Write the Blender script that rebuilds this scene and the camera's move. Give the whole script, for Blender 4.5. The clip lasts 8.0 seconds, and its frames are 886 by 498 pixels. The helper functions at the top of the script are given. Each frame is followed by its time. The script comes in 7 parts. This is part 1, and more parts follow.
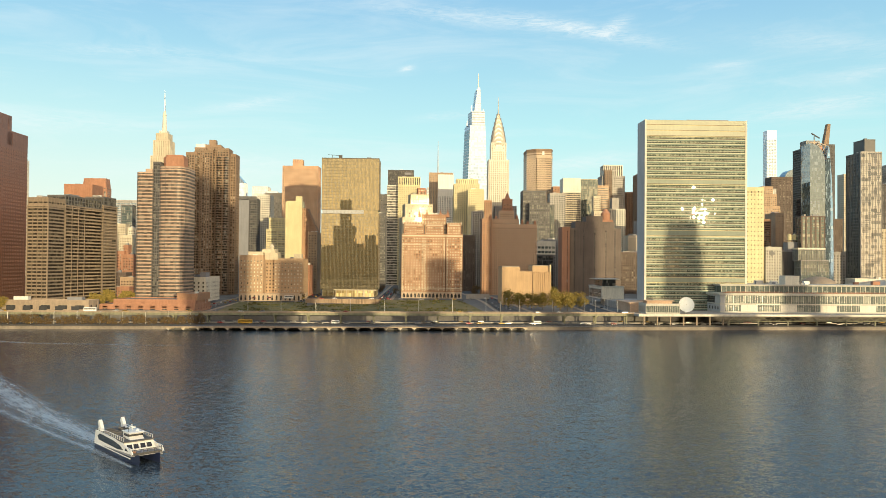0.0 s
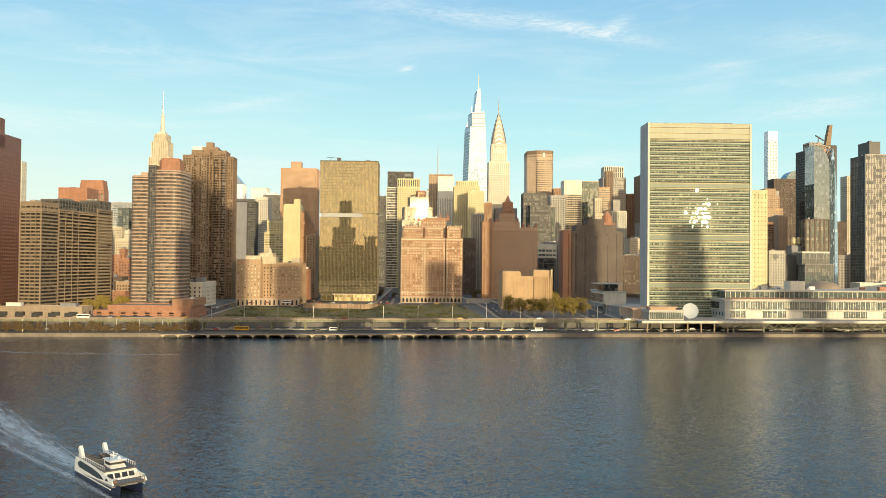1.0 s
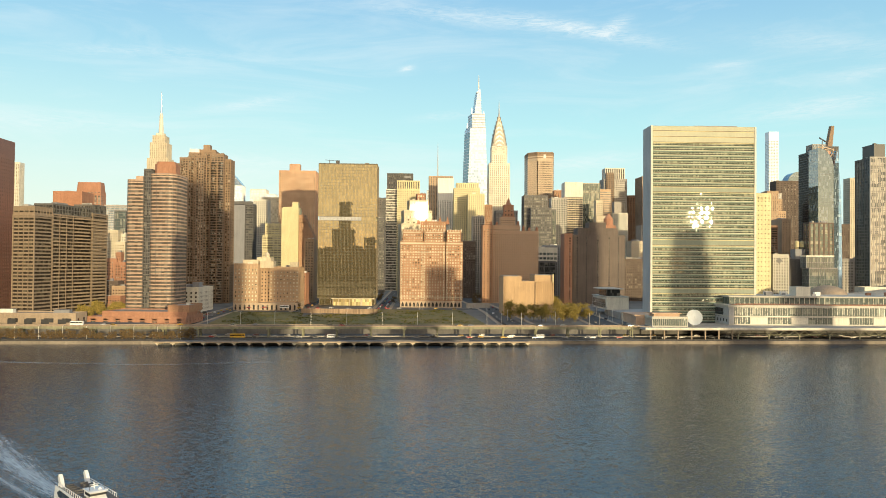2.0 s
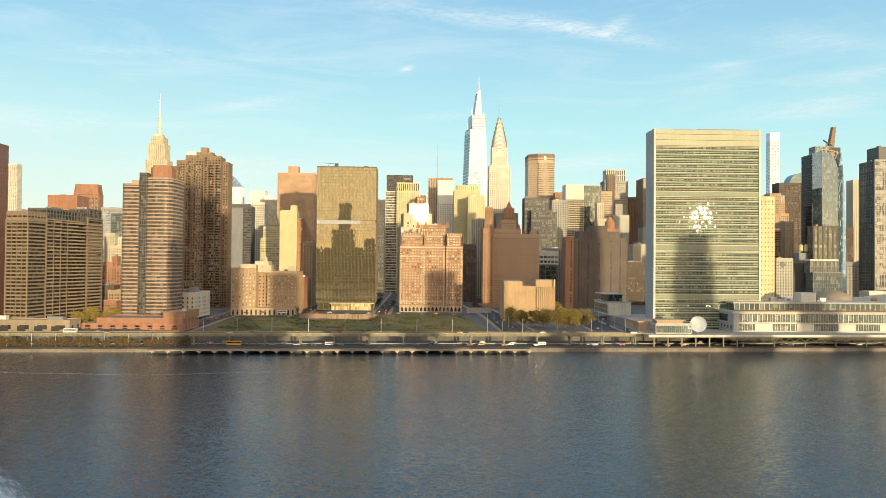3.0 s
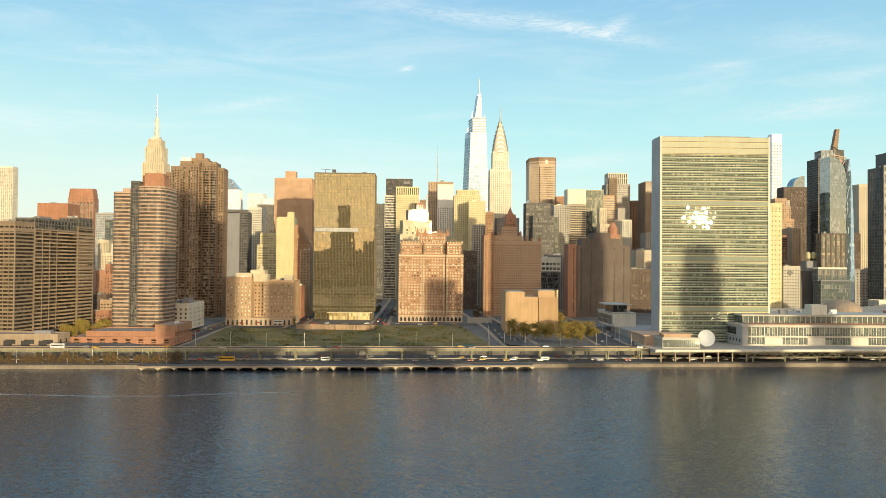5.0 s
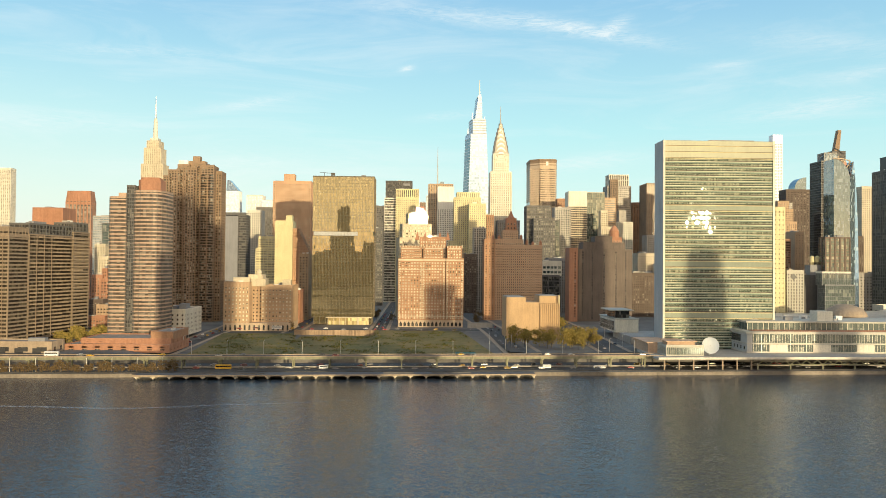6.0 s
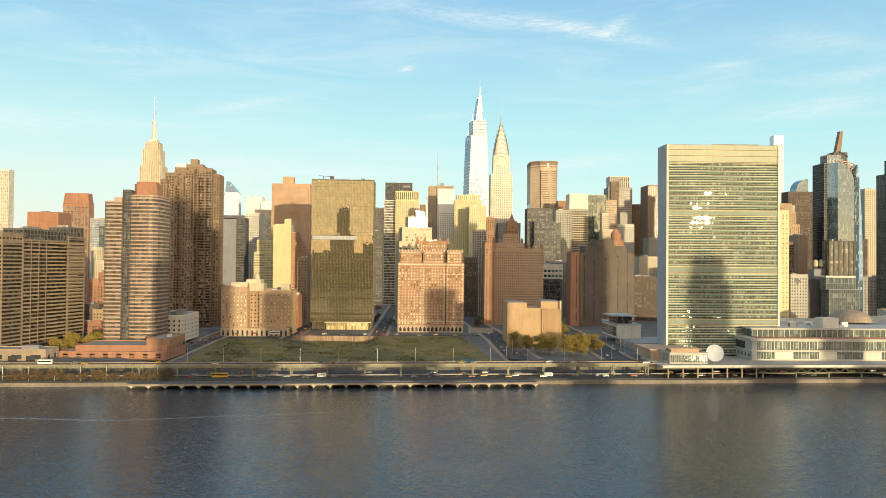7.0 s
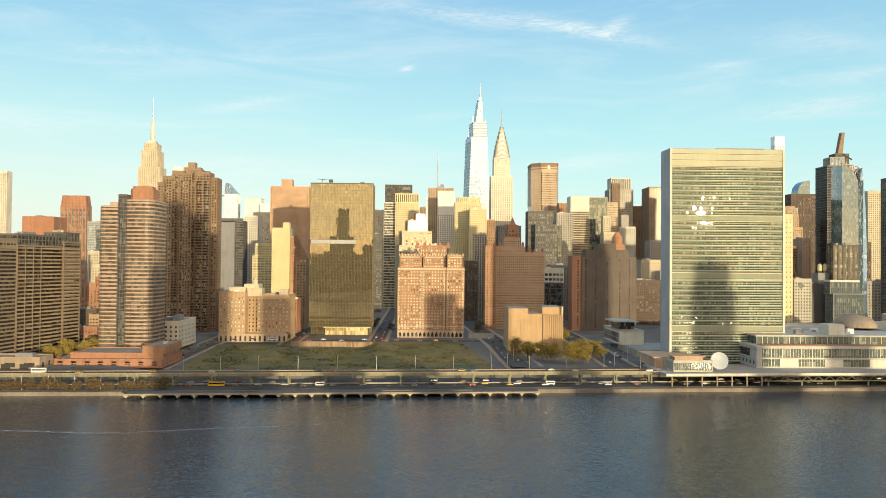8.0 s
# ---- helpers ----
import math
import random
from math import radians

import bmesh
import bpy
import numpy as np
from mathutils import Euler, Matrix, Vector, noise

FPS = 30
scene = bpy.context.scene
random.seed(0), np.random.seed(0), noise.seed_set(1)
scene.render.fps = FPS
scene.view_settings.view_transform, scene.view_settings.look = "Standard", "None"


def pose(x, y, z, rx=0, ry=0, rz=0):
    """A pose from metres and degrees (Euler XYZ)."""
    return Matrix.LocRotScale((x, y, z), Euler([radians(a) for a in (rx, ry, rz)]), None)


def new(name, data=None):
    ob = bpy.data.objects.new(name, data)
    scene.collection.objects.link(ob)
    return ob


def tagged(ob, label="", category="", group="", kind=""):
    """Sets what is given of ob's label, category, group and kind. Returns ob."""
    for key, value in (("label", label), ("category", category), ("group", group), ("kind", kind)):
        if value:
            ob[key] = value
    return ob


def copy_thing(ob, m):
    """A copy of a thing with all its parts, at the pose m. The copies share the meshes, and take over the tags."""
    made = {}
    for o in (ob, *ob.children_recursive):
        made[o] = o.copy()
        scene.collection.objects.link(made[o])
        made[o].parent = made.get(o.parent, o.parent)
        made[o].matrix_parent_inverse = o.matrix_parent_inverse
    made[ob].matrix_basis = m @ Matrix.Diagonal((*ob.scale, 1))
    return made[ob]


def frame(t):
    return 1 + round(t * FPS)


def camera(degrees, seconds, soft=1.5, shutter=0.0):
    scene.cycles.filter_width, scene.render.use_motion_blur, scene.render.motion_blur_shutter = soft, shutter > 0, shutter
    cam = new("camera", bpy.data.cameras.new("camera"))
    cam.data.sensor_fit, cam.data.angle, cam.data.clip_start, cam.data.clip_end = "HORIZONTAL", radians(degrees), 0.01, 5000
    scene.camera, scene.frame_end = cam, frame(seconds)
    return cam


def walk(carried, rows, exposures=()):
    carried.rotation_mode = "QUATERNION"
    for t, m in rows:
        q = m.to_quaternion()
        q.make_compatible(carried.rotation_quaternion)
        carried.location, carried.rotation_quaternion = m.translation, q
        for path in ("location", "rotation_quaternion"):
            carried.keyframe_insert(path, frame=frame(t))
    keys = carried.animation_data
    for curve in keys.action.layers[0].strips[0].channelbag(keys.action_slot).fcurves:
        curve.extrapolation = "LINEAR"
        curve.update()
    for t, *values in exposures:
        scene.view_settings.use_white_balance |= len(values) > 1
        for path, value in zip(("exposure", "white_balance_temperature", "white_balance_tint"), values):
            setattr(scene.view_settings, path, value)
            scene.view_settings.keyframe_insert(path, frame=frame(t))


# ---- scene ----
cam = camera(57.29, 8.0, soft=0.7)
PITCH, ROLL, YAW = 1.074, 0.507, -1.745
EXPOSURES = [(0.0, 0.0), (8.0, 0.0)]
ROWS = [
    (0, -107.76, -644.30, 48.86),
    (0.5, -107.50, -638.78, 51.03),
    (1, -107.26, -633.41, 53.21),
    (1.5, -107.04, -628.19, 55.40),
    (3, -106.50, -613.26, 62.02),
    (3.5, -106.35, -608.49, 64.23),
    (4, -106.22, -603.81, 66.45),
    (4.5, -106.10, -599.20, 68.67),
    (6, -105.85, -585.73, 75.36),
    (6.5, -105.79, -581.31, 77.59),
    (7, -105.74, -576.91, 79.81),
    (7.5, -105.71, -572.52, 82.04),
    (8, -105.68, -568.13, 84.26),
]
walk(cam, [(t, pose(x, y, z, 90 + PITCH, 0, YAW) @ pose(0, 0, 0, 0, 0, ROLL)) for t, x, y, z in ROWS], EXPOSURES)

# ---- light: a low sun over the far bank behind the camera, and a clear sky with thin cloud ----
SUN_WAY = Vector((0.36, -1.0, 0.0632)).normalized()
sun = bpy.data.lights.new("sun", "SUN")
sun.energy, sun.angle, sun.color = 4.3, radians(0.55), (1.0, 0.81, 0.48)
sun_ob = new("sun", sun)
sun_ob.matrix_world = Matrix.Translation((300, -900, 500)) @ SUN_WAY.to_track_quat("Z", "Y").to_matrix().to_4x4()

world = bpy.data.worlds.new("sky")
scene.world = world
world.use_nodes = True
wt = world.node_tree
wt.nodes.clear()


def wnode(kind, **sets):
    n = wt.nodes.new(kind)
    for k, v in sets.items():
        n.inputs[k].default_value = v
    return n


wout = wnode("ShaderNodeOutputWorld")
sky = wt.nodes.new("ShaderNodeTexSky")
sky.sky_type, sky.sun_disc = "NISHITA", False
sky.sun_elevation = math.asin(SUN_WAY.z)
sky.sun_rotation = math.atan2(SUN_WAY.x, SUN_WAY.y)
sky.altitude, sky.air_density, sky.dust_density, sky.ozone_density = 50, 1.0, 0.6, 1.6
wco = wnode("ShaderNodeTexCoord")
wsep = wnode("ShaderNodeSeparateXYZ")
wt.links.new(wco.outputs["Generated"], wsep.inputs[0])
# long wisps: direction stretched sideways, then noise
wmap = wnode("ShaderNodeMapping", Scale=(2.2, 2.2, 13.0), Rotation=(0.05, 0.1, 0.2))
wt.links.new(wco.outputs["Generated"], wmap.inputs["Vector"])
wn1 = wnode("ShaderNodeTexNoise", Scale=1.7, Detail=7.0, Roughness=0.62, Distortion=0.9)
wt.links.new(wmap.outputs[0], wn1.inputs["Vector"])
wr1 = wnode("ShaderNodeMapRange", **{"From Min": 0.47, "From Max": 0.80, "To Min": 0.0, "To Max": 0.45})
wt.links.new(wn1.outputs[0], wr1.inputs[0])
# clear-sky gradient by height, with the sun's own glow from the sky model added
ramp = wt.nodes.new("ShaderNodeValToRGB")
ramp.color_ramp.elements[0].position, ramp.color_ramp.elements[0].color = 0.0, (0.78, 0.90, 0.90, 1)
ramp.color_ramp.elements[1].position, ramp.color_ramp.elements[1].color = 1.0, (0.20, 0.38, 0.62, 1)
for at, rgb in ((0.07, (0.68, 0.94, 0.91)), (0.16, (0.49, 0.855, 0.90)), (0.32, (0.28, 0.57, 0.82)), (0.6, (0.25, 0.47, 0.72))):
    el = ramp.color_ramp.elements.new(at)
    el.color = (*rgb, 1)
wt.links.new(wsep.outputs[2], ramp.inputs[0])
# the low western sky turns creamier towards the south
wsouth = wnode("ShaderNodeMapRange", **{"From Min": 0.15, "From Max": -0.6, "To Min": 0.0, "To Max": 0.75})
wt.links.new(wsep.outputs[0], wsouth.inputs[0])
wlow = wnode("ShaderNodeMapRange", **{"From Min": 0.0, "From Max": 0.24, "To Min": 1.0, "To Max": 0.0})
wt.links.new(wsep.outputs[2], wlow.inputs[0])
wboth = wt.nodes.new("ShaderNodeMath")
wboth.operation = "MULTIPLY"
wt.links.new(wsouth.outputs[0], wboth.inputs[0])
wt.links.new(wlow.outputs[0], wboth.inputs[1])
wcream = wnode("ShaderNodeMix")
wcream.data_type, wcream.blend_type = "RGBA", "MIX"
wcream.inputs[7].default_value = (0.87, 0.89, 0.79, 1)
wt.links.new(wboth.outputs[0], wcream.inputs[0])
wt.links.new(ramp.outputs[0], wcream.inputs[6])
# the low eastern sky is warmer round the sun
wdot = wt.nodes.new("ShaderNodeVectorMath")
wdot.operation = "DOT_PRODUCT"
wdot.inputs[1].default_value = SUN_WAY
wt.links.new(wco.outputs["Generated"], wdot.inputs[0])
wwarm = wnode("ShaderNodeMapRange", **{"From Min": 0.1, "From Max": 1.0, "To Min": 0.0, "To Max": 0.95})
wt.links.new(wdot.outputs["Value"], wwarm.inputs[0])
weast = wnode("ShaderNodeMix")
weast.data_type, weast.blend_type = "RGBA", "MIX"
weast.inputs[7].default_value = (1.75, 1.30, 0.80, 1)
wt.links.new(wwarm.outputs[0], weast.inputs[0])
wt.links.new(wcream.outputs[2], weast.inputs[6])


def wmath(op, a, b=0.0):
    n = wt.nodes.new("ShaderNodeMath")
    n.operation = op
    for i, v in enumerate((a, b)):
        if isinstance(v, (int, float)):
            n.inputs[i].default_value = v
        else:
            wt.links.new(v, n.inputs[i])
    return n.outputs[0]


# single wisps over the west: place, half length, half width, slope, strength (as tangents of angles)
west = wmath("MAXIMUM", wsep.outputs[1], 0.05)
wu, wv = wmath("DIVIDE", wsep.outputs[0], west), wmath("DIVIDE", wsep.outputs[2], west)
wfine = wnode("ShaderNodeTexNoise", Scale=16.0, Detail=8.0, Roughness=0.7, Distortion=1.6)
wt.links.new(wmap.outputs[0], wfine.inputs["Vector"])
wbreak = wmath("SUBTRACT", wmath("MULTIPLY", wfine.outputs[0], 2.6), 0.75)
total = wr1.outputs[0]
for cu, cv, ln, wd, sl, amp in ((0.075, 0.306, 0.14, 0.011, -0.10, 0.55), (0.215, 0.292, 0.09, 0.009, -0.16, 0.85), (0.245, 0.301, 0.02, 0.008, 0.5, 0.9), (-0.016, 0.2415, 0.009, 0.0035, 0.25, 1.0),
                                (-0.205, 0.196, 0.06, 0.006, 0.18, 0.5), (-0.35, 0.258, 0.11, 0.008, -0.03, 0.38), (0.50, 0.202, 0.10, 0.012, 0.16, 0.65), (0.385, 0.252, 0.03, 0.005, 0.06, 0.55),
                                (0.52, 0.282, 0.14, 0.016, -0.05, 0.3), (0.21, 0.128, 0.08, 0.010, 0.12, 0.5), (-0.46, 0.170, 0.14, 0.012, -0.04, 0.45), (0.03, 0.183, 0.04, 0.005, 0.1, 0.4), (0.56, 0.246, 0.07, 0.008, 0.25, 0.4), (-0.2, 0.12, 0.2, 0.02, 0.02, 0.3)):
    du, dv = wmath("SUBTRACT", wu, cu), wmath("SUBTRACT", wv, cv)
    a = wmath("DIVIDE", wmath("ADD", du, wmath("MULTIPLY", dv, sl)), ln)
    b = wmath("DIVIDE", wmath("SUBTRACT", dv, wmath("MULTIPLY", du, sl)), wd)
    q = wmath("ADD", wmath("MULTIPLY", a, a), wmath("MULTIPLY", b, b))
    m = wmath("MULTIPLY", wmath("POWER", 2.718, wmath("MULTIPLY", q, -1.0)), wmath("MULTIPLY", wbreak, amp))
    total = wmath("ADD", total, wmath("MAXIMUM", m, 0.0))
total = wmath("MINIMUM", total, 0.92)
wcloud = wnode("ShaderNodeMix")
wcloud.data_type, wcloud.blend_type = "RGBA", "MIX"
wcloud.inputs[7].default_value = (0.86, 0.95, 0.96, 1)
wt.links.new(total, wcloud.inputs[0])
wt.links.new(weast.outputs[2], wcloud.inputs[6])
wbg = wnode("ShaderNodeBackground", Strength=0.9)
wt.links.new(wcloud.outputs[2], wbg.inputs[0])
wglow = wnode("ShaderNodeBackground", Strength=0.05)
wt.links.new(sky.outputs[0], wglow.inputs[0])
wsum = wnode("ShaderNodeAddShader")
wt.links.new(wbg.outputs[0], wsum.inputs[0])
wt.links.new(wglow.outputs[0], wsum.inputs[1])
wt.links.new(wsum.outputs[0], wout.inputs[0])

# ---- materials ----
class Nodes:
    """A small builder for a node material."""

    def __init__(self, name):
        self.mat = bpy.data.materials.new(name)
        self.mat.use_nodes = True
        self.t = self.mat.node_tree
        self.t.nodes.clear()
        self.out = self.t.nodes.new("ShaderNodeOutputMaterial")

    def add(self, kind, **sets):
        n = self.t.nodes.new(kind)
        for k, v in sets.items():
            n.inputs[k].default_value = v
        return n

    def link(self, a, b):
        self.t.links.new(a, b)

    def math(self, op, a, b=0.0):
        n = self.t.nodes.new("ShaderNodeMath")
        n.operation = op
        for i, v in enumerate((a, b)):
            if isinstance(v, (int, float)):
                n.inputs[i].default_value = v
            else:
                self.link(v, n.inputs[i])
        return n.outputs[0]

    def vec(self, op, a, b=None):
        n = self.t.nodes.new("ShaderNodeVectorMath")
        n.operation = op
        for i, v in enumerate((a, b)):
            if v is None:
                continue
            if isinstance(v, tuple):
                n.inputs[i].default_value = v
            else:
                self.link(v, n.inputs[i])
        return n.outputs[0]

    def mix(self, fac, a, b, blend="MIX"):
        n = self.t.nodes.new("ShaderNodeMix")
        n.data_type, n.blend_type = "RGBA", blend
        for i, v in ((0, fac), (6, a), (7, b)):
            if isinstance(v, (int, float)):
                n.inputs[i].default_value = v
            elif isinstance(v, tuple):
                n.inputs[i].default_value = (*v, 1)
            else:
                self.link(v, n.inputs[i])
        return n.outputs[2]

    def span(self, v, a, b, c, d):
        n = self.add("ShaderNodeMapRange", **{"From Min": a, "From Max": b, "To Min": c, "To Max": d})
        self.link(v, n.inputs[0])
        return n.outputs[0]

    def done(self, shader):
        self.link(shader.outputs[0], self.out.inputs[0])
        return self.mat


def wall_mat(name, rgb, rough=0.8, vary=0.16, grain=0.16, streak=0.16, bump=0.2, metal=0.0):
    """Masonry, concrete or metal: patches, fine grain and rain streaks."""
    n = Nodes(name)
    co = n.add("ShaderNodeTexCoord").outputs["Object"]
    big = n.add("ShaderNodeTexNoise", Scale=0.05, Detail=4.0, Roughness=0.6)
    n.link(co, big.inputs["Vector"])
    fine = n.add("ShaderNodeTexNoise", Scale=0.9, Detail=5.0, Roughness=0.7)
    n.link(co, fine.inputs["Vector"])
    run = n.add("ShaderNodeMapping", Scale=(0.55, 0.55, 0.03))
    n.link(co, run.inputs["Vector"])
    drip = n.add("ShaderNodeTexNoise", Scale=1.0, Detail=3.0)
    n.link(run.outputs[0], drip.inputs["Vector"])
    rnd = n.add("ShaderNodeObjectInfo").outputs["Random"]
    f1 = n.span(big.outputs[0], 0.3, 0.7, 1 - vary, 1 + vary)
    f2 = n.span(fine.outputs[0], 0.3, 0.7, 1 - grain, 1 + grain)
    f3 = n.span(drip.outputs[0], 0.35, 0.7, 1.0, 1 - streak)
    f4 = n.span(rnd, 0, 1, 0.94, 1.06)
    f = n.math("MULTIPLY", n.math("MULTIPLY", f1, f2), n.math("MULTIPLY", f3, f4))
    sc = n.t.nodes.new("ShaderNodeVectorMath")
    sc.operation = "SCALE"
    sc.inputs[0].default_value = rgb
    n.link(f, sc.inputs[3])
    bs = n.add("ShaderNodeBsdfPrincipled", Roughness=rough, Metallic=metal)
    n.link(sc.outputs[0], bs.inputs["Base Color"])
    bp = n.add("ShaderNodeBump", Strength=bump, Distance=0.15)
    n.link(fine.outputs[0], bp.inputs["Height"])
    n.link(bp.outputs[0], bs.inputs["Normal"])
    return n.done(bs)


def glass_mat(name, tint, blind, bay=1.5, floor=3.3, share=0.35, metal=0.35, rough=0.06, warp=0.02, z0=0.0, spec=0.8, vary=0.35, calm=0.12):
    """Window glass, pane by pane: some panes show blinds, each hangs a little out of true."""
    n = Nodes(name)
    co = n.add("ShaderNodeTexCoord").outputs["Object"]
    cell = n.vec("SNAP", n.vec("ADD", co, (0.013, 0.017, z0)), (bay, bay, floor))
    wn = n.add("ShaderNodeTexWhiteNoise")
    n.link(cell, wn.inputs["Vector"])
    row = n.vec("SNAP", n.vec("ADD", co, (0.0, 0.0, z0)), (bay * 7, 500.0, floor))
    wr = n.add("ShaderNodeTexWhiteNoise")
    n.link(row, wr.inputs["Vector"])
    pick = n.math("ADD", n.math("MULTIPLY", wn.outputs[0], 0.55), n.math("MULTIPLY", wr.outputs[0], 0.45))
    on = n.span(pick, 1 - share - 0.18, 1 - share + 0.05, 0.0, 1.0)
    shade = n.span(wn.outputs[0], 0, 1, 1 - vary, 1 + vary)
    col = n.mix(on, tint, blind)
    sc = n.t.nodes.new("ShaderNodeVectorMath")
    sc.operation = "SCALE"
    n.link(col, sc.inputs[0])
    n.link(shade, sc.inputs[3])
    bs = n.add("ShaderNodeBsdfPrincipled", Roughness=rough)
    bs.inputs["Specular IOR Level"].default_value = spec
    n.link(sc.outputs[0], bs.inputs["Base Color"])
    n.link(n.span(on, 0, 1, metal, metal * 0.3), bs.inputs["Metallic"])
    wav = n.add("ShaderNodeTexNoise", Scale=0.35, Detail=2.0)
    n.link(co, wav.inputs["Vector"])
    jit = n.vec("SUBTRACT", wn.outputs[1], (0.5, 0.5, 0.5))
    jit2 = n.vec("SUBTRACT", wav.outputs[1], (0.5, 0.5, 0.5))
    pane = n.add("ShaderNodeSeparateColor")
    n.link(wn.outputs[1], pane.inputs[0])
    wide = n.math("POWER", pane.outputs[1], 9.0)
    still = n.t.nodes.new("ShaderNodeVectorMath")
    still.operation = "SCALE"
    n.link(jit, still.inputs[0])
    n.link(n.span(wide, 0, 1, calm, max(calm, 2.2)), still.inputs[3])
    jj = n.vec("MULTIPLY", n.vec("ADD", still.outputs[0], n.vec("MULTIPLY", jit2, (0.3, 0.3, 0.3))), (warp, warp, warp))
    nor = n.add("ShaderNodeNewGeometry").outputs["Normal"]
    n.link(n.vec("NORMALIZE", n.vec("ADD", nor, jj)), bs.inputs["Normal"])
    return n.done(bs)


BRICK = wall_mat("brick_tan", (0.47, 0.325, 0.205))
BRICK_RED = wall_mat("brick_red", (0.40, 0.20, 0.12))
# orange brick raised in colour to make up for sun lost in shadow
BRICK_ORANGE_LIT = wall_mat("brick_orange", (0.54, 0.335, 0.21))
BRICK_PINK = wall_mat("brick_pink", (0.40, 0.225, 0.13))
BAND_PINK = wall_mat("band_pink", (0.50, 0.355, 0.26))
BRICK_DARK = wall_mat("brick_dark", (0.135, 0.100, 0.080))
# slab brick darkened to stand in for the shade over it
UMBER_SHADED = wall_mat("brick_umber", (0.155, 0.122, 0.102))
BROWN = wall_mat("stone_brown", (0.29, 0.20, 0.13))
STONE = wall_mat("limestone", (0.60, 0.52, 0.38))
STONE_PALE = wall_mat("stone_pale", (0.70, 0.66, 0.56), vary=0.12, grain=0.15)
YELLOW = wall_mat("stone_yellow", (0.66, 0.58, 0.34), vary=0.12, grain=0.15, streak=0.1)
CONCRETE = wall_mat("concrete", (0.40, 0.37, 0.33))
SLAB_TAN = wall_mat("slab_tan", (0.28, 0.215, 0.15), vary=0.1)
CONCRETE_TAN = wall_mat("concrete_tan", (0.36, 0.28, 0.20))
MARBLE = wall_mat("marble_grey", (0.46, 0.46, 0.45), vary=0.1, grain=0.12, streak=0.12)
WHITE = wall_mat("white_panel", (0.78, 0.75, 0.68), vary=0.08, grain=0.08, streak=0.15, rough=0.6)
COOL_GREY = wall_mat("cool_grey", (0.58, 0.63, 0.67), vary=0.05, grain=0.05, streak=0.04, rough=0.5)
COOL_WHITE = wall_mat("cool_white", (0.82, 0.85, 0.87), vary=0.05, grain=0.05, streak=0.04, rough=0.5)
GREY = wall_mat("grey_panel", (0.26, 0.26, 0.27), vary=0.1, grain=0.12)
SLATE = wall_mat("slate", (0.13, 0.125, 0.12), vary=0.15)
BLACK = wall_mat("black_metal", (0.045, 0.044, 0.044), rough=0.45, grain=0.15)
BRONZE = wall_mat("bronze_metal", (0.12, 0.10, 0.07), rough=0.4, grain=0.12, metal=0.5)
COPPER = wall_mat("copper_panel", (0.26, 0.135, 0.102), rough=0.5, grain=0.2, metal=0.3)
CROWN_RIM = wall_mat("crown_rim", (0.66, 0.62, 0.54), rough=0.4, grain=0.1, metal=0.4)
CROWN = wall_mat("crown_steel", (0.25, 0.235, 0.21), rough=0.4, grain=0.1, metal=0.5)
STEEL = wall_mat("bright_steel", (0.62, 0.60, 0.55), rough=0.35, grain=0.12, metal=0.7)
IRON = wall_mat("dark_iron", (0.09, 0.085, 0.08), rough=0.6)
TAN_PANEL = wall_mat("tan_panel", (0.54, 0.42, 0.30), vary=0.1, grain=0.15)
ROOFING = wall_mat("roof_gravel", (0.30, 0.28, 0.25), rough=0.95)
TERRA = wall_mat("terracotta", (0.40, 0.20, 0.12))
GIRDER = wall_mat("girder_paint", (0.26, 0.255, 0.165), rough=0.7, streak=0.35)
ASPHALT = wall_mat("asphalt", (0.075, 0.073, 0.070), rough=0.9, vary=0.3)
PAVING = wall_mat("paving", (0.15, 0.14, 0.125), rough=0.9, vary=0.3)
BOX_TAN = wall_mat("tan_brick_plain", (0.50, 0.34, 0.19), vary=0.12, grain=0.15, streak=0.12)
RUST = wall_mat("rusty_wall", (0.42, 0.30, 0.20), streak=0.55, vary=0.35)

G_DARK = glass_mat("glass_dark", (0.065, 0.065, 0.065), (0.15, 0.14, 0.12), share=0.25, metal=0.1, rough=0.015, spec=0.4, warp=0.012)
G_HOME = glass_mat("glass_home", (0.055, 0.048, 0.04), (0.34, 0.31, 0.25), bay=1.6, floor=2.9, share=0.25, metal=0.1, rough=0.07, spec=0.4)
G_DRUM = glass_mat("glass_drum", (0.105, 0.088, 0.072), (0.16, 0.14, 0.115), bay=2.6, floor=3.1, share=0.3, metal=0.0, rough=0.5, spec=0.2, warp=0.0)
G_WARM = glass_mat("glass_warm", (0.14, 0.125, 0.09), (0.60, 0.55, 0.42), bay=1.4, floor=3.2, share=0.6, metal=0.1, warp=0.018, rough=0.012, spec=0.5)
G_UN = glass_mat("glass_green", (0.075, 0.098, 0.075), (0.235, 0.25, 0.18), bay=1.22, floor=3.79, share=0.22, metal=0.15, rough=0.014, spec=0.45, warp=0.018, calm=0.45, z0=-1.5, vary=0.15)
G_BRONZE = glass_mat("glass_bronze", (0.40, 0.335, 0.195), (0.42, 0.355, 0.21), bay=1.52, floor=3.4, share=-0.15, metal=0.82, rough=0.01, warp=0.005, vary=0.13, calm=0.15)
G_BLUE = glass_mat("glass_blue", (0.30, 0.38, 0.44), (0.34, 0.41, 0.45), bay=1.5, floor=3.6, share=0.2, metal=0.85, rough=0.05, warp=0.010)
G_BLUE_DIM = glass_mat("glass_blue_dim", (0.20, 0.26, 0.30), (0.24, 0.29, 0.32), bay=1.5, floor=3.6, share=0.2, metal=0.85, rough=0.03, warp=0.006, vary=0.12)
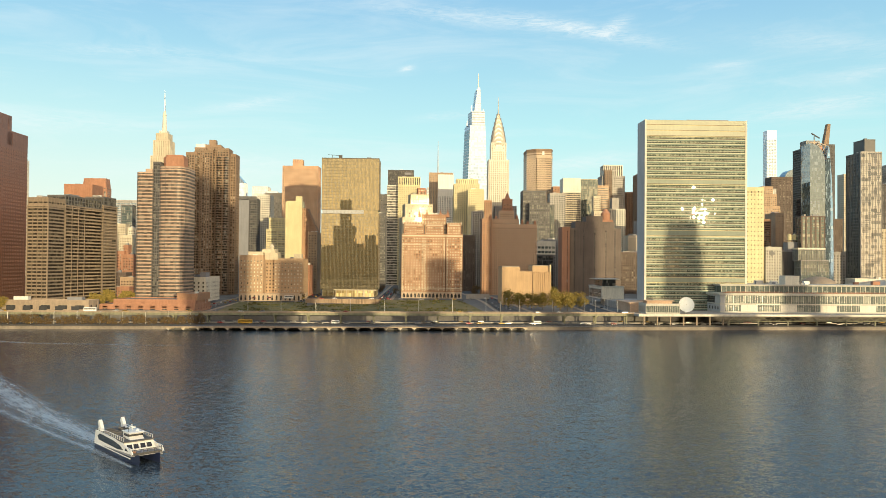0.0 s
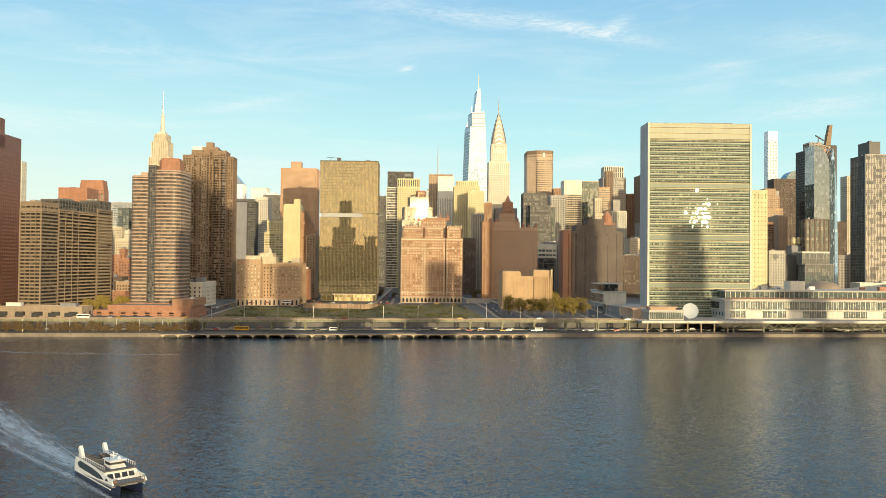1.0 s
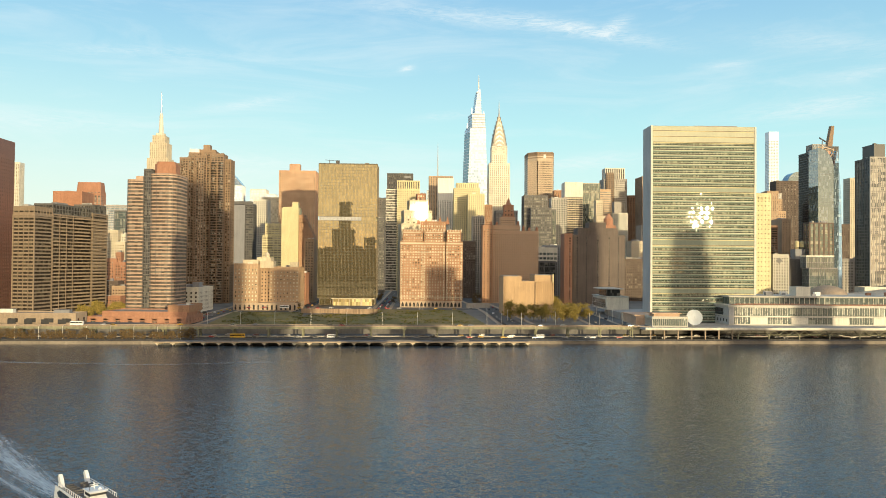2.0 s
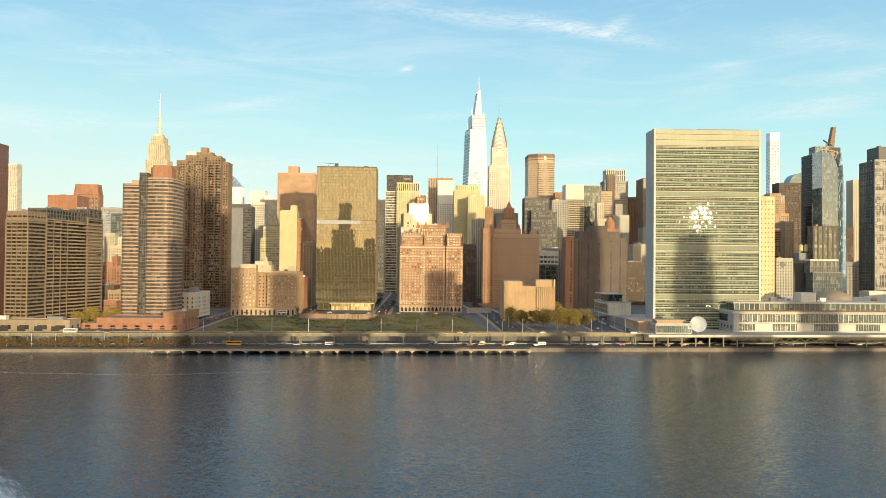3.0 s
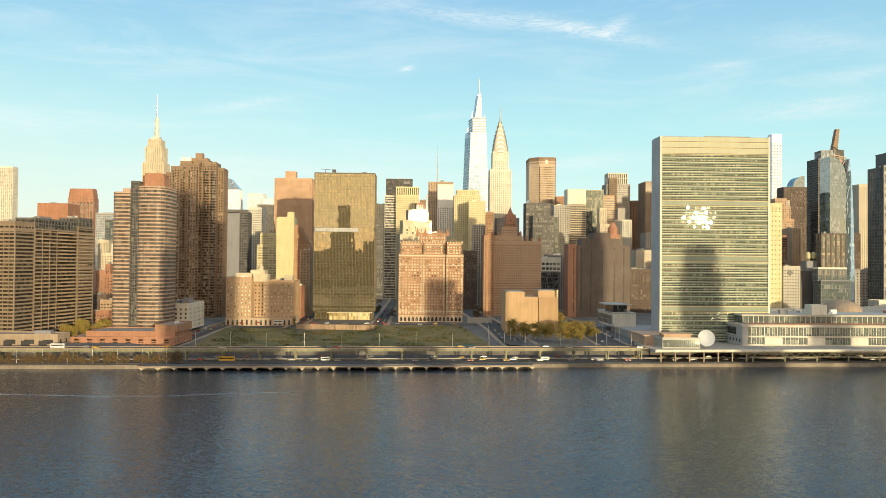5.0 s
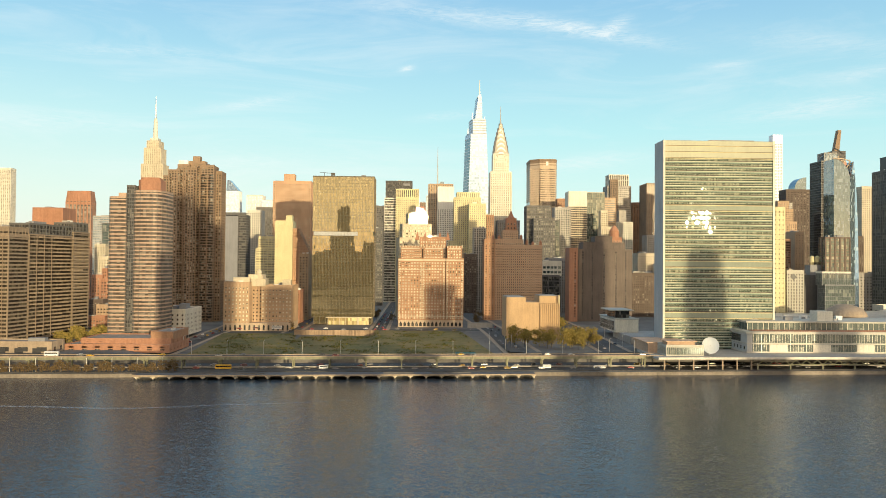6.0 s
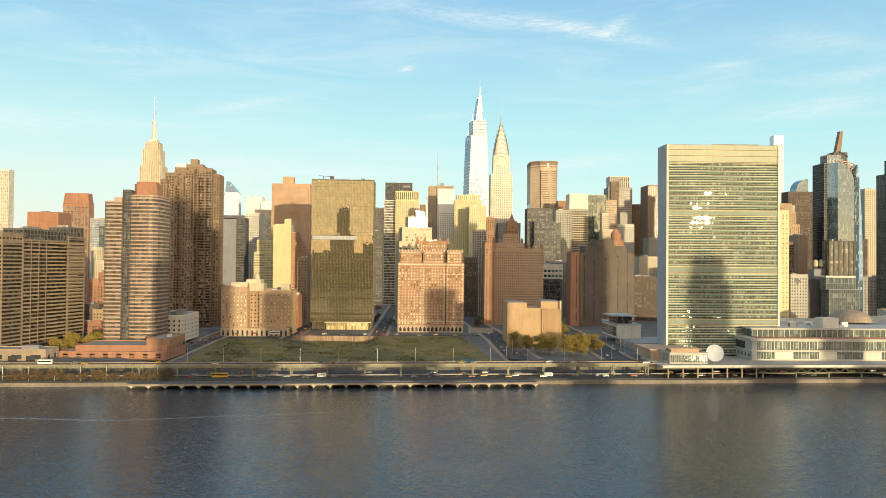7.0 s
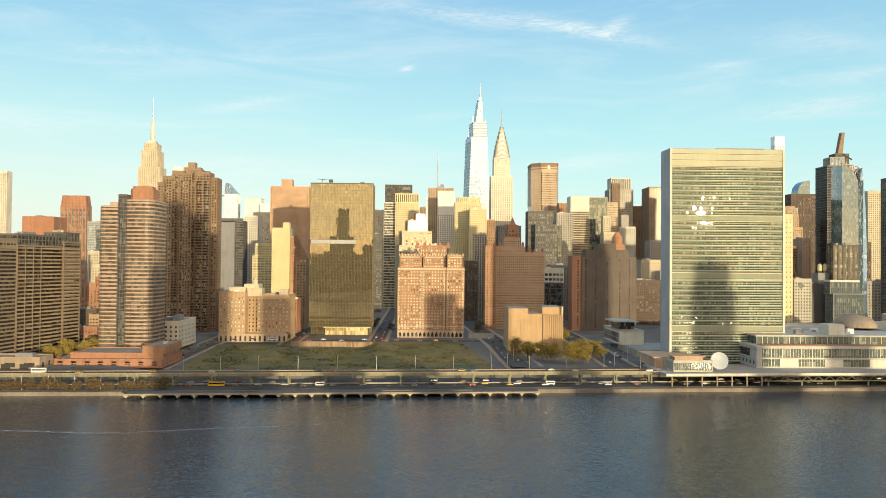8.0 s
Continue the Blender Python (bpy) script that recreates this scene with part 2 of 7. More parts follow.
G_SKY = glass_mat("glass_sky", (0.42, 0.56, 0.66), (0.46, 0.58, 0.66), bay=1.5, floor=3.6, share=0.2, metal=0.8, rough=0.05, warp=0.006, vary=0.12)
# brighter panes put the sunlight on the lattice tower's front into colour
G_LATTICE_LIT = glass_mat("glass_lattice", (0.13, 0.14, 0.14), (0.36, 0.34, 0.29), bay=3.45, floor=3.5, share=0.5, metal=0.2, rough=0.08, warp=0.02, calm=0.5)
# haze put into the glass colour: paler panes with less contrast
G_HAZED = glass_mat("glass_far", (0.27, 0.235, 0.165), (0.42, 0.37, 0.27), bay=4.2, floor=3.9, share=0.4, metal=0.1, rough=0.3, spec=0.3, warp=0.0, vary=0.15)
G_CONF = glass_mat("glass_hall", (0.13, 0.16, 0.15), (0.25, 0.27, 0.235), bay=2.0, floor=4.0, share=0.15, metal=0.2, rough=0.012, spec=0.5, warp=0.006, vary=0.15)
# dark windows lifted in colour for haze and bright sky reflection
G_MID_HAZED = glass_mat("glass_mid", (0.135, 0.13, 0.115), (0.27, 0.255, 0.215), bay=3.0, floor=3.5, share=0.35, metal=0.2, rough=0.12, spec=0.5, warp=0.006, vary=0.2)
G_DEEP = glass_mat("glass_deep", (0.04, 0.033, 0.026), (0.10, 0.085, 0.06), bay=2.4, floor=2.9, share=0.2, metal=0.0, rough=0.6, spec=0.1, warp=0.0)
G_BLACK = glass_mat("glass_black", (0.015, 0.015, 0.017), (0.03, 0.03, 0.03), bay=1.6, floor=3.6, share=0.2, metal=0.0, spec=0.5, warp=0.004)
G_TEAL = glass_mat("glass_teal", (0.12, 0.17, 0.17), (0.24, 0.25, 0.21), bay=2.0, floor=4.0, share=0.35, metal=0.6)
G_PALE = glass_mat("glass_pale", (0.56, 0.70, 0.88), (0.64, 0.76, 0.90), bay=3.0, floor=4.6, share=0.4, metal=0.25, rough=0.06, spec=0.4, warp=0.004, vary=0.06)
G_GOLD = glass_mat("glass_gold", (0.85, 0.74, 0.48), (0.8, 0.7, 0.5), bay=1.6, floor=3.3, share=0.2, metal=0.5, rough=0.02, warp=0.022)


def grass_mat():
    n = Nodes("grass")
    co = n.add("ShaderNodeTexCoord").outputs["Object"]
    a = n.add("ShaderNodeTexNoise", Scale=0.045, Detail=6.0, Roughness=0.7)
    b = n.add("ShaderNodeTexNoise", Scale=0.6, Detail=5.0, Roughness=0.7)
    n.link(co, a.inputs["Vector"])
    n.link(co, b.inputs["Vector"])
    c1 = n.mix(n.span(a.outputs[0], 0.42, 0.60, 0, 1), (0.080, 0.086, 0.024), (0.19, 0.14, 0.05))
    c2 = n.mix(n.span(b.outputs[0], 0.45, 0.70, 0, 0.9), c1, (0.24, 0.19, 0.07))
    bs = n.add("ShaderNodeBsdfPrincipled", Roughness=0.95)
    n.link(c2, bs.inputs["Base Color"])
    bp = n.add("ShaderNodeBump", Strength=0.7, Distance=0.5)
    n.link(b.outputs[0], bp.inputs["Height"])
    n.link(bp.outputs[0], bs.inputs["Normal"])
    return n.done(bs)


def leaf_mat(name, a, b):
    n = Nodes(name)
    isl = n.add("ShaderNodeNewGeometry").outputs["Random Per Island"]
    c = n.mix(isl, a, b)
    d = n.add("ShaderNodeBsdfDiffuse", Roughness=0.9)
    t = n.add("ShaderNodeBsdfTranslucent")
    n.link(c, d.inputs[0])
    n.link(c, t.inputs[0])
    m = n.add("ShaderNodeMixShader", Fac=0.25)
    n.link(d.outputs[0], m.inputs[1])
    n.link(t.outputs[0], m.inputs[2])
    return n.done(m)


def water_mat():
    n = Nodes("river_water")
    co = n.add("ShaderNodeTexCoord").outputs["Object"]
    m1 = n.add("ShaderNodeMapping", Scale=(0.55, 1.0, 1.0), Rotation=(0, 0, 0.2))
    n.link(co, m1.inputs["Vector"])
    n1 = n.add("ShaderNodeTexNoise", Scale=0.85, Detail=3.0, Roughness=0.6, Distortion=0.8)
    n2 = n.add("ShaderNodeTexNoise", Scale=2.6, Detail=2.0, Roughness=0.6)
    n3 = n.add("ShaderNodeTexNoise", Scale=0.012, Detail=4.0, Roughness=0.6, Distortion=0.8)
    n.link(m1.outputs[0], n1.inputs["Vector"])
    n.link(m1.outputs[0], n2.inputs["Vector"])
    n.link(co, n3.inputs["Vector"])
    a1 = n.vec("MULTIPLY", n.vec("SUBTRACT", n1.outputs[1], (0.5, 0.5, 0.5)), (0.38, 0.64, 0.0))
    a2 = n.vec("MULTIPLY", n.vec("SUBTRACT", n2.outputs[1], (0.5, 0.5, 0.5)), (0.5, 0.72, 0.0))
    gust = n.t.nodes.new("ShaderNodeVectorMath")
    gust.operation = "SCALE"
    n.link(n.vec("ADD", a1, a2), gust.inputs[0])
    n.link(n.span(n3.outputs[0], 0.35, 0.65, 0.75, 1.1), gust.inputs[3])
    bs = n.add("ShaderNodeBsdfPrincipled", Roughness=0.17, IOR=1.33)
    bs.inputs["Base Color"].default_value = (0.043, 0.056, 0.068, 1)
    nor = n.add("ShaderNodeNewGeometry").outputs["Normal"]
    n.link(n.vec("NORMALIZE", n.vec("ADD", nor, gust.outputs[0])), bs.inputs["Normal"])
    return n.done(bs)


def foam_mat(name, low, high, scale, along=26.0):
    """White water, broken up by noise; UV y runs from the trail's edge to its middle and x along it."""
    n = Nodes(name)
    co = n.add("ShaderNodeTexCoord")
    nz = n.add("ShaderNodeTexNoise", Scale=scale, Detail=8.0, Roughness=0.72, Distortion=0.8)
    run = n.add("ShaderNodeMapping", Scale=(along, 6.0, 1.0))
    n.link(co.outputs["UV"], run.inputs["Vector"])
    n.link(run.outputs[0], nz.inputs["Vector"])
    sep = n.add("ShaderNodeSeparateXYZ")
    n.link(co.outputs["UV"], sep.inputs[0])
    edge = n.math("MULTIPLY", n.span(sep.outputs[1], 0, 1, 0, 1), n.span(sep.outputs[0], 0, 1, 1.0, 0.55))
    v = n.math("ADD", nz.outputs[0], n.math("MULTIPLY", edge, 0.34))
    a = n.span(v, low, high, 0, 0.85)
    bs = n.add("ShaderNodeBsdfPrincipled", Roughness=0.7)
    bs.inputs["Base Color"].default_value = (0.70, 0.78, 0.84, 1)
    n.link(a, bs.inputs["Alpha"])
    return n.done(bs)


# yellow tint carries the sunlight inside the lobby
LOBBY_SUNLIT = glass_mat("lobby_glass", (0.42, 0.33, 0.16), (0.62, 0.52, 0.28), bay=2.0, floor=4.0, share=0.5, metal=0.0, spec=0.4)
DECKING = wall_mat("deck_asphalt", (0.13, 0.125, 0.12), rough=0.9)
SEASTONE = wall_mat("sea_stone", (0.24, 0.205, 0.165), rough=0.9, vary=0.3, grain=0.25)
SOFT_WHITE = wall_mat("soft_white", (0.51, 0.49, 0.425), vary=0.08, grain=0.08, streak=0.12)
# lighter than the brick itself: reflected light is put into the colour
BRICK_RUST_LIT = wall_mat("brick_rust", (0.52, 0.355, 0.24))
WEED = leaf_mat("weed_leaf", (0.16, 0.135, 0.045), (0.075, 0.082, 0.025))
GRASS, WATER = grass_mat(), water_mat()
LEAF = leaf_mat("autumn_leaf", (0.42, 0.30, 0.09), (0.19, 0.17, 0.05))
LEAF_BROWN = leaf_mat("brown_leaf", (0.21, 0.145, 0.075), (0.12, 0.09, 0.05))
TARP = wall_mat("teal_tarp", (0.05, 0.16, 0.14), rough=0.5)
BARK = wall_mat("bark", (0.09, 0.07, 0.055))

# ---- building kit ----
GROUND = 12.0


def box(bm, x0, x1, y0, y1, z0, z1):
    v = [bm.verts.new(p) for p in ((x0, y0, z0), (x1, y0, z0), (x1, y1, z0), (x0, y1, z0), (x0, y0, z1), (x1, y0, z1), (x1, y1, z1), (x0, y1, z1))]
    for f in ((3, 2, 1, 0), (4, 5, 6, 7), (0, 1, 5, 4), (1, 2, 6, 5), (2, 3, 7, 6), (3, 0, 4, 7)):
        bm.faces.new([v[i] for i in f])


def prism(bm, ring, z0, z1, top=None):
    """A prism over a ring of (x, y), or a frustum to the ring top."""
    low = [bm.verts.new((x, y, z0)) for x, y in ring]
    high = [bm.verts.new((x, y, z1)) for x, y in (top or ring)]
    k = len(ring)
    bm.faces.new(low[::-1])
    bm.faces.new(high)
    for i in range(k):
        bm.faces.new((low[i], low[(i + 1) % k], high[(i + 1) % k], high[i]))


def circle(r, k=24, cx=0.0, cy=0.0, turn=0.0):
    return [(cx + r * math.cos(turn + 2 * math.pi * i / k), cy + r * math.sin(turn + 2 * math.pi * i / k)) for i in range(k)]


def bar(bm, a, b, r, k=6):
    """A round bar from a to b."""
    a, b = Vector(a), Vector(b)
    q = (b - a).to_track_quat("Z", "Y")
    ends = [[bm.verts.new(p + q @ Vector((r * math.cos(2 * math.pi * i / k), r * math.sin(2 * math.pi * i / k), 0))) for i in range(k)] for p in (a, b)]
    bm.faces.new(ends[0][::-1])
    bm.faces.new(ends[1])
    for i in range(k):
        bm.faces.new((ends[0][i], ends[0][(i + 1) % k], ends[1][(i + 1) % k], ends[1][i]))


def mesh_of(name, bm, material):
    me = bpy.data.meshes.new(name)
    bm.to_mesh(me)
    bm.free()
    me.materials.append(material)
    return me


def part(name, bm, material, parent, label="", kind=""):
    ob = new(name, mesh_of(name, bm, material))
    ob.parent = parent
    return tagged(ob, label, kind=kind)


def share(name, me, parent, x=0.0, y=0.0, z=0.0):
    """One more piece on a mesh that others use too."""
    ob = new(name, me)
    ob.parent = parent
    ob.location = (x, y, z)
    return ob


def thing(name, label, category, x, y, z, turn=0.0, group="", kind=""):
    e = new(name)
    e.matrix_world = pose(x, y, z, 0, 0, turn)
    return tagged(e, label, category, group, kind)


def roof(up, w, d, z, dx=0.0, dy=0.0, wall=None, rim=0.9, units=2, seed=0, e=0.25):
    """A flat roof with a parapet and a few plant boxes."""
    x0, x1, y0, y1 = dx - w / 2 - e, dx + w / 2 + e, dy - e, dy + d + e
    bm = bmesh.new()
    box(bm, x0 + 0.3, x1 - 0.3, y0 + 0.3, y1 - 0.3, z - 0.3, z + 0.15)
    top = part("roof", bm, ROOFING, up)
    bm = bmesh.new()
    box(bm, x0, x1, y0, y0 + 0.35, z, z + rim)
    box(bm, x0, x1, y1 - 0.35, y1, z, z + rim)
    box(bm, x0, x0 + 0.35, y0 + 0.36, y1 - 0.36, z, z + rim)
    box(bm, x1 - 0.35, x1, y0 + 0.36, y1 - 0.36, z, z + rim)
    part("parapet", bm, wall or CONCRETE, up)
    rnd = random.Random(seed * 7 + int(w * 10))
    for _ in range(units):
        uw, ud, uh = rnd.uniform(1.5, 0.22 * w + 1.5), rnd.uniform(1.5, 0.3 * d + 1.5), rnd.uniform(1.2, 3.2)
        ux, uy = dx + rnd.uniform(-0.36, 0.36) * w, dy + d * rnd.uniform(0.25, 0.75)
        bm = bmesh.new()
        box(bm, ux - uw / 2, ux + uw / 2, uy - ud / 2, uy + ud / 2, z + 0.1, z + uh)
        box(bm, ux - uw / 2 - 0.1, ux + uw / 2 + 0.1, uy - ud / 2 - 0.1, uy + ud / 2 + 0.1, z + uh, z + uh + 0.2)
        part("roof_unit", bm, rnd.choice((GREY, CONCRETE, WHITE)), top)


def tank(up, x, y, z, r=2.0):
    """A rooftop water tank on legs."""
    bm = bmesh.new()
    prism(bm, circle(r, 14, x, y), z + 2.5, z + 6.0)
    prism(bm, circle(r + 0.15, 14, x, y), z + 6.0, z + 7.4, circle(0.15, 14, x, y))
    for i in range(4):
        px, py = x + r * 0.7 * math.cos(0.8 + i * 1.571), y + r * 0.7 * math.sin(0.8 + i * 1.571)
        box(bm, px - 0.12, px + 0.12, py - 0.12, py + 0.12, z, z + 2.6)
    part("water_tank", bm, BARK, up)


def block(up, w, d, z0, z1, dx=0.0, dy=0.0, wall=BRICK, glass=G_HOME, bay=3.0, pier=1.4, floor=3.0, band=1.3, lead="pier", split=False, cap=True, units=2, rim=0.9, e=0.25, seed=0, sides=True):
    """One tier: a glazed core, a band round it at every floor, and piers up its faces. Local: front at y = dy."""
    x0, x1, y0, y1 = dx - w / 2, dx + w / 2, dy, dy + d
    bm = bmesh.new()
    box(bm, x0, x1, y0, y1, z0, z1 - 0.05)
    part("glazing", bm, glass, up)
    eb, ep = (e, e + 0.12) if lead == "pier" else (e + 0.12, e)
    count = max(1, round((z1 - z0) / floor))
    step = (z1 - z0) / count
    if split and band > 0:
        bm = bmesh.new()
        box(bm, x0 - eb, x1 + eb, y0 - eb, y1 + eb, 0, band)
        me = mesh_of("spandrel", bm, wall)
        for k in range(count + 1):
            share("spandrel", me, up, 0, 0, z0 + k * step - (band if k == count else 0))
    bm = bmesh.new()
    if band > 0 and not split:
        for k in range(count + 1):
            z = z0 + k * step - (band if k == count else 0)
            box(bm, x0 - eb, x1 + eb, y0 - eb, y1 + eb, z, z + band)
    if pier > 0:
        n = max(1, round(w / bay))
        if split and n > 1:
            pm = bmesh.new()
            box(pm, -pier / 2, pier / 2, y0 - ep - 0.02, y0 + 0.2, z0 + 0.01, z1 - 0.02)
            pm = mesh_of("pier", pm, wall)
        for i in range(n + 1):
            x = x0 + i * w / n
            if split and 0 < i < n:
                share("pier", pm, up, x)
                continue
            a, b = (x0 - ep, x0 + pier / 2) if i == 0 else (x1 - pier / 2, x1 + ep) if i == n else (x - pier / 2, x + pier / 2)
            cm = bmesh.new() if split else bm
            k = max(0.3, pier / 2) if i in (0, n) else 0.2
            box(cm, a, b, y0 - ep - 0.02, y0 + k, z0 + 0.01, z1 - 0.02)
            if split:
                part("corner_pier", cm, wall, up)
                cm = bmesh.new()
            box(cm, a, b, y1 - k, y1 + ep + 0.02, z0 + 0.01, z1 - 0.02)
            if split:
                part("corner_pier", cm, wall, up)
        if sides:
            n = max(1, round(d / bay))
            if split and n > 1:
                pm = bmesh.new()
                box(pm, -ep, 0.2, -pier / 2, pier / 2, z0 + 0.01, z1 - 0.03)
                pm = mesh_of("side_pier", pm, wall)
            for i in range(1, n):
                y = y0 + i * d / n
                if split:
                    share("side_pier", pm, up, x0, y)
                    share("side_pier", pm, up, x1 + ep - 0.2, y)
                else:
                    box(bm, x0 - ep, x0 + 0.2, y - pier / 2, y + pier / 2, z0 + 0.01, z1 - 0.03)
                    box(bm, x1 - 0.2, x1 + ep, y - pier / 2, y + pier / 2, z0 + 0.01, z1 - 0.03)
    if len(bm.verts):
        part("wall", bm, wall, up, kind="stuff")
    else:
        bm.free()
    if cap:
        roof(up, w, d, z1, dx, dy, wall, rim, units, seed, e + 0.14)


def tower(name, label, x0, x1, y, d, top, base=GROUND, turn=0.0, category="building", group="", **kw):
    """A plain tower of one tier whose front runs from x0 to x1 at y."""
    up = thing(name, label, category, (x0 + x1) / 2, y, base, turn, group)
    block(up, x1 - x0, d, 0.0, top - base, seed=int(abs(x0)), **kw)
    return up

# ---- water, ground, shore ----
def shore(x):
    return -32.5 + 0.0626 * x


def sbox(bm, u0, u1, v0, v1, z0, z1):
    """A box along the shore line: u along it, v inland from it."""
    v = [bm.verts.new((u, shore(u) + w, z)) for z in (z0, z1) for u, w in ((u0, v0), (u1, v0), (u1, v1), (u0, v1))]
    for f in ((3, 2, 1, 0), (4, 5, 6, 7), (0, 1, 5, 4), (1, 2, 6, 5), (2, 3, 7, 6), (3, 0, 4, 7)):
        bm.faces.new([v[i] for i in f])


def smooth(a, b, x):
    t = min(1.0, max(0.0, (x - a) / (b - a)))
    return t * t * (3 - 2 * t)


def setting(name, bm, material, label, category):
    ob = new(name, mesh_of(name, bm, material))
    return tagged(ob, label, category, kind="structure")


def height(x, y):
    front = 6.8 + 3.2 * smooth(125, 150, abs(x + 172))
    flat = GROUND - 3.4 * smooth(-190, -235, x) * (1 - 0.5 * smooth(-295, -325, x))
    cut = smooth(-226, -214, x) * (1 - smooth(-150, -140, x)) * (1 - smooth(171, 180, y))
    return front + (flat - front) * smooth(10, 185, y) * (1 - 0.85 * cut) + (GROUND - flat) * smooth(230, 330, y)


bm = bmesh.new()
vs = [bm.verts.new(p) for p in ((-4600, -4600, 0), (4600, -4600, 0), (4600, 4600, 0), (-4600, 4600, 0))]
bm.faces.new(vs)
setting("water", bm, WATER, "dark blue-grey rippled tidal river water", "river")

bm = bmesh.new()
xs = [-4500, -2500, -1200, -800, -600] + list(range(-500, 401, 10)) + [500, 700, 1200, 2500, 4500]
ys = [0, 6, 12, 20, 28, 38, 48, 60, 72, 86, 100, 114, 130, 146, 160, 175, 190, 205, 220, 240, 260, 300, 500, 1000, 2000, 4700]
grid = []
for x in xs:
    y0 = shore(max(-600, min(500, x))) + 50
    grid.append([bm.verts.new((x, y0 + y, height(x, y0 + y))) for y in ys])
    grid[-1].insert(0, bm.verts.new((x, y0 - 0.05, 2.0)))
for i in range(len(xs) - 1):
    for j in range(len(ys)):
        bm.faces.new((grid[i][j], grid[i + 1][j], grid[i + 1][j + 1], grid[i][j + 1]))
setting("ground", bm, PAVING, "grey paved city ground rising gently from the shore", "ground")

bm = bmesh.new()
box(bm, -4500, 4500, -4600, -735, -3, 3)
setting("far_bank", bm, ASPHALT, "dark paved ground of the opposite river bank", "ground")

# the lawn below the towers
bm = bmesh.new()
cols = []
for i in range(45):
    col = []
    for j in range(19):
        t = j / 18
        x0, x1 = -275 - 13 * t, -45 - 21 * t
        x = x0 + (x1 - x0) * i / 44
        y = shore(x) + 51 + (183 - shore(x) - 51) * t
        col.append(bm.verts.new((x, y, height(x, y) + 0.3 + 0.6 * noise.noise((x * 0.05, j * 0.4, 0)) ** 2)))
    cols.append(col)
for i in range(44):
    for j in range(18):
        bm.faces.new((cols[i][j], cols[i + 1][j], cols[i + 1][j + 1], cols[i][j + 1]))
setting("lawn", bm, GRASS, "rough green and straw-coloured grass slope", "lawn")

bm = bmesh.new()
sbox(bm, -900, 900, 5.0, 50.0, -1, 3.0)
setting("road", bm, ASPHALT, "dark asphalt riverside expressway", "road")
bm = bmesh.new()
for u in range(-900, 900, 9):
    for v in (16.5, 31.5, 38.5):
        sbox(bm, u, u + 3, v, v + 0.15, 3.0, 3.02)
tagged(setting("lane_marking", bm, WHITE, "white dashed lane markings on the asphalt", "road marking"), kind="structure")
bm = bmesh.new()
for u in range(-900, 900, 60):
    sbox(bm, u, u + 59.9, 24.2, 24.8, 3.0, 3.9)
setting("median_barrier", bm, CONCRETE, "pale concrete barrier between the carriageways", "barrier")
bm = bmesh.new()
sbox(bm, -900, 900, 0.4, 5.0, -1, 2.4)
setting("promenade", bm, PAVING, "grey paved riverside walk", "pavement")
seawall = thing("seawall", "pale weathered stone sea wall along the river", "sea wall", 0, 0, 0, kind="structure")
for u in range(-900, 900, 30):
    bm = bmesh.new()
    sbox(bm, u, u + 29.9, -0.6, 0.4, -2, 2.0)
    sbox(bm, u, u + 29.95, -0.8, 0.55, 2.0, 2.45)
    part("wall_section", bm, SEASTONE, seawall)
rail = thing("railing", "dark metal railing along the river walk", "railing", 0, 0, 0, kind="structure")
bm = bmesh.new()
for u in range(-560, 420, 4):
    sbox(bm, u, u + 0.12, 0.0, 0.12, 2.45, 3.5)
for z in (2.9, 3.4):
    sbox(bm, -560, 420, 0.02, 0.1, z, z + 0.1)
part("rail", bm, IRON, rail, kind="stuff")

# the pile-carried deck
pier = thing("pier", "concrete river deck on dark piles with pale caps", "pier", 0, 0, 0, kind="structure")
bm = bmesh.new()
sbox(bm, -286, -27, -15.0, -0.85, 2.4, 3.0)
part("deck", bm, DECKING, pier)
bm = bmesh.new()
sbox(bm, -286, -27, -15.3, -14.8, 2.4, 3.35)
part("kerb", bm, CONCRETE_TAN, pier)
for i in range(26):
    u = -284 + i * 10.2
    bm = bmesh.new()
    sbox(bm, u, u + 1.0, -15.6, -0.9, 0.9, 2.39)
    sbox(bm, u - 0.9, u + 1.9, -15.6, -14.9, 1.8, 2.39)
    part("cap_beam", bm, STONE, pier)
    for w in (-14.4, -9.0):
        bm = bmesh.new()
        prism(bm, [(a, b + shore(u)) for a, b in circle(0.36, 8, u + 0.5, w)], -2, 0.95)
        part("pile", bm, SLATE, pier)
bm = bmesh.new()
sbox(bm, -286, -27, -3.0, -0.8, -2, 2.38)
part("back_wall", bm, SLATE, pier)
for a, b in ((-255, -228), (-226, -205), (-128, -108), (-96, -70)):
    bm = bmesh.new()
    sbox(bm, a, b, -8.5, -6.0, 3.0, 3.7)
    part("planter", bm, SLATE, pier)

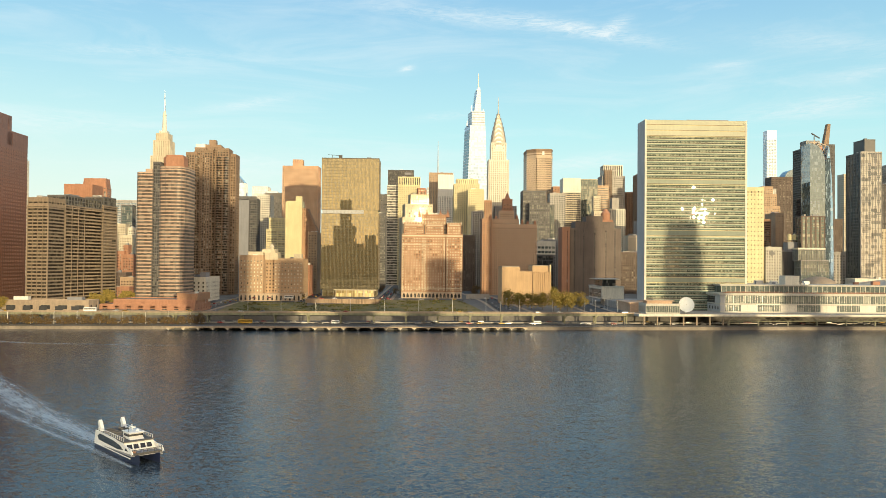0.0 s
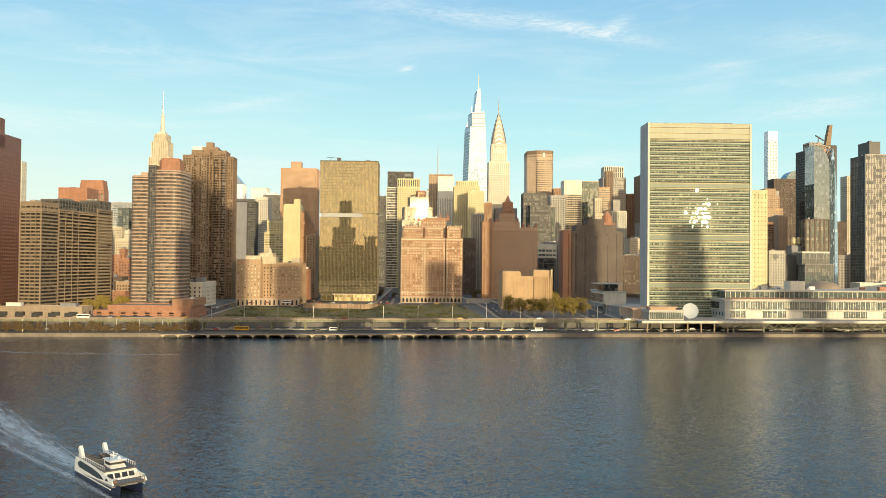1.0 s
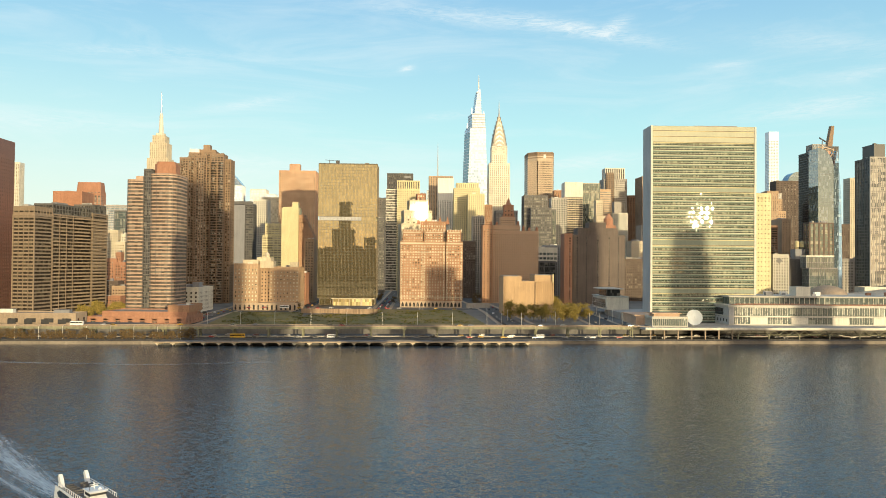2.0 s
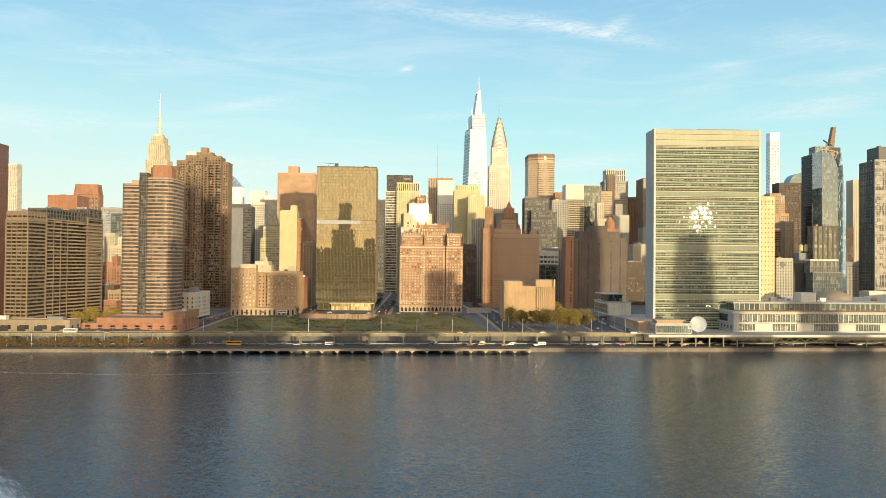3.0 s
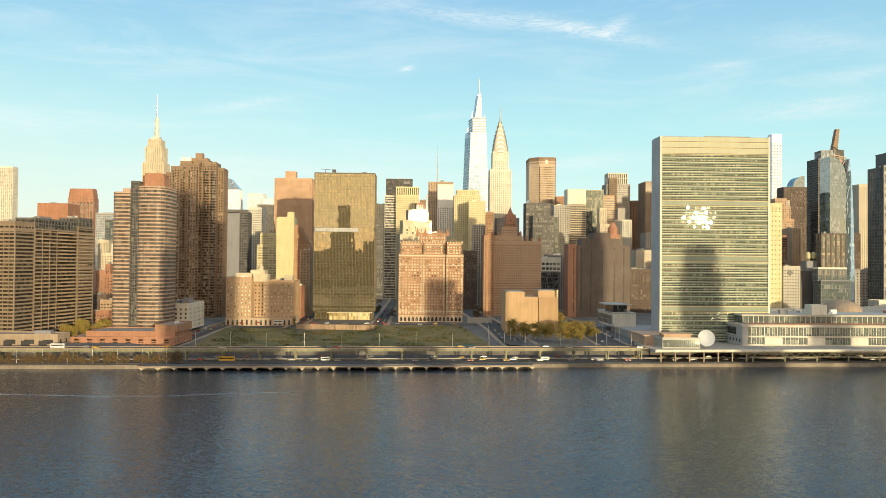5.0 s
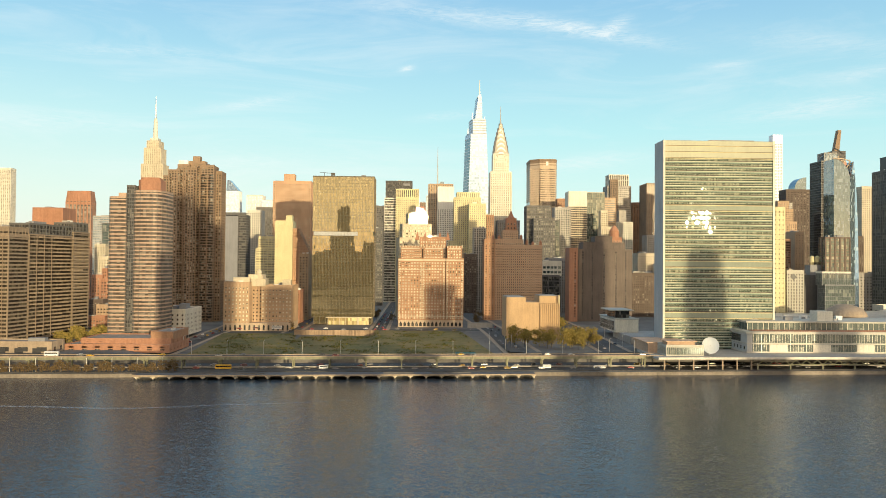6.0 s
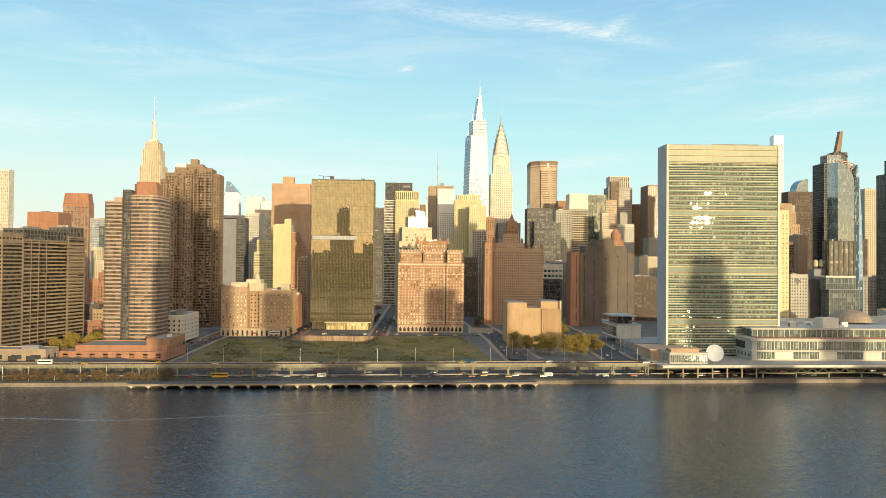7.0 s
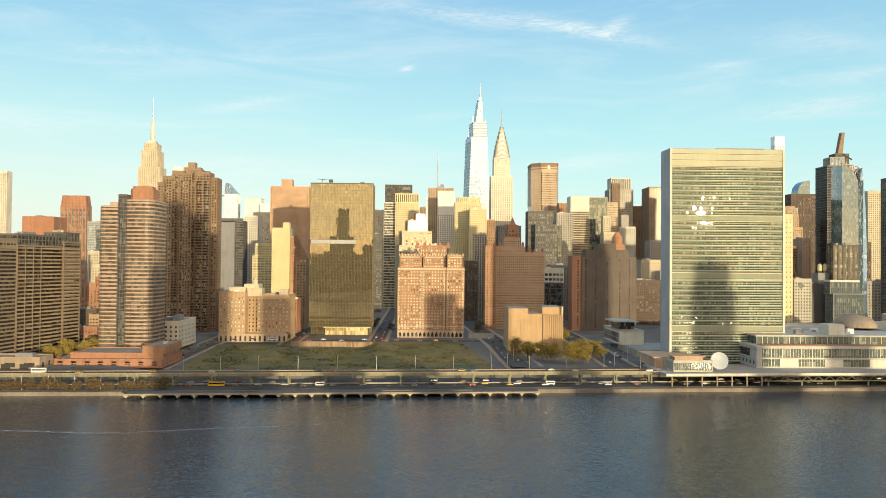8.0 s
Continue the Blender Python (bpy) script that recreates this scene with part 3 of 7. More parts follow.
# the raised roadway
via = thing("viaduct", "raised roadway of beige-painted steel girders on T-shaped piers", "viaduct", 0, 0, 0, kind="structure")
for i in range(32):
    u = -712 + i * 24.8
    if u > 62:
        break
    bm = bmesh.new()
    sbox(bm, u, u + 24.7, 17.9, 29.6, 10.5, 11.2)
    part("deck", bm, ASPHALT, via)
    for v in (17.6, 29.5):
        bm = bmesh.new()
        sbox(bm, u, u + 24.75, v, v + 0.3, 9.5, 11.0)
        for j in range(13):
            sbox(bm, u + j * 1.95, u + j * 1.95 + 0.14, v - 0.14, v + 0.05, 9.55, 10.9)
        sbox(bm, u, u + 24.7, v - 0.16, v + 0.46, 9.35, 9.5)
        part("girder", bm, GIRDER, via)
        bm = bmesh.new()
        sbox(bm, u, u + 24.72, v - 0.05, v + 0.35, 11.0, 11.8)
        part("parapet", bm, CONCRETE_TAN, via)
    bm = bmesh.new()
    sbox(bm, u - 0.45, u + 0.45, 19.6, 21.0, 3.0, 8.8)
    sbox(bm, u - 0.45, u + 0.45, 26.4, 27.8, 3.0, 8.8)
    sbox(bm, u - 0.9, u + 0.9, 17.8, 29.4, 8.6, 9.34)
    for s in (-1, 1):
        a, b = (u + s * 0.5, u + s * 1.8)
        va = [bm.verts.new((p, shore(p) + w, z)) for w in (20.0, 20.6) for p, z in ((a, 7.8), (b, 9.3), (a, 9.3))]
        bm.faces.new(va[:3])
        bm.faces.new(va[3:][::-1])
        for q in ((0, 1), (1, 2), (2, 0)):
            bm.faces.new((va[q[0]], va[q[1]], va[q[1] + 3], va[q[0] + 3]))
    part("column", bm, GIRDER, via)


PAINT_LINE = wall_mat("road_paint", (0.6, 0.6, 0.57), vary=0.2, grain=0.3)


def street(name, xa, xb, ya, yb, w, label):
    """An asphalt strip that follows the ground, with two kerbs."""
    n = 24
    bm = bmesh.new()
    rows = []
    for i in range(n + 1):
        t = i / n
        x, y = xa + (xb - xa) * t, ya + (yb - ya) * t
        rows.append([bm.verts.new((x - w / 2, y, height(x, y) + 0.10)), bm.verts.new((x + w / 2, y, height(x, y) + 0.10))])
    for a, b in zip(rows, rows[1:]):
        bm.faces.new((a[0], a[1], b[1], b[0]))
    setting(name, bm, ASPHALT, label, "street")
    for side in (-1, 1):
        bm = bmesh.new()
        ring = []
        for i in range(n + 1):
            t = i / n
            x, y = xa + (xb - xa) * t + side * (w / 2 + 1.8), ya + (yb - ya) * t
            z = height(x, y)
            ring.append([bm.verts.new((x + u, y, z + v)) for u, v in ((-1.8, 0.0), (-1.8, 0.28), (1.8, 0.28), (1.8, 0.0))])
        for a, b in zip(ring, ring[1:]):
            for j in range(3):
                bm.faces.new((a[j], a[j + 1], b[j + 1], b[j]))
        bmesh.ops.recalc_face_normals(bm, faces=bm.faces[:])
        setting(name.replace("street", "pavement") + ("_a" if side < 0 else "_b"), bm, CONCRETE_TAN, "pale concrete pavement with a kerb beside the street", "pavement")
    bm = bmesh.new()
    for i in range(40):
        t = i / 60
        x, y = xa + (xb - xa) * t, ya + (yb - ya) * t
        z = height(x, y) + 0.13
        bm.faces.new([bm.verts.new((x + u, y + v, z)) for u, v in ((-0.12, 0), (0.12, 0), (0.12, 3), (-0.12, 3))])
    setting("lane_marking", bm, PAINT_LINE, "white dashed lane marking on the street", "road marking")


street("street_1", -296, -300, 20, 700, 15, "dark asphalt side street between towers")
street("street_2", -226, -226, 185, 800, 12, "narrow asphalt street between brick and dark glass")
street("street_3", -143, -143, 185, 900, 13, "asphalt street running inland in shade")
street("street_4", -26, -52, 22, 700, 20, "wide asphalt street sloping down to the river road")
street("street_5", 44, 52, 22, 420, 20, "curving asphalt avenue beside the white library")
bm = bmesh.new()
line = [[bm.verts.new((x, y, height(x, y) + 0.14)) for y in (187, 195, 203)] for x in range(-292, 62, 8)]
for a, b in zip(line, line[1:]):
    for j in range(2):
        bm.faces.new((a[j], b[j], b[j + 1], a[j + 1]))
setting("avenue", bm, ASPHALT, "asphalt avenue along the foot of the towers", "street")
bm = bmesh.new()
box(bm, -220, -146, 170, 171, 6.0, 12.9)
for i in range(38):
    box(bm, -219.6 + i * 1.94, -219.2 + i * 1.94, 169.75, 170.05, 6.0, 12.7)
box(bm, -220.2, -145.8, 169.6, 171.4, 12.9, 13.4)
ob = setting("retaining_wall", bm, RUST, "rust-streaked pale retaining wall above the lawn", "retaining wall")
bm = bmesh.new()
box(bm, -56, -31, 224, 225, 11.8, 17.0)
box(bm, -56.2, -30.8, 223.8, 225.2, 17.0, 17.4)
setting("garden_wall", bm, CONCRETE, "grey stone garden wall beside the arcade house", "garden wall")

# ---- towers along the river ----
# copper slab
up = thing("copper_tower", "dark copper-clad apartment slab with fine window bands", "tower", -490, -30, GROUND)
block(up, 58, 126, 0, 136, 0, 0, COPPER, G_DARK, bay=2.9, pier=1.9, floor=3.1, band=1.6, lead="band", split=True, cap=False)
block(up, 58, 126, 136, 148, 0, 0, COPPER, G_DARK, bay=58, pier=54, floor=12, band=11.5, split=True, units=0)
block(up, 50, 110, 148, 163, -2.6, 0, COPPER, G_DARK, bay=11, pier=10.0, floor=7.5, band=6.4, split=True, units=1)

# banded slab with balconies
up = thing("apartment_slab", "brown concrete apartment slab with banded balconies", "apartment building", -416, 22, GROUND, -7.5)
block(up, 17, 24, 0, 82, 0, 0, SLAB_TAN, G_DEEP, bay=4.2, pier=0.14, floor=2.85, band=1.25, e=0.7, lead="band", split=True, cap=False, sides=False)
block(up, 17, 24, 82, 87.5, 0, 0, SLAB_TAN, G_DEEP, bay=4.2, pier=0.6, floor=2.75, band=1.4, split=True, units=1)
block(up, 16, 60, 0, 84, 0.5, 24.3, SLAB_TAN, G_DEEP, bay=5.0, pier=0.14, floor=2.85, band=1.15, e=0.7, lead="band", split=True, cap=False, sides=False)
block(up, 15.6, 58, 84, 91.5, 0.5, 25, SLATE, G_DARK, bay=4.4, pier=0.35, floor=3.4, band=0.6, split=True, units=3)
block(up, 17.5, 24, 0, 88, 0.6, 84.6, SLAB_TAN, G_DEEP, bay=6.0, pier=0.6, floor=2.85, band=1.15, e=0.7, lead="band", split=True, cap=False, sides=False)
block(up, 17, 22, 88, 95, 0.5, 85.4, SLATE, G_DARK, bay=2.2, pier=0.25, floor=3.4, band=0.45, split=True, units=2)
# balconies with slanted parapets, column by column
rnd = random.Random(4)
for j, (y, w) in enumerate(((26, 6.0), (36, 6.0), (46, 6.0), (56, 8.5), (66, 8.5), (76, 7.5), (86, 8.5), (96, 8.5))):
    bm = bmesh.new()
    for k in range(28):
        if rnd.random() < (0.6 if j < 3 else 0.96):
            z = 2.897 * k + 2.9
            x = 9.4
            o = 1.8 if j < 3 else 3.2
            prism(bm, [(x, y), (x + o, y + w), (x, y + w)], z, z + 0.2)
            prism(bm, [(x + 0.1, y), (x + o + 0.1, y + w), (x + o - 0.05, y + w), (x, y + 0.15)], z + 0.2, z + 1.25)
    part("balcony_column", bm, SLAB_TAN, up, kind="stuff")
bm = bmesh.new()
for y in (24.2, 34, 44, 54, 84.4):
    box(bm, 9.0, 9.5, y - 0.2, y + 0.2, 0, 84)
part("fin", bm, SLAB_TAN, up, kind="stuff")
# its long podium
pod = thing("podium", "tan concrete podium with dark garage openings", "podium", -397, -4, 8)
block(pod, 66, 20, 0, 9.5, 0, 0, CONCRETE_TAN, G_DARK, bay=12.4, pier=6.0, floor=9.5, band=3.2, units=3)
bm = bmesh.new()
for k in range(5):
    box(bm, -29.6 + k * 12.4, -23.6 + k * 12.4, -0.62, -0.4, 0.2, 5.6)
part("garage_opening", bm, BLACK, pod)

# curved tower
def ring_tier(up, ring, z0, z1, wall, glass, floor=3.1, band=1.15, e=0.3):
    """A tier over any ring, with a band at every floor and slim posts at its corners."""
    cx, cy = sum(p[0] for p in ring) / len(ring), sum(p[1] for p in ring) / len(ring)

    def out(d):
        return [(x + d * (x - cx) / math.hypot(x - cx, y - cy), y + d * (y - cy) / math.hypot(x - cx, y - cy)) for x, y in ring]

    bm = bmesh.new()
    prism(bm, ring, z0, z1)
    part("glazing", bm, glass, up)
    count = round((z1 - z0) / floor)
    step = (z1 - z0) / count
    bm = bmesh.new()
    prism(bm, out(e), 0, band)
    me = mesh_of("spandrel", bm, wall)
    for i in range(count + 1):
        share("spandrel", me, up, 0, 0, z0 + i * step - (band if i == count else 0))
    for x, y in out(0.12):
        bm = bmesh.new()
        box(bm, x - 0.16, x + 0.16, y - 0.16, y + 0.16, z0, z1 - 0.02)
        part("corner_post", bm, SLATE, up)
    bm = bmesh.new()
    prism(bm, out(-0.6), z1, z1 + 0.3)
    part("roof", bm, ROOFING, up)


up = thing("curved_tower", "pink and grey banded apartment tower with rounded bays", "apartment tower", -334, 78, GROUND)
ring_tier(up, [(-21.5, 1.0), (-19.5, 0.4), (-8.7, 0.4), (-8.7, 24), (-23, 24), (-23, 3.2)], 4, 116, BAND_PINK, G_DRUM)
ring_tier(up, [(-2.9, 2.2), (-1.2, 0.2), (3, -0.8), (8, -1.1), (12.5, -0.8), (16.2, 0.4), (18.6, 4), (20, 12), (20, 30), (-2.9, 30)], 4, 121, BAND_PINK, G_DRUM)
block(up, 5.6, 24, 0, 124.5, -5.8, 2.0, SLATE, G_DARK, bay=1.9, pier=0.3, floor=3.1, band=0.7, split=True, units=0)
bm = bmesh.new()
prism(bm, [(-2, 9), (1, 6), (13, 6), (16, 9), (16, 22), (-2, 22)], 121.3, 130.5)
prism(bm, [(-0.6, 10), (2, 8), (12, 8), (14.6, 10), (14.6, 20), (-0.6, 20)], 130.5, 132.5)
part("crown", bm, TERRA, up, "terracotta-coloured plant crown")
bm = bmesh.new()
box(bm, -17, -11, 6, 14, 116.3, 119.5)
part("roof_unit", bm, BAND_PINK, up)
pod = thing("red_podium", "stepped red brick podium with planted terraces", "podium", -327, 20, 8)
block(pod, 76, 50, 0, 5.5, 0, 0, BRICK_RED, G_DARK, bay=9, pier=6, floor=3.2, band=1.9, units=2)
block(pod, 66, 40, 5.5, 9, 3, 10, BRICK_RED, G_DARK, bay=9, pier=7, floor=3.4, band=1.8, units=1)
block(pod, 16, 40, 9, 14, 29, 12, BRICK_PINK, G_DARK, bay=8, pier=7.6, floor=5, band=2.4, units=1)

# clustered bay tower
up = thing("bay_tower", "tall brown apartment tower of many stepped window bays", "apartment tower", -352, 285, GROUND)
for dx, dy, w, h in ((-21, 6, 13, 155), (-14.5, 0, 12, 161), (-5.5, 3, 12, 167), (3, 0, 12, 164), (11.5, 5, 12, 169), (20, 3, 13, 166), (27, 12, 11, 161)):
    block(up, w, 20, 0, h, dx, dy, BROWN, G_HOME, bay=3.0, pier=1.3, floor=2.9, band=1.25, lead="band", split=True, units=1)
for dx in (-18, -9.5, -1, 7.5, 16, 24):
    bm = bmesh.new()
    for k in range(2, 54):
        prism(bm, [(dx - 3.0, 2.5), (dx, -2.2), (dx + 3.0, 2.5)], k * 2.9 + 0.2, k * 2.9 + 1.35)
    part("bay_front", bm, BROWN, up, kind="stuff")
    bm = bmesh.new()
    prism(bm, [(dx - 2.5, 2.6), (dx, -1.6), (dx + 2.5, 2.6)], 4, 157)
    part("glazing", bm, G_HOME, up)
bm = bmesh.new()
box(bm, 3.5, 11, 6, 14, 164, 177)
box(bm, -12, 16, 8, 18, 160, 172)
part("plant_tower", bm, BROWN, up, "brown masonry roof plant tower")
bm = bmesh.new()
box(bm, -11, -1, 4, 8, 166, 172)
part("tank_screen", bm, WHITE, up, "white roof tank")

# small white building on the side street
up = thing("white_lowrise", "pale grey low-rise block with small square windows", "building", -316, 118, GROUND)
block(up, 21, 52, 0, 22, 0, 0, STONE_PALE, G_DEEP, bay=4.2, pier=2.7, floor=3.6, band=2.0, e=0.12, split=True, units=4)
bm = bmesh.new()
box(bm, 3, 9, 8, 20, 22, 27)
part("roof_plant", bm, GREY, up)

# plain grey slab
up = thing("grey_slab", "plain grey concrete slab with a dark window side", "office building", -350, 500, GROUND)
bm = bmesh.new()
box(bm, -17, 4, 0, 26, 0, 125)
part("wall", bm, GREY, up)
block(up, 10.5, 25, 0, 126, 9.6, 0.5, SLATE, G_DARK, bay=2.5, pier=0.5, floor=3.4, band=1.2, lead="band", split=True, units=1)
bm = bmesh.new()
box(bm, -16, 13, 3, 22, 126, 130)
part("roof_plant", bm, SLATE, up)

# hospital block
up = thing("brick_lowrise", "ten-storey tan brick block with pale stone base and wings", "building", -262, 209, GROUND - 3)
block(up, 24, 40, 0, 46, -20, 0, BRICK, G_WARM, bay=3.3, pier=2.0, floor=3.7, band=2.1, split=True, units=3, rim=1.6)
block(up, 10, 30, 0, 43, -3, 15, BRICK, G_HOME, bay=3.3, pier=2.0, floor=3.7, band=2.1, split=True, units=0)
block(up, 30, 38, 0, 43, 17, 11, BRICK, G_WARM, bay=3.3, pier=2.0, floor=3.7, band=2.1, split=True, units=4, rim=1.6)
bm = bmesh.new()
box(bm, -32.4, 32.4, -0.6, 50, 0, 7.0)
box(bm, -32.7, 32.7, -0.9, 50, 7.0, 7.6)
part("stone_base", bm, TAN_PANEL, up)
bm = bmesh.new()
for i in range(14):
    x = -30 + i * 4.6
    box(bm, x - 0.9, x + 0.9, -0.75, -0.55, 0.6, 5.0)
    prism(bm, [(x - 0.9, -0.75), (x + 0.9, -0.75), (x + 0.9, -0.55), (x - 0.9, -0.55)], 5.0, 5.8, [(x - 0.3, -0.75), (x + 0.3, -0.75), (x + 0.3, -0.55), (x - 0.3, -0.55)])
part("arched_windows", bm, G_DARK, up, kind="stuff")
for x0, x1, y0, y1, h in ((-26, -10, 12, 30, 51), (-12, 2, 16, 34, 54), (-8, 6, 10, 26, 50), (22, 30, 14, 24, 49)):
    bm = bmesh.new()
    box(bm, x0, x1, y0, y1, 43, h)
    box(bm, x0 - 0.3, x1 + 0.3, y0 - 0.3, y1 + 0.3, h, h + 0.5)
    part("penthouse", bm, STONE, up)
bm = bmesh.new()
prism(bm, circle(2.3, 8, -3, 24), 54, 57)
prism(bm, circle(2.7, 8, -3, 24), 57, 60.0, circle(0.3, 8, -3, 24))
part("cupola", bm, STONE, up)

# bronze glass tower
up = thing("dark_glass_tower", "bronze-black glass tower with fine mullions and a lobby coloured as sunlit", "tower", -183.7, 257, GROUND)
W = 63.2
block(up, W, 34, 8, 92, 0, 0, BRONZE, G_BRONZE, bay=1.52, pier=0.16, floor=3.4, band=0.16, e=0.06, split=True, cap=False)
block(up, W, 34, 96.2, 153, 0, 0, BRONZE, G_BRONZE, bay=1.52, pier=0.16, floor=3.4, band=0.16, e=0.06, split=True, units=3)
bm = bmesh.new()
box(bm, -W / 2 + 1, W / 2 - 1, 1, 33, 91.9, 96.3)
part("glazing", bm, G_BRONZE, up)
bm = bmesh.new()
for i in range(30):
    x = -W / 2 + 1.0 + i * 1.52
    box(bm, x, x + 1.36, 0.15, 0.45, 92.1, 96.0)
part("louvre_band", bm, MARBLE, up, "pale panelled louvre band", "stuff")
block(up, W - 4, 30, 0, 8, 0, 2, BRONZE, G_BRONZE, bay=6, pier=0.8, floor=8, band=0.5, split=True, cap=False)
bm = bmesh.new()
for i in range(8):
    x = -15 + i * 6.0
    box(bm, x, x + 0.5, -1.2, -0.7, 0, 7)
box(bm, -17, 30, -1.5, 2, 7, 8)
box(bm, 15, 17, -1.3, 0, 0, 7)
part("lobby_frame", bm, STONE, up, "pale stone lobby portal")
# the sunlit interior is only the colour of these panes
bm = bmesh.new()
box(bm, -15, 27, 0.2, 1.6, 0, 7)
part("lobby_glass", bm, LOBBY_SUNLIT, up)
bm = bmesh.new()
bar(bm, (-21, 8, 153), (-21, 8, 158), 0.25)
bar(bm, (-26, 8, 158.4), (-12, 8, 157.4), 0.25)
box(bm, -14, -10, 7, 9, 155, 158)
part("roof_crane", bm, IRON, up, "dark window-cleaning crane")

# stepped brick apartment house with arcade
up = thing("stepped_brick_tower", "stepped red-brown brick apartment house with arcaded base", "apartment building", -93, 231, GROUND)
for dx, w, dy in ((-20.6, 23.5, 0), (3.0, 22.5, 0.4), (24.2, 17.2, 0)):
    block(up, w, 30, 7, 68, dx, dy, BRICK_PINK, G_WARM, bay=2.85, pier=1.45, floor=2.95, band=1.45, split=True, units=0, rim=1.4)
    block(up, w - 3, 26, 68, 80, dx + (1 if dx < 0 else -0.6), dy + 2, BRICK_PINK, G_WARM, bay=2.7, pier=1.3, floor=2.95, band=1.4, split=True, units=0, rim=1.8)
    bm = bmesh.new()
    n = int(w / 3.2)
    for i in range(n + 1):
        x = dx - w / 2 + 1.2 + i * (w - 2.4) / n
        box(bm, x - 0.55, x + 0.55, dy + 1.6, dy + 2.8, 80, 82.0 + (i % 2) * 1.0)
    part("battlement", bm, STONE, up, "pale stone battlements", "stuff")
for z, h in ((10.5, 0.7), (57.5, 0.5), (66.6, 1.6), (78.4, 1.2)):
    for dx, w, dy in ((-20.6, 23.5, 0), (3.0, 22.5, 0.4), (24.2, 17.2, 0)):
        k = 1.5 if z > 70 else 0.0
        bm = bmesh.new()
        box(bm, dx - w / 2 - 0.5 + 2 * k, dx + w / 2 + 0.5 - 2 * k, dy - 0.62 + k * 1.34, dy + 1.0 + k, z, z + h)
        part("belt_course", bm, STONE, up, "pale stone belt course")
for x, z1 in ((-31.6, 67), (-9.6, 67), (-7.6, 67), (13.4, 67), (16.4, 67), (32.0, 67)):
    bm = bmesh.new()
    for k in range(int((z1 - 8) / 1.8)):
        s = 0.75 if k % 2 else 0.45
        box(bm, x - s, x + s, -0.56, 0.2, 8 + k * 1.8, 8 + k * 1.8 + 1.0)
    part("quoin", bm, STONE, up, "pale stone quoins", "stuff")
block(up, 61, 22, 7, 78, 2.2, 6, BRICK_DARK, G_HOME, bay=2.9, pier=1.4, floor=2.95, band=1.45, split=True, units=0)
block(up, 26, 18, 80, 90, 2, 6, BRICK_PINK, G_WARM, bay=2.7, pier=1.3, floor=3.2, band=1.4, split=True, units=3)
bm = bmesh.new()
for x in (-14, -6, 9, 17):
    prism(bm, [(x - 2.2, 6), (x + 2.2, 6), (x + 2.2, 12), (x - 2.2, 12)], 88, 96, [(x - 0.2, 6), (x + 0.2, 6), (x + 0.2, 12), (x - 0.2, 12)])
part("gable", bm, BRICK_RED, up, "steep red brick gables")
bm = bmesh.new()
box(bm, -32.6, 32.6, -0.8, 30, 0, 0.8)
box(bm, -32.6, 32.6, -0.8, 30, 5.6, 7.0)
for i in range(17):
    x = -31.8 + i * 3.97
    box(bm, x - 0.7, x + 0.7, -0.6, 1.2, 0.8, 5.6)
    for s in (-1, 1):
        if abs(x + s * 1.2) < 32:
            prism(bm, [(x + s * 0.7, -0.5), (x + s * 0.74, -0.5), (x + s * 0.74, 1), (x + s * 0.7, 1)], 3.6, 5.6, [(x + s * 0.7, -0.5), (x + s * 1.9, -0.5), (x + s * 1.9, 1), (x + s * 0.7, 1)])
part("arcade", bm, TAN_PANEL, up, "tan stone arcade")
bm = bmesh.new()
box(bm, -32, 32, 1.3, 29, 0.8, 5.6)
part("glazing", bm, G_DARK, up)

# golden glass crown behind it, turned a little towards the sun
up = thing("golden_facet_tower", "gold-reflecting glass-topped tower mirroring the low sun", "tower", -107, 330, GROUND, 9.8)
block(up, 40, 26, 0, 92, 0, 0, STONE, G_WARM, bay=3, pier=1.3, floor=3.3, band=1.2, split=True, units=0)
block(up, 33, 22, 92, 108, 0, 2, STONE, G_WARM, bay=3.3, pier=1.3, floor=3.3, band=1.3, lead="band", split=True, units=1)
block(up, 22, 18, 108, 120, 1, 3, STONE, G_GOLD, bay=3.3, pier=0.9, floor=3.3, band=0.9, lead="band", split=True, units=2)
block(up, 9, 9, 120, 128, 4, 6, BRICK_RED, G_WARM, bay=3, pier=1.2, floor=3.3, band=1.2, split=True, units=0)

# blank ventilation block among trees
up = thing("blank_brick_block", "windowless tan brick block with ribbed front", "utility building", -5.2, 120, 8.2)
bm = bmesh.new()
box(bm, -23.4, -6.5, 0, 38, 0, 38.8)
box(bm, -6.5, 12, 1.2, 38, 0, 34.5)
box(bm, 6, 23.4, 3.5, 36, 0, 40)
box(bm, 6, 23.4, 0.2, 3.6, 0, 33)
part("wall", bm, BOX_TAN, up)
bm = bmesh.new()
box(bm, 0, 0.7, -0.6, 0.3, 3, 34.2)
rib = mesh_of("rib", bm, BOX_TAN)
for i in range(10):
    share("rib", rib, up, 6.3 + i * 1.78)
for x0, x1 in ((-22, -14), (-13, -8)):
    bm = bmesh.new()
    box(bm, x0, x1, -0.25, 0.1, 4, 30)
    part("blind_panel", bm, BOX_TAN, up)
bm = bmesh.new()
box(bm, -22.8, -7, 0.8, 37, 38.8, 39.3)
box(bm, 6.5, 23, 4, 35.5, 40, 40.5)
part("roof", bm, ROOFING, up)
bm = bmesh.new()
box(bm, 22.2, 23.2, -0.4, 1.0, 33, 41)
# yellow light on the vent is its material colour
part("vent_pipe", bm, YELLOW, up, "roof vent coloured yellow for sunlight")

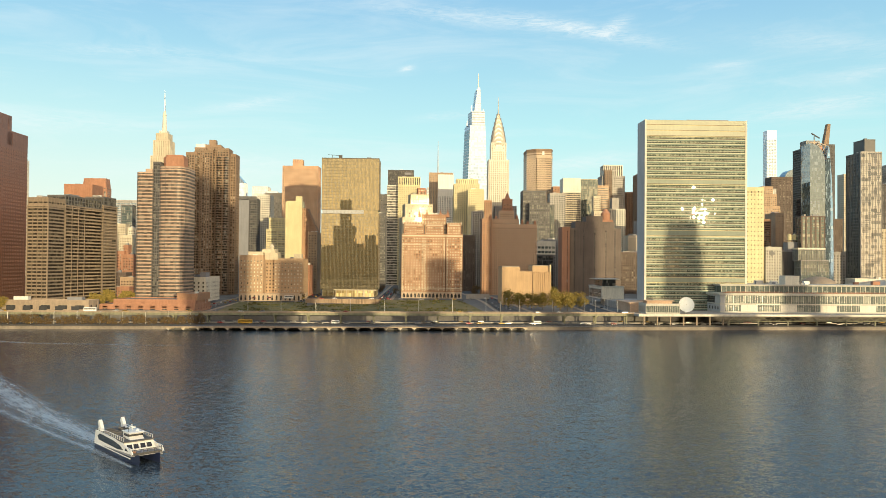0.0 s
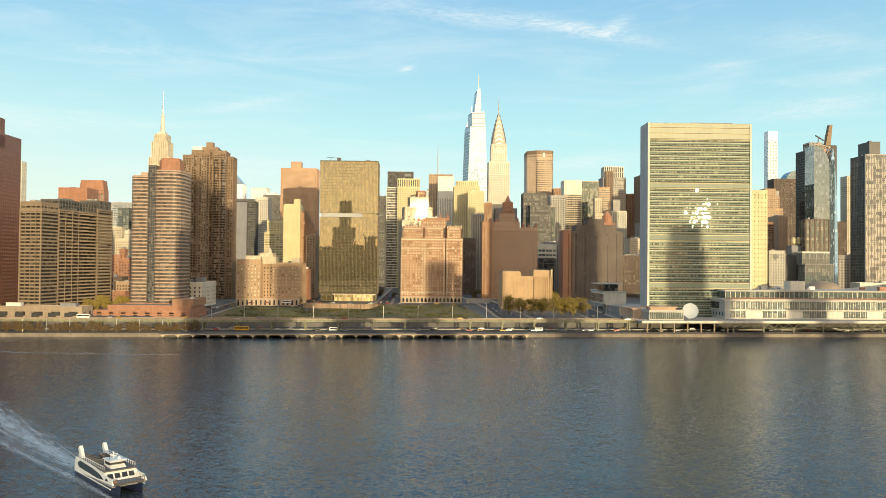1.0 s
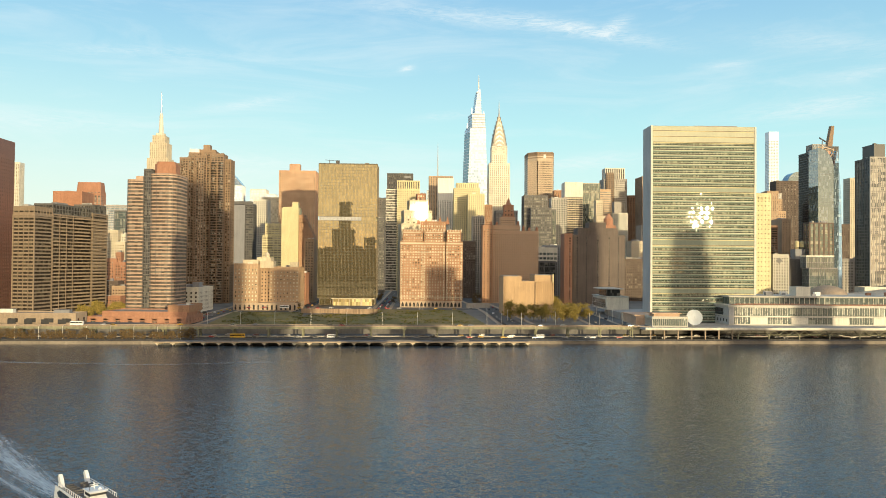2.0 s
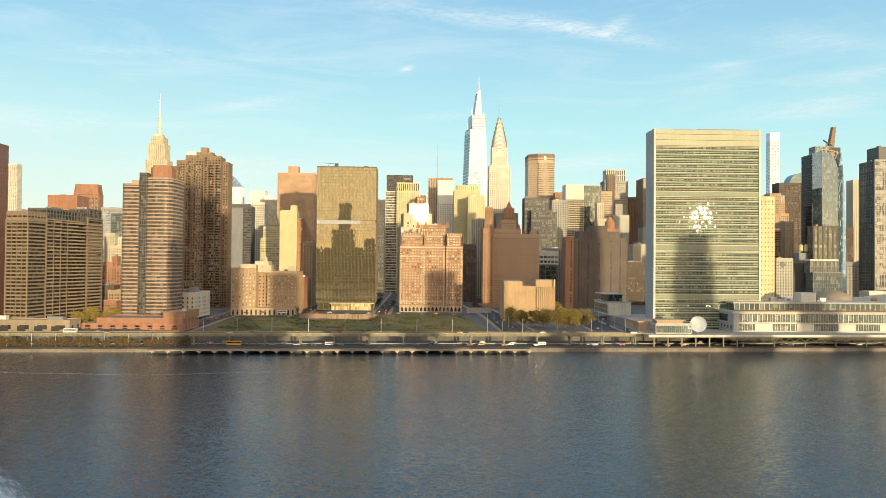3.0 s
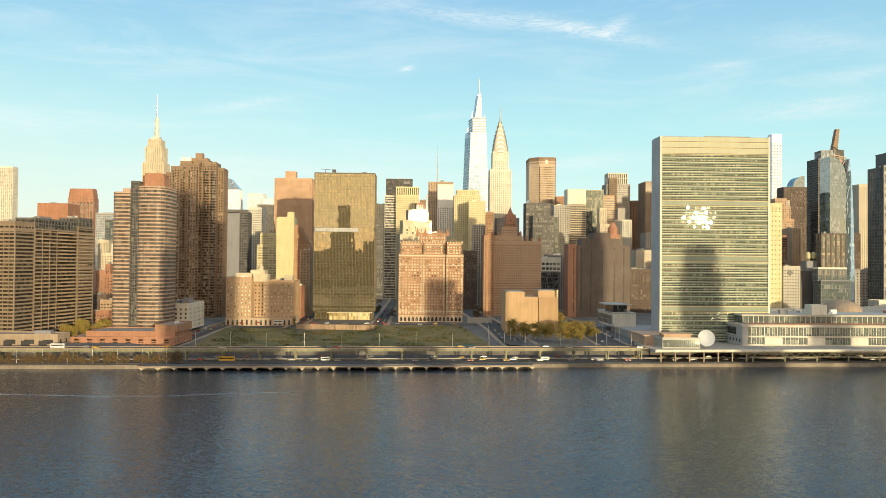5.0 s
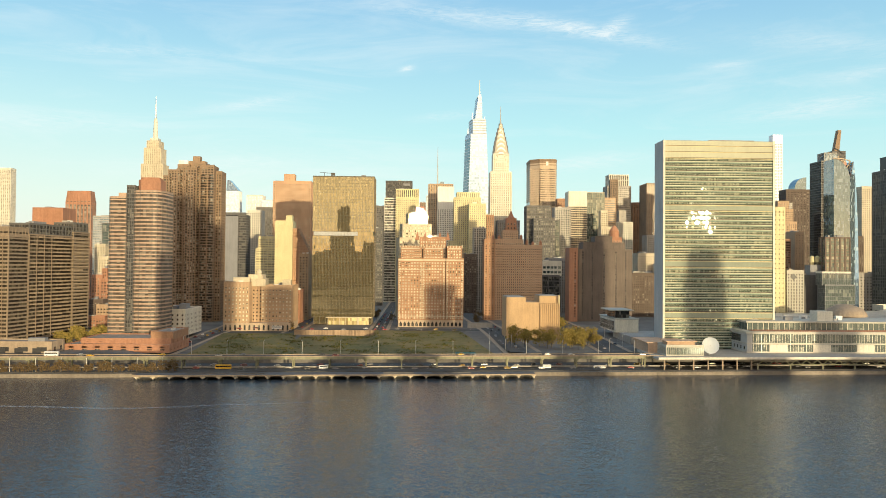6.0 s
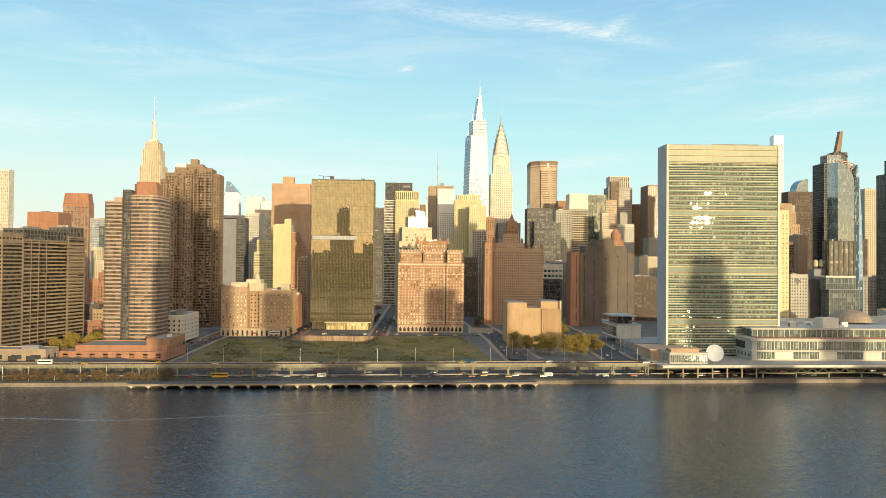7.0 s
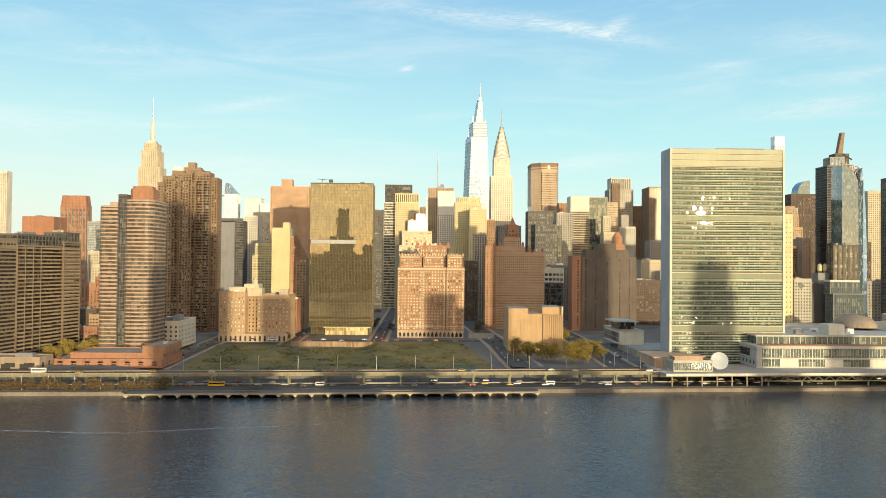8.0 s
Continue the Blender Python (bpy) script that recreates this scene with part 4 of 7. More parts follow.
# brick tower pair on the hill
up = thing("crenellated_brick_tower", "tall red-brown brick apartment tower with stepped crown", "apartment building", 6.2, 345, GROUND)
# light thrown back onto this shaded front is in its brick colour
block(up, 61, 30, 0, 85, 0, 0, BRICK_RUST_LIT, G_HOME, bay=2.3, pier=1.25, floor=2.9, band=1.6, split=True, units=0, rim=1.5)
block(up, 36.6, 27, 85, 91.5, -9.5, 0.4, BRICK_RUST_LIT, G_HOME, bay=2.3, pier=1.3, floor=2.9, band=1.6, split=True, units=1, rim=1.4)
block(up, 17.2, 17, 91.5, 102, -5.8, 3, BRICK_RUST_LIT, G_HOME, bay=2.3, pier=1.3, floor=2.9, band=1.6, split=True, units=0, rim=1.2)
block(up, 11, 11, 102, 116.5, -4.5, 5, BRICK_RED, G_HOME, bay=3.6, pier=2.2, floor=4.8, band=2.6, split=True, units=0, rim=1.2)
bm = bmesh.new()
prism(bm, [(-9, 6), (0, 6), (0, 15), (-9, 15)], 116.5, 120, [(-7, 8), (-2, 8), (-2, 13), (-7, 13)])
prism(bm, [(-7, 8), (-2, 8), (-2, 13), (-7, 13)], 120, 126.5, [(-4.8, 10.2), (-4.2, 10.2), (-4.2, 10.8), (-4.8, 10.8)])
for x, z, h in ((-26, 91.5, 5), (-19, 91.5, 4), (6.5, 91.5, 5), (13, 85, 6), (20, 85, 4), (29, 85, 5)):
    box(bm, x - 1.4, x + 1.4, 1, 4, z, z + h)
    prism(bm, [(x - 1.4, 1), (x + 1.4, 1), (x + 1.4, 4), (x - 1.4, 4)], z + h, z + h + 2, [(x - 0.2, 2.3), (x + 0.2, 2.3), (x + 0.2, 2.7), (x - 0.2, 2.7)])
for x in (-10.4, 1.4):
    for y in (4.4, 16.6):
        box(bm, x - 0.7, x + 0.7, y - 0.7, y + 0.7, 102, 106.5)
part("crown", bm, BRICK_RED, up, "steep brick crown and turrets")
tower("brick_wing", "narrow red brick apartment wing with pale cornice", -30.2, -18.6, 338, 26, 103, wall=BRICK_PINK, bay=3.4, pier=2.3, floor=2.95, band=1.6, units=1, rim=1.8)

# brick slab, its shade put into the dark umber wall colour
up = thing("dark_brick_slab", "large brown brick slab, darkened in colour for shade, with few window columns", "apartment building", 104, 330, GROUND)
bm = bmesh.new()
box(bm, -34, 33.6, 0, 34, 0, 82)
box(bm, -22, 26, 3, 30, 82, 90)
box(bm, -8, 12, 5, 28, 90, 97)
part("wall", bm, UMBER_SHADED, up)
bm = bmesh.new()
for x in (-23, -12, 1.5, 15, 26):
    for k in range(25):
        box(bm, x - 0.8, x + 0.8, -0.06, 0.3, 3 + k * 3.1, 4.7 + k * 3.1)
part("windows", bm, G_DARK, up, kind="stuff")
# a sliver of sun across the slab, made as a redder brick block
bm = bmesh.new()
box(bm, -39.4, -30, -6, 20, 0, 83)
part("stair_wing", bm, BRICK_RED, up, "redder brick strip standing in for a sliver of sunlight")
bm = bmesh.new()
for k in range(24):
    box(bm, -33.6, -32.2, -6.08, -5.9, 5 + k * 3.1, 6.8 + k * 3.1)
part("windows", bm, G_HOME, up, kind="stuff")

# ---- the headquarters by the river ----
UN_GREEN = wall_mat("spandrel_green", (0.20, 0.27, 0.215), vary=0.08, grain=0.1, streak=0.1, rough=0.75)
UN_SCREEN = wall_mat("screen_grey", (0.33, 0.37, 0.29), vary=0.06, grain=0.06, streak=0.08, rough=0.8)
UN_BAND = wall_mat("cream_band", (0.57, 0.57, 0.43), vary=0.06, grain=0.06, streak=0.08, rough=0.85)
up = thing("office_slab", "tall slab with green glass front, grey marble ends and louvre bands", "office tower", 128.6, 40.2, 11.5, 0.25)
W, H = 88.4, 162.4
bm = bmesh.new()
box(bm, -W / 2 + 0.9, W / 2 - 0.9, 0.35, 21.65, 0, H - 0.5)
part("glazing", bm, G_UN, up)
for s, nm in ((-1, "end_wall"), (1, "end_wall")):
    bm = bmesh.new()
    a, b = sorted((s * (W / 2 - 0.9), s * W / 2))
    box(bm, a, b, -0.25, 22.25, 0, H)
    part(nm, bm, MARBLE, up, "grey marble end wall")
    bm = bmesh.new()
    box(bm, a - (0.7 if s > 0 else -0.02), b + (0.7 if s < 0 else -0.02), -0.55, -0.22, 0, H)
    part("edge_frame", bm, STONE_PALE, up)
FL = 3.79
bm = bmesh.new()
box(bm, -W / 2 + 0.9, W / 2 - 0.9, 0.0, 22.0, 0, 0.52)
sp = mesh_of("spandrel", bm, UN_BAND)
bm = bmesh.new()
box(bm, -W / 2 + 0.9, W / 2 - 0.9, 0.1, 21.9, 0.0, 0.35)
sd = mesh_of("sill_band", bm, BRICK_DARK)
bm = bmesh.new()
box(bm, -W / 2 + 0.9, W / 2 - 0.9, 0.22, 21.8, 0.0, 0.95)
sg = mesh_of("spandrel_glass", bm, UN_GREEN)
bm = bmesh.new()
box(bm, -W / 2 + 0.9, W / 2 - 0.9, 0.12, 21.88, 0.0, 0.26)
tr = mesh_of("transom", bm, UN_BAND)
for k in range(40):
    share("spandrel_glass", sg, up, 0, 0, 1.5 + k * FL - 0.96)
    share("spandrel", sp, up, 0, 0, 1.5 + k * FL)
    share("transom", tr, up, 0, 0, 1.5 + k * FL + 1.75)
    share("sill_band", sd, up, 0, 0, 1.5 + k * FL + 0.53)
bm = bmesh.new()
n = 70
for i in range(1, n):
    x = -W / 2 + 0.9 + i * (W - 1.8) / n
    box(bm, x - 0.03, x + 0.03, 0.2, 0.4, 1, H - 1)
part("mullions", bm, UN_GREEN, up, kind="stuff")
for z0, z1 in ((148.4, 162.0), (107.2, 111.6), (63.2, 68.0), (23.4, 28.0)):
    bm = bmesh.new()
    m = 140
    for i in range(m):
        x = -W / 2 + 1.0 + i * (W - 2.0) / m
        box(bm, x, x + 0.40, -0.16, 0.3, z0, z1)
    part("louvre_screen", bm, UN_BAND if z1 > 150 else UN_SCREEN, up, "cream vertical louvre screen", "stuff")
    bm = bmesh.new()
    box(bm, -W / 2 + 0.9, W / 2 - 0.9, -0.02, 0.34, z0, z1)
    part("screen_back", bm, UN_BAND if z1 > 150 else UN_SCREEN, up)
    zz = z0
    while zz <= z1 + 0.1:
        for a, b, m, e in ((-0.3, 0.25, YELLOW, 0.24), (0.25, 0.6, BRICK_DARK, 0.2)):
            bm = bmesh.new()
            box(bm, -W / 2 + 0.9, W / 2 - 0.9, -e, 0.3, zz + a, zz + b)
            part("screen_rail", bm, m, up)
        zz += 4.7 if z1 - z0 > 8 else (z1 - z0)
bm = bmesh.new()
box(bm, -W / 2 + 1, W / 2 - 1, 0.4, 21.6, H - 0.5, H - 0.1)
box(bm, -6, 30, 5, 16, H - 0.1, H + 1.2)
part("roof", bm, ROOFING, up)

tower("stone_annex", "pale yellow stone annex with small square windows", 246, 286, 270, 30, 137, wall=YELLOW, glass=G_DARK, bay=4.2, pier=2.9, floor=5.2, band=3.8, units=1, rim=3)

# plaza slab over the road, with its trusses
plaza = thing("plaza_deck", "pale concrete plaza slab carried over the riverside road", "terrace", 0, 0, 0, kind="structure")
bm = bmesh.new()
sbox(bm, 62, 460, 3.0, 60, 9.9, 11.5)
part("slab", bm, CONCRETE, plaza)
for i in range(16):
    u = 62 + i * 25
    bm = bmesh.new()
    sbox(bm, u, u + 24.9, 2.6, 3.2, 10.5, 11.9)
    part("edge_beam", bm, STONE_PALE, plaza)
for i in range(7):
    u = 66 + i * 10.5
    bm = bmesh.new()
    sbox(bm, u, u + 0.9, 4.0, 5.2, 3.0, 9.9)
    part("column", bm, CONCRETE_TAN, plaza)
truss = thing("truss", "rusty beige steel truss under the terrace edge", "truss", 0, 0, 0, kind="structure")
for i in range(24):
    u = 134 + i * 8.0
    bm = bmesh.new()
    for a, b in (((u, 6.4), (u + 4, 9.6)), ((u + 4, 9.6), (u + 8, 6.4))):
        bar(bm, (a[0], shore(a[0]) + 4.2, a[1]), (b[0], shore(b[0]) + 4.2, b[1]), 0.28, 4)
    bar(bm, (u, shore(u) + 4.2, 6.4), (u + 8, shore(u + 8) + 4.2, 6.4), 0.32, 4)
    part("brace", bm, GIRDER, truss)
    if i % 3 == 0:
        bm = bmesh.new()
        sbox(bm, u - 0.5, u + 0.5, 3.8, 4.8, 3.0, 6.5)
        part("post", bm, GIRDER, truss)

# long low conference block
up = thing("conference_building", "long low white building with two glazed river floors", "conference building", 244, 11, 11.5)
up.scale = (1, 1, 1.12)
bm = bmesh.new()
box(bm, -104, 115, 0.5, 62, 0, 13)
part("glazing", bm, G_CONF, up)
for z0, z1, e in ((-0.05, 0.9, 0.2), (5.7, 6.7, 0.5), (12.6, 14.2, 1.2)):
    bm = bmesh.new()
    box(bm, -105 - e, 116, -e, 63, z0, z1)
    part("floor_slab", bm, SOFT_WHITE, up)
for i in range(7):
    x = -88 + i * 33
    bm = bmesh.new()
    box(bm, x, x + 13.5, 0.0, 0.4, 0.9, 5.6)
    part("wall_panel", bm, STONE_PALE, up)
bm = bmesh.new()
for i in range(110):
    x = -104 + i * 2.0
    box(bm, x - 0.05, x + 0.05, 0.3, 0.55, 0.9, 12.6)
part("mullions", bm, STEEL, up, kind="stuff")
bm = bmesh.new()
box(bm, -105, -101, -0.1, 63, 0.9, 12.6)
part("end_wall", bm, MARBLE, up, "grey stone end wall")
bm = bmesh.new()
box(bm, -105.08, -104.9, 12, 34, 5.5, 11.5)
part("end_window", bm, G_DARK, up)
bm = bmesh.new()
for i in range(9):
    box(bm, -105.08, -104.9, 4 + i * 6.4, 6 + i * 6.4, 2.0, 4.2)
part("windows", bm, G_DARK, up, kind="stuff")
bm = bmesh.new()
box(bm, -99, 80, 14, 55, 14.2, 19.2)
part("glazing", bm, G_CONF, up)
bm = bmesh.new()
for i in range(45):
    x = -99 + i * 4.07
    box(bm, x - 0.14, x + 0.14, 13.8, 14.2, 14.2, 19)
part("mullions", bm, STONE_PALE, up, kind="stuff")
bm = bmesh.new()
box(bm, -100.5, 82, 12.6, 57, 19.2, 20.3)
part("upper_roof", bm, SOFT_WHITE, up)
bm = bmesh.new()
box(bm, -100, 80, 2.0, 12.4, 14.2, 14.5)
for i in range(36):
    box(bm, -99 + i * 5, -98.7 + i * 5, 1.6, 1.8, 14.2, 15.3)
box(bm, -99, 76.5, 1.6, 1.75, 15.2, 15.35)
part("roof_terrace", bm, TERRA, up, "red-brown roof terrace with a rail")
rnd = random.Random(9)
for i in range(14):
    x, y, s = rnd.uniform(-96, 70), rnd.uniform(20, 48), rnd.uniform(1.2, 3.4)
    bm = bmesh.new()
    box(bm, x - s, x + s, y - s * 0.6, y + s * 0.6, 20.3, 20.3 + s * 0.9)
    part("roof_unit", bm, rnd.choice((GREY, TERRA, WHITE)), up)
bm = bmesh.new()
box(bm, -43, -31, 18, 30, 20.3, 27)
part("stair_house", bm, STONE_PALE, up)
# assembly hall roof
up = thing("assembly_hall", "low grey domed hall with a sweeping curved roof", "assembly hall", 300, 150, GROUND)
bm = bmesh.new()
N = 20
rows = []
for i in range(N + 1):
    x = -105 + 230 * i / N
    rows.append([bm.verts.new((x, y, 13 + 10 * (max(0, x - 5) / 120) ** 1.7 + 3.0 * (abs(y - 45) / 45) ** 2)) for y in range(0, 95, 10)])
for a, b in zip(rows, rows[1:]):
    for j in range(9):
        bm.faces.new((a[j], b[j], b[j + 1], a[j + 1]))
bmesh.ops.solidify(bm, geom=bm.faces[:], thickness=1.0)
part("curved_roof", bm, WHITE, up)
bm = bmesh.new()
box(bm, -103, 122, 2, 88, 0, 14)
part("wall", bm, CONCRETE, up)
bm = bmesh.new()
rows = [[(21 * math.cos(a) * 1.25, 21 * math.sin(a) * 1.25) for a in (2 * math.pi * i / 28 for i in range(28))]]
prev = None
for j in range(7):
    r, z = 25 * math.cos(j / 6 * 1.45), 16 + 11.5 * math.sin(j / 6 * 1.45)
    ring = [bm.verts.new((14 + r * 0.72 * math.cos(2 * math.pi * i / 28), 50 + r * math.sin(2 * math.pi * i / 28), z)) for i in range(28)]
    if prev:
        for i in range(28):
            bm.faces.new((prev[i], prev[(i + 1) % 28], ring[(i + 1) % 28], ring[i]))
    prev = ring
bm.faces.new(prev)
part("dome", bm, CONCRETE_TAN, up, "shallow brownish dome")

# low pavilion and the dish
up = thing("river_pavilion", "low glazed pavilion with stepped flat roofs", "pavilion", 84.7, -12, 11.5)
block(up, 26.5, 20, 0, 7.0, 0, 0, SOFT_WHITE, G_CONF, bay=1.5, pier=0.2, floor=7, band=1.0, split=True, units=0)
bm = bmesh.new()
box(bm, -11, 9, 5, 17, 7.2, 9.6)
box(bm, -12.5, 10.5, 4, 18, 9.6, 10.2)
box(bm, -20.7, 10, 20.6, 60, 0, 7)
box(bm, -21.7, 11, 20.6, 61, 7, 7.8)
part("upper_roof", bm, BRICK_RUST_LIT, up, "brown stepped roof")
up = thing("satellite_dish", "large white satellite dish on a low mount", "satellite dish", 105.5, -5, 11.5)
bm = bmesh.new()
prev = None
aim = Vector((-0.12, -0.95, 0.28)).to_track_quat("Z", "Y")
for j in range(7):
    r = 6.1 * j / 6
    ring = [bm.verts.new(Vector((0, 0, 6.6)) + aim @ Vector((r * math.cos(2 * math.pi * i / 28), r * math.sin(2 * math.pi * i / 28), 0.045 * r * r))) for i in range(28)] if j else [bm.verts.new((0, 0, 6.6))]
    if prev:
        for i in range(28):
            k = (i + 1) % 28
            bm.faces.new((prev[0], ring[i], ring[k]) if len(prev) == 1 else (prev[i], ring[i], ring[k], prev[k]))
    prev = ring
bmesh.ops.solidify(bm, geom=bm.faces[:], thickness=0.2)
part("reflector", bm, COOL_WHITE, up)
bm = bmesh.new()
bar(bm, (0, 2, 0), (0, 1.0, 6.0), 0.5, 8)
bar(bm, (0, 0.5, 6.5), (-0.4, -3.2, 7.7), 0.12)
part("mount", bm, STEEL, up)

# white library with a floating roof
up = thing("library", "long white low library with a raised flat roof", "library", 76, 120, 9)
bm = bmesh.new()
box(bm, -9, 11.5, 0, 60, 8.0, 19.4)
part("wall", bm, STONE_PALE, up)
bm = bmesh.new()
box(bm, -9.1, -9.0, 4, 58, 9.5, 17.5)
part("side_glass", bm, G_DARK, up)
bm = bmesh.new()
box(bm, -9.6, 12.2, -0.5, 62, 19.4, 20.2)
box(bm, -12, 9, 6, 44, 26.6, 27.4)
part("roof", bm, SOFT_WHITE, up)
bm = bmesh.new()
box(bm, -7, 6, 10, 40, 20.2, 26.6)
part("clerestory", bm, G_DARK, up)
bm = bmesh.new()
for i in range(14):
    box(bm, -9.35, -9.05, 4 + i * 4.1, 4.25 + i * 4.1, 9.3, 17.6)
box(bm, -9.4, -9.05, 3.8, 58.2, 13.2, 13.5)
part("side_mullions", bm, STEEL, up, kind="stuff")
bm = bmesh.new()
box(bm, -6, 40, -40, 20, 0, 8)
part("terrace_base", bm, CONCRETE, up)

# ---- the skyline behind ----
def spire(up, x, y, z0, z1, r0, r1, material, name="spire", k=8):
    bm = bmesh.new()
    prism(bm, circle(r0, k, x, y), z0, z1, circle(r1, k, x, y))
    return part(name, bm, material, up)


# setback stone skyscraper with a mast
up = thing("setback_skyscraper", "tall limestone setback skyscraper with a silver mast", "skyscraper", -716, 1285, GROUND)
block(up, 62, 50, 0, 230, 0, -6, STONE, G_HAZED, bay=4.2, pier=2.2, floor=3.9, band=1.6, units=0)
block(up, 49, 44, 230, 286, 0, -2, STONE, G_HAZED, bay=4.2, pier=2.6, floor=3.9, band=0.9, units=0)
block(up, 38, 40, 286, 323, 0, 0, STONE, G_HAZED, bay=4.2, pier=2.6, floor=3.9, band=0.9, units=0)
block(up, 28, 34, 323, 340, 0, 3, STONE, G_HAZED, bay=4.0, pier=2.2, floor=3.9, band=1.6, units=0)
block(up, 17, 20, 340, 347, 0, 10, STONE_PALE, G_HAZED, bay=4.0, pier=2.0, floor=4, band=1.6, units=0)
spire(up, 0, 20, 347, 386, 6.2, 4.2, STONE_PALE, "mast_base")
spire(up, 0, 20, 386, 396, 4.8, 2.4, STONE_PALE, "mast_crown")
spire(up, 0, 20, 396, 420, 2.2, 1.5, STEEL, "mast")
spire(up, 0, 20, 420, 447, 1.3, 0.5, STEEL, "antenna")

# arched-crown skyscraper
up = thing("arched_crown_skyscraper", "pale brick skyscraper with a stainless sunburst crown", "skyscraper", 25, 700, GROUND)
block(up, 34, 32, 0, 190, 0, 0, STONE_PALE, G_HAZED, bay=3.4, pier=1.9, floor=3.7, band=1.1, units=0)
block(up, 33.5, 31, 190, 211, 0, 0.5, STONE_PALE, G_HAZED, bay=3.4, pier=1.9, floor=3.7, band=1.1, units=0)
block(up, 25, 25, 211, 240, 0, 3.5, STONE_PALE, G_HAZED, bay=3.1, pier=1.7, floor=3.7, band=1.1, units=0)
for i in range(7):
    hw, z0, h = 12.4 * (1 - (i / 7.3) ** 1.4), 226 + i * 8.6, 22.0 - i * 1.4
    for ring, m, grow_by in (("crown_arch", CROWN, 0.0), ("crown_rim", CROWN_RIM, 0.35)):
        w2, h2 = (hw, h) if ring == "crown_arch" else (hw * 0.78, h * 0.80)
        d2 = hw + grow_by
        arc = [(-w2, 0)] + [(w2 * math.cos(math.pi * (1 - j / 16)), h2 * math.sin(math.pi * j / 16)) for j in range(1, 16)] + [(w2, 0)]
        bm = bmesh.new()
        for flip in (False, True):
            a = [bm.verts.new((x, 16 - d2, z0 + z) if not flip else (-d2, 16 + x, z0 + z)) for x, z in arc]
            b = [bm.verts.new((x, 16 + d2, z0 + z) if not flip else (d2, 16 + x, z0 + z)) for x, z in arc]
            bm.faces.new(a)
            bm.faces.new(b[::-1])
            for j in range(len(arc) - 1):
                bm.faces.new((a[j], b[j], b[j + 1], a[j + 1]))
        bmesh.ops.recalc_face_normals(bm, faces=bm.faces[:])
        part(ring, bm, m, up)
    bm = bmesh.new()
    for j in range(1, 8):
        t = math.pi * j / 8
        x, z = hw * 0.66 * math.cos(t), z0 + h * 0.66 * math.sin(t)
        s = 1.25 - 0.12 * i
        prism(bm, [(x - s, 16 - hw - 0.6), (x + s, 16 - hw - 0.6), (x + s, 16 - hw + 0.3), (x - s, 16 - hw + 0.3)], z - 1.6, z + 1.4, [(x - 0.1, 16 - hw - 0.6), (x + 0.1, 16 - hw - 0.6), (x + 0.1, 16 - hw + 0.3), (x - 0.1, 16 - hw + 0.3)])
    part("crown_lights", bm, G_HAZED, up, kind="stuff")
spire(up, 0, 16, 284, 302, 2.0, 0.7, STEEL)
spire(up, 0, 16, 302, 319, 0.8, 0.3, STEEL, "needle")

# tapering glass skyscraper
up = thing("tapering_glass_skyscraper", "very tall white-shining tapered glass skyscraper with a spire", "skyscraper", 6, 998, GROUND)


def facet_tier(l0, l1, r0, r1, z0, z1, cut, glass, wall, floor=4.6, band=0.9):
    """A tapering tier whose left front corner is cut back; l and r are its sides at foot and top."""
    def ring(t, e=0.0):
        l, r = l0 + (l1 - l0) * t - e, r0 + (r1 - r0) * t + e
        return [(l, 38), (l, 30 - e), (l + cut, -e), (r, -e), (r, 38)]
    bm = bmesh.new()
    prism(bm, ring(0), z0, z1, ring(1))
    part("glazing", bm, glass, up)
    bm = bmesh.new()
    z = z0
    while z < z1 - band:
        t, t2 = (z - z0) / (z1 - z0), (z + band - z0) / (z1 - z0)
        prism(bm, ring(t, 0.4), z, z + band, ring(t2, 0.4))
        z += floor
    part("floor_banding", bm, wall, up, kind="stuff")


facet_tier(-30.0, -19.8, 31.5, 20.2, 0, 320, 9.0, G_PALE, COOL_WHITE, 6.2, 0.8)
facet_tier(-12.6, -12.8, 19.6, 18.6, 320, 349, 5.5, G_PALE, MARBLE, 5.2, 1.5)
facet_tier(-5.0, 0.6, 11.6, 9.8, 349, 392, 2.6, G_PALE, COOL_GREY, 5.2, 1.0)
bm = bmesh.new()
prism(bm, [(-30.2, 30.2), (-21.2, -0.2), (-21.0, 0.2), (-29.9, 30.4)], 4, 312, [(-20.3, 30.2), (-11.3, -0.2), (-11.1, 0.2), (-20.0, 30.4)])
part("lattice_face", bm, G_BLUE_DIM, up, "dark blue latticed side of glass")
bm = bmesh.new()
prism(bm, [(0.8, 4), (9.6, 4), (9.6, 30), (0.8, 30)], 392, 399, [(6.0, 4), (9.4, 4), (9.4, 30), (6.0, 30)])
part("slanted_top", bm, G_PALE, up)
for x, z0, z1 in ((-9.5, 349, 362), (-18.0, 320, 331), (14.5, 349, 355)):
    bm = bmesh.new()
    prism(bm, [(x, 8), (x + 3.2, 8), (x + 3.2, 24), (x, 24)], z0, z1, [(x + 1.2, 8), (x + 3.2, 8), (x + 3.2, 24), (x + 1.2, 24)])
    part("corner_fin", bm, G_PALE, up)
spire(up, 6.9, 18, 396, 430, 1.7, 0.4, WHITE)

# octagonal slab
up = thing("octagonal_slab", "broad brown concrete slab with tapered ends and a dark belt", "skyscraper", 115.6, 852, GROUND)
oct_ring = [(-21.5, 14), (-6, 0), (21.5, 0), (26, 14), (26, 60), (21.5, 74), (-6, 74), (-21.5, 60)]


def grow(ring, e, cx=0.0, cy=37.0):
    return [(x + e * (1 if x > cx else -1), y + e * (1 if y > cy else -1)) for x, y in ring]


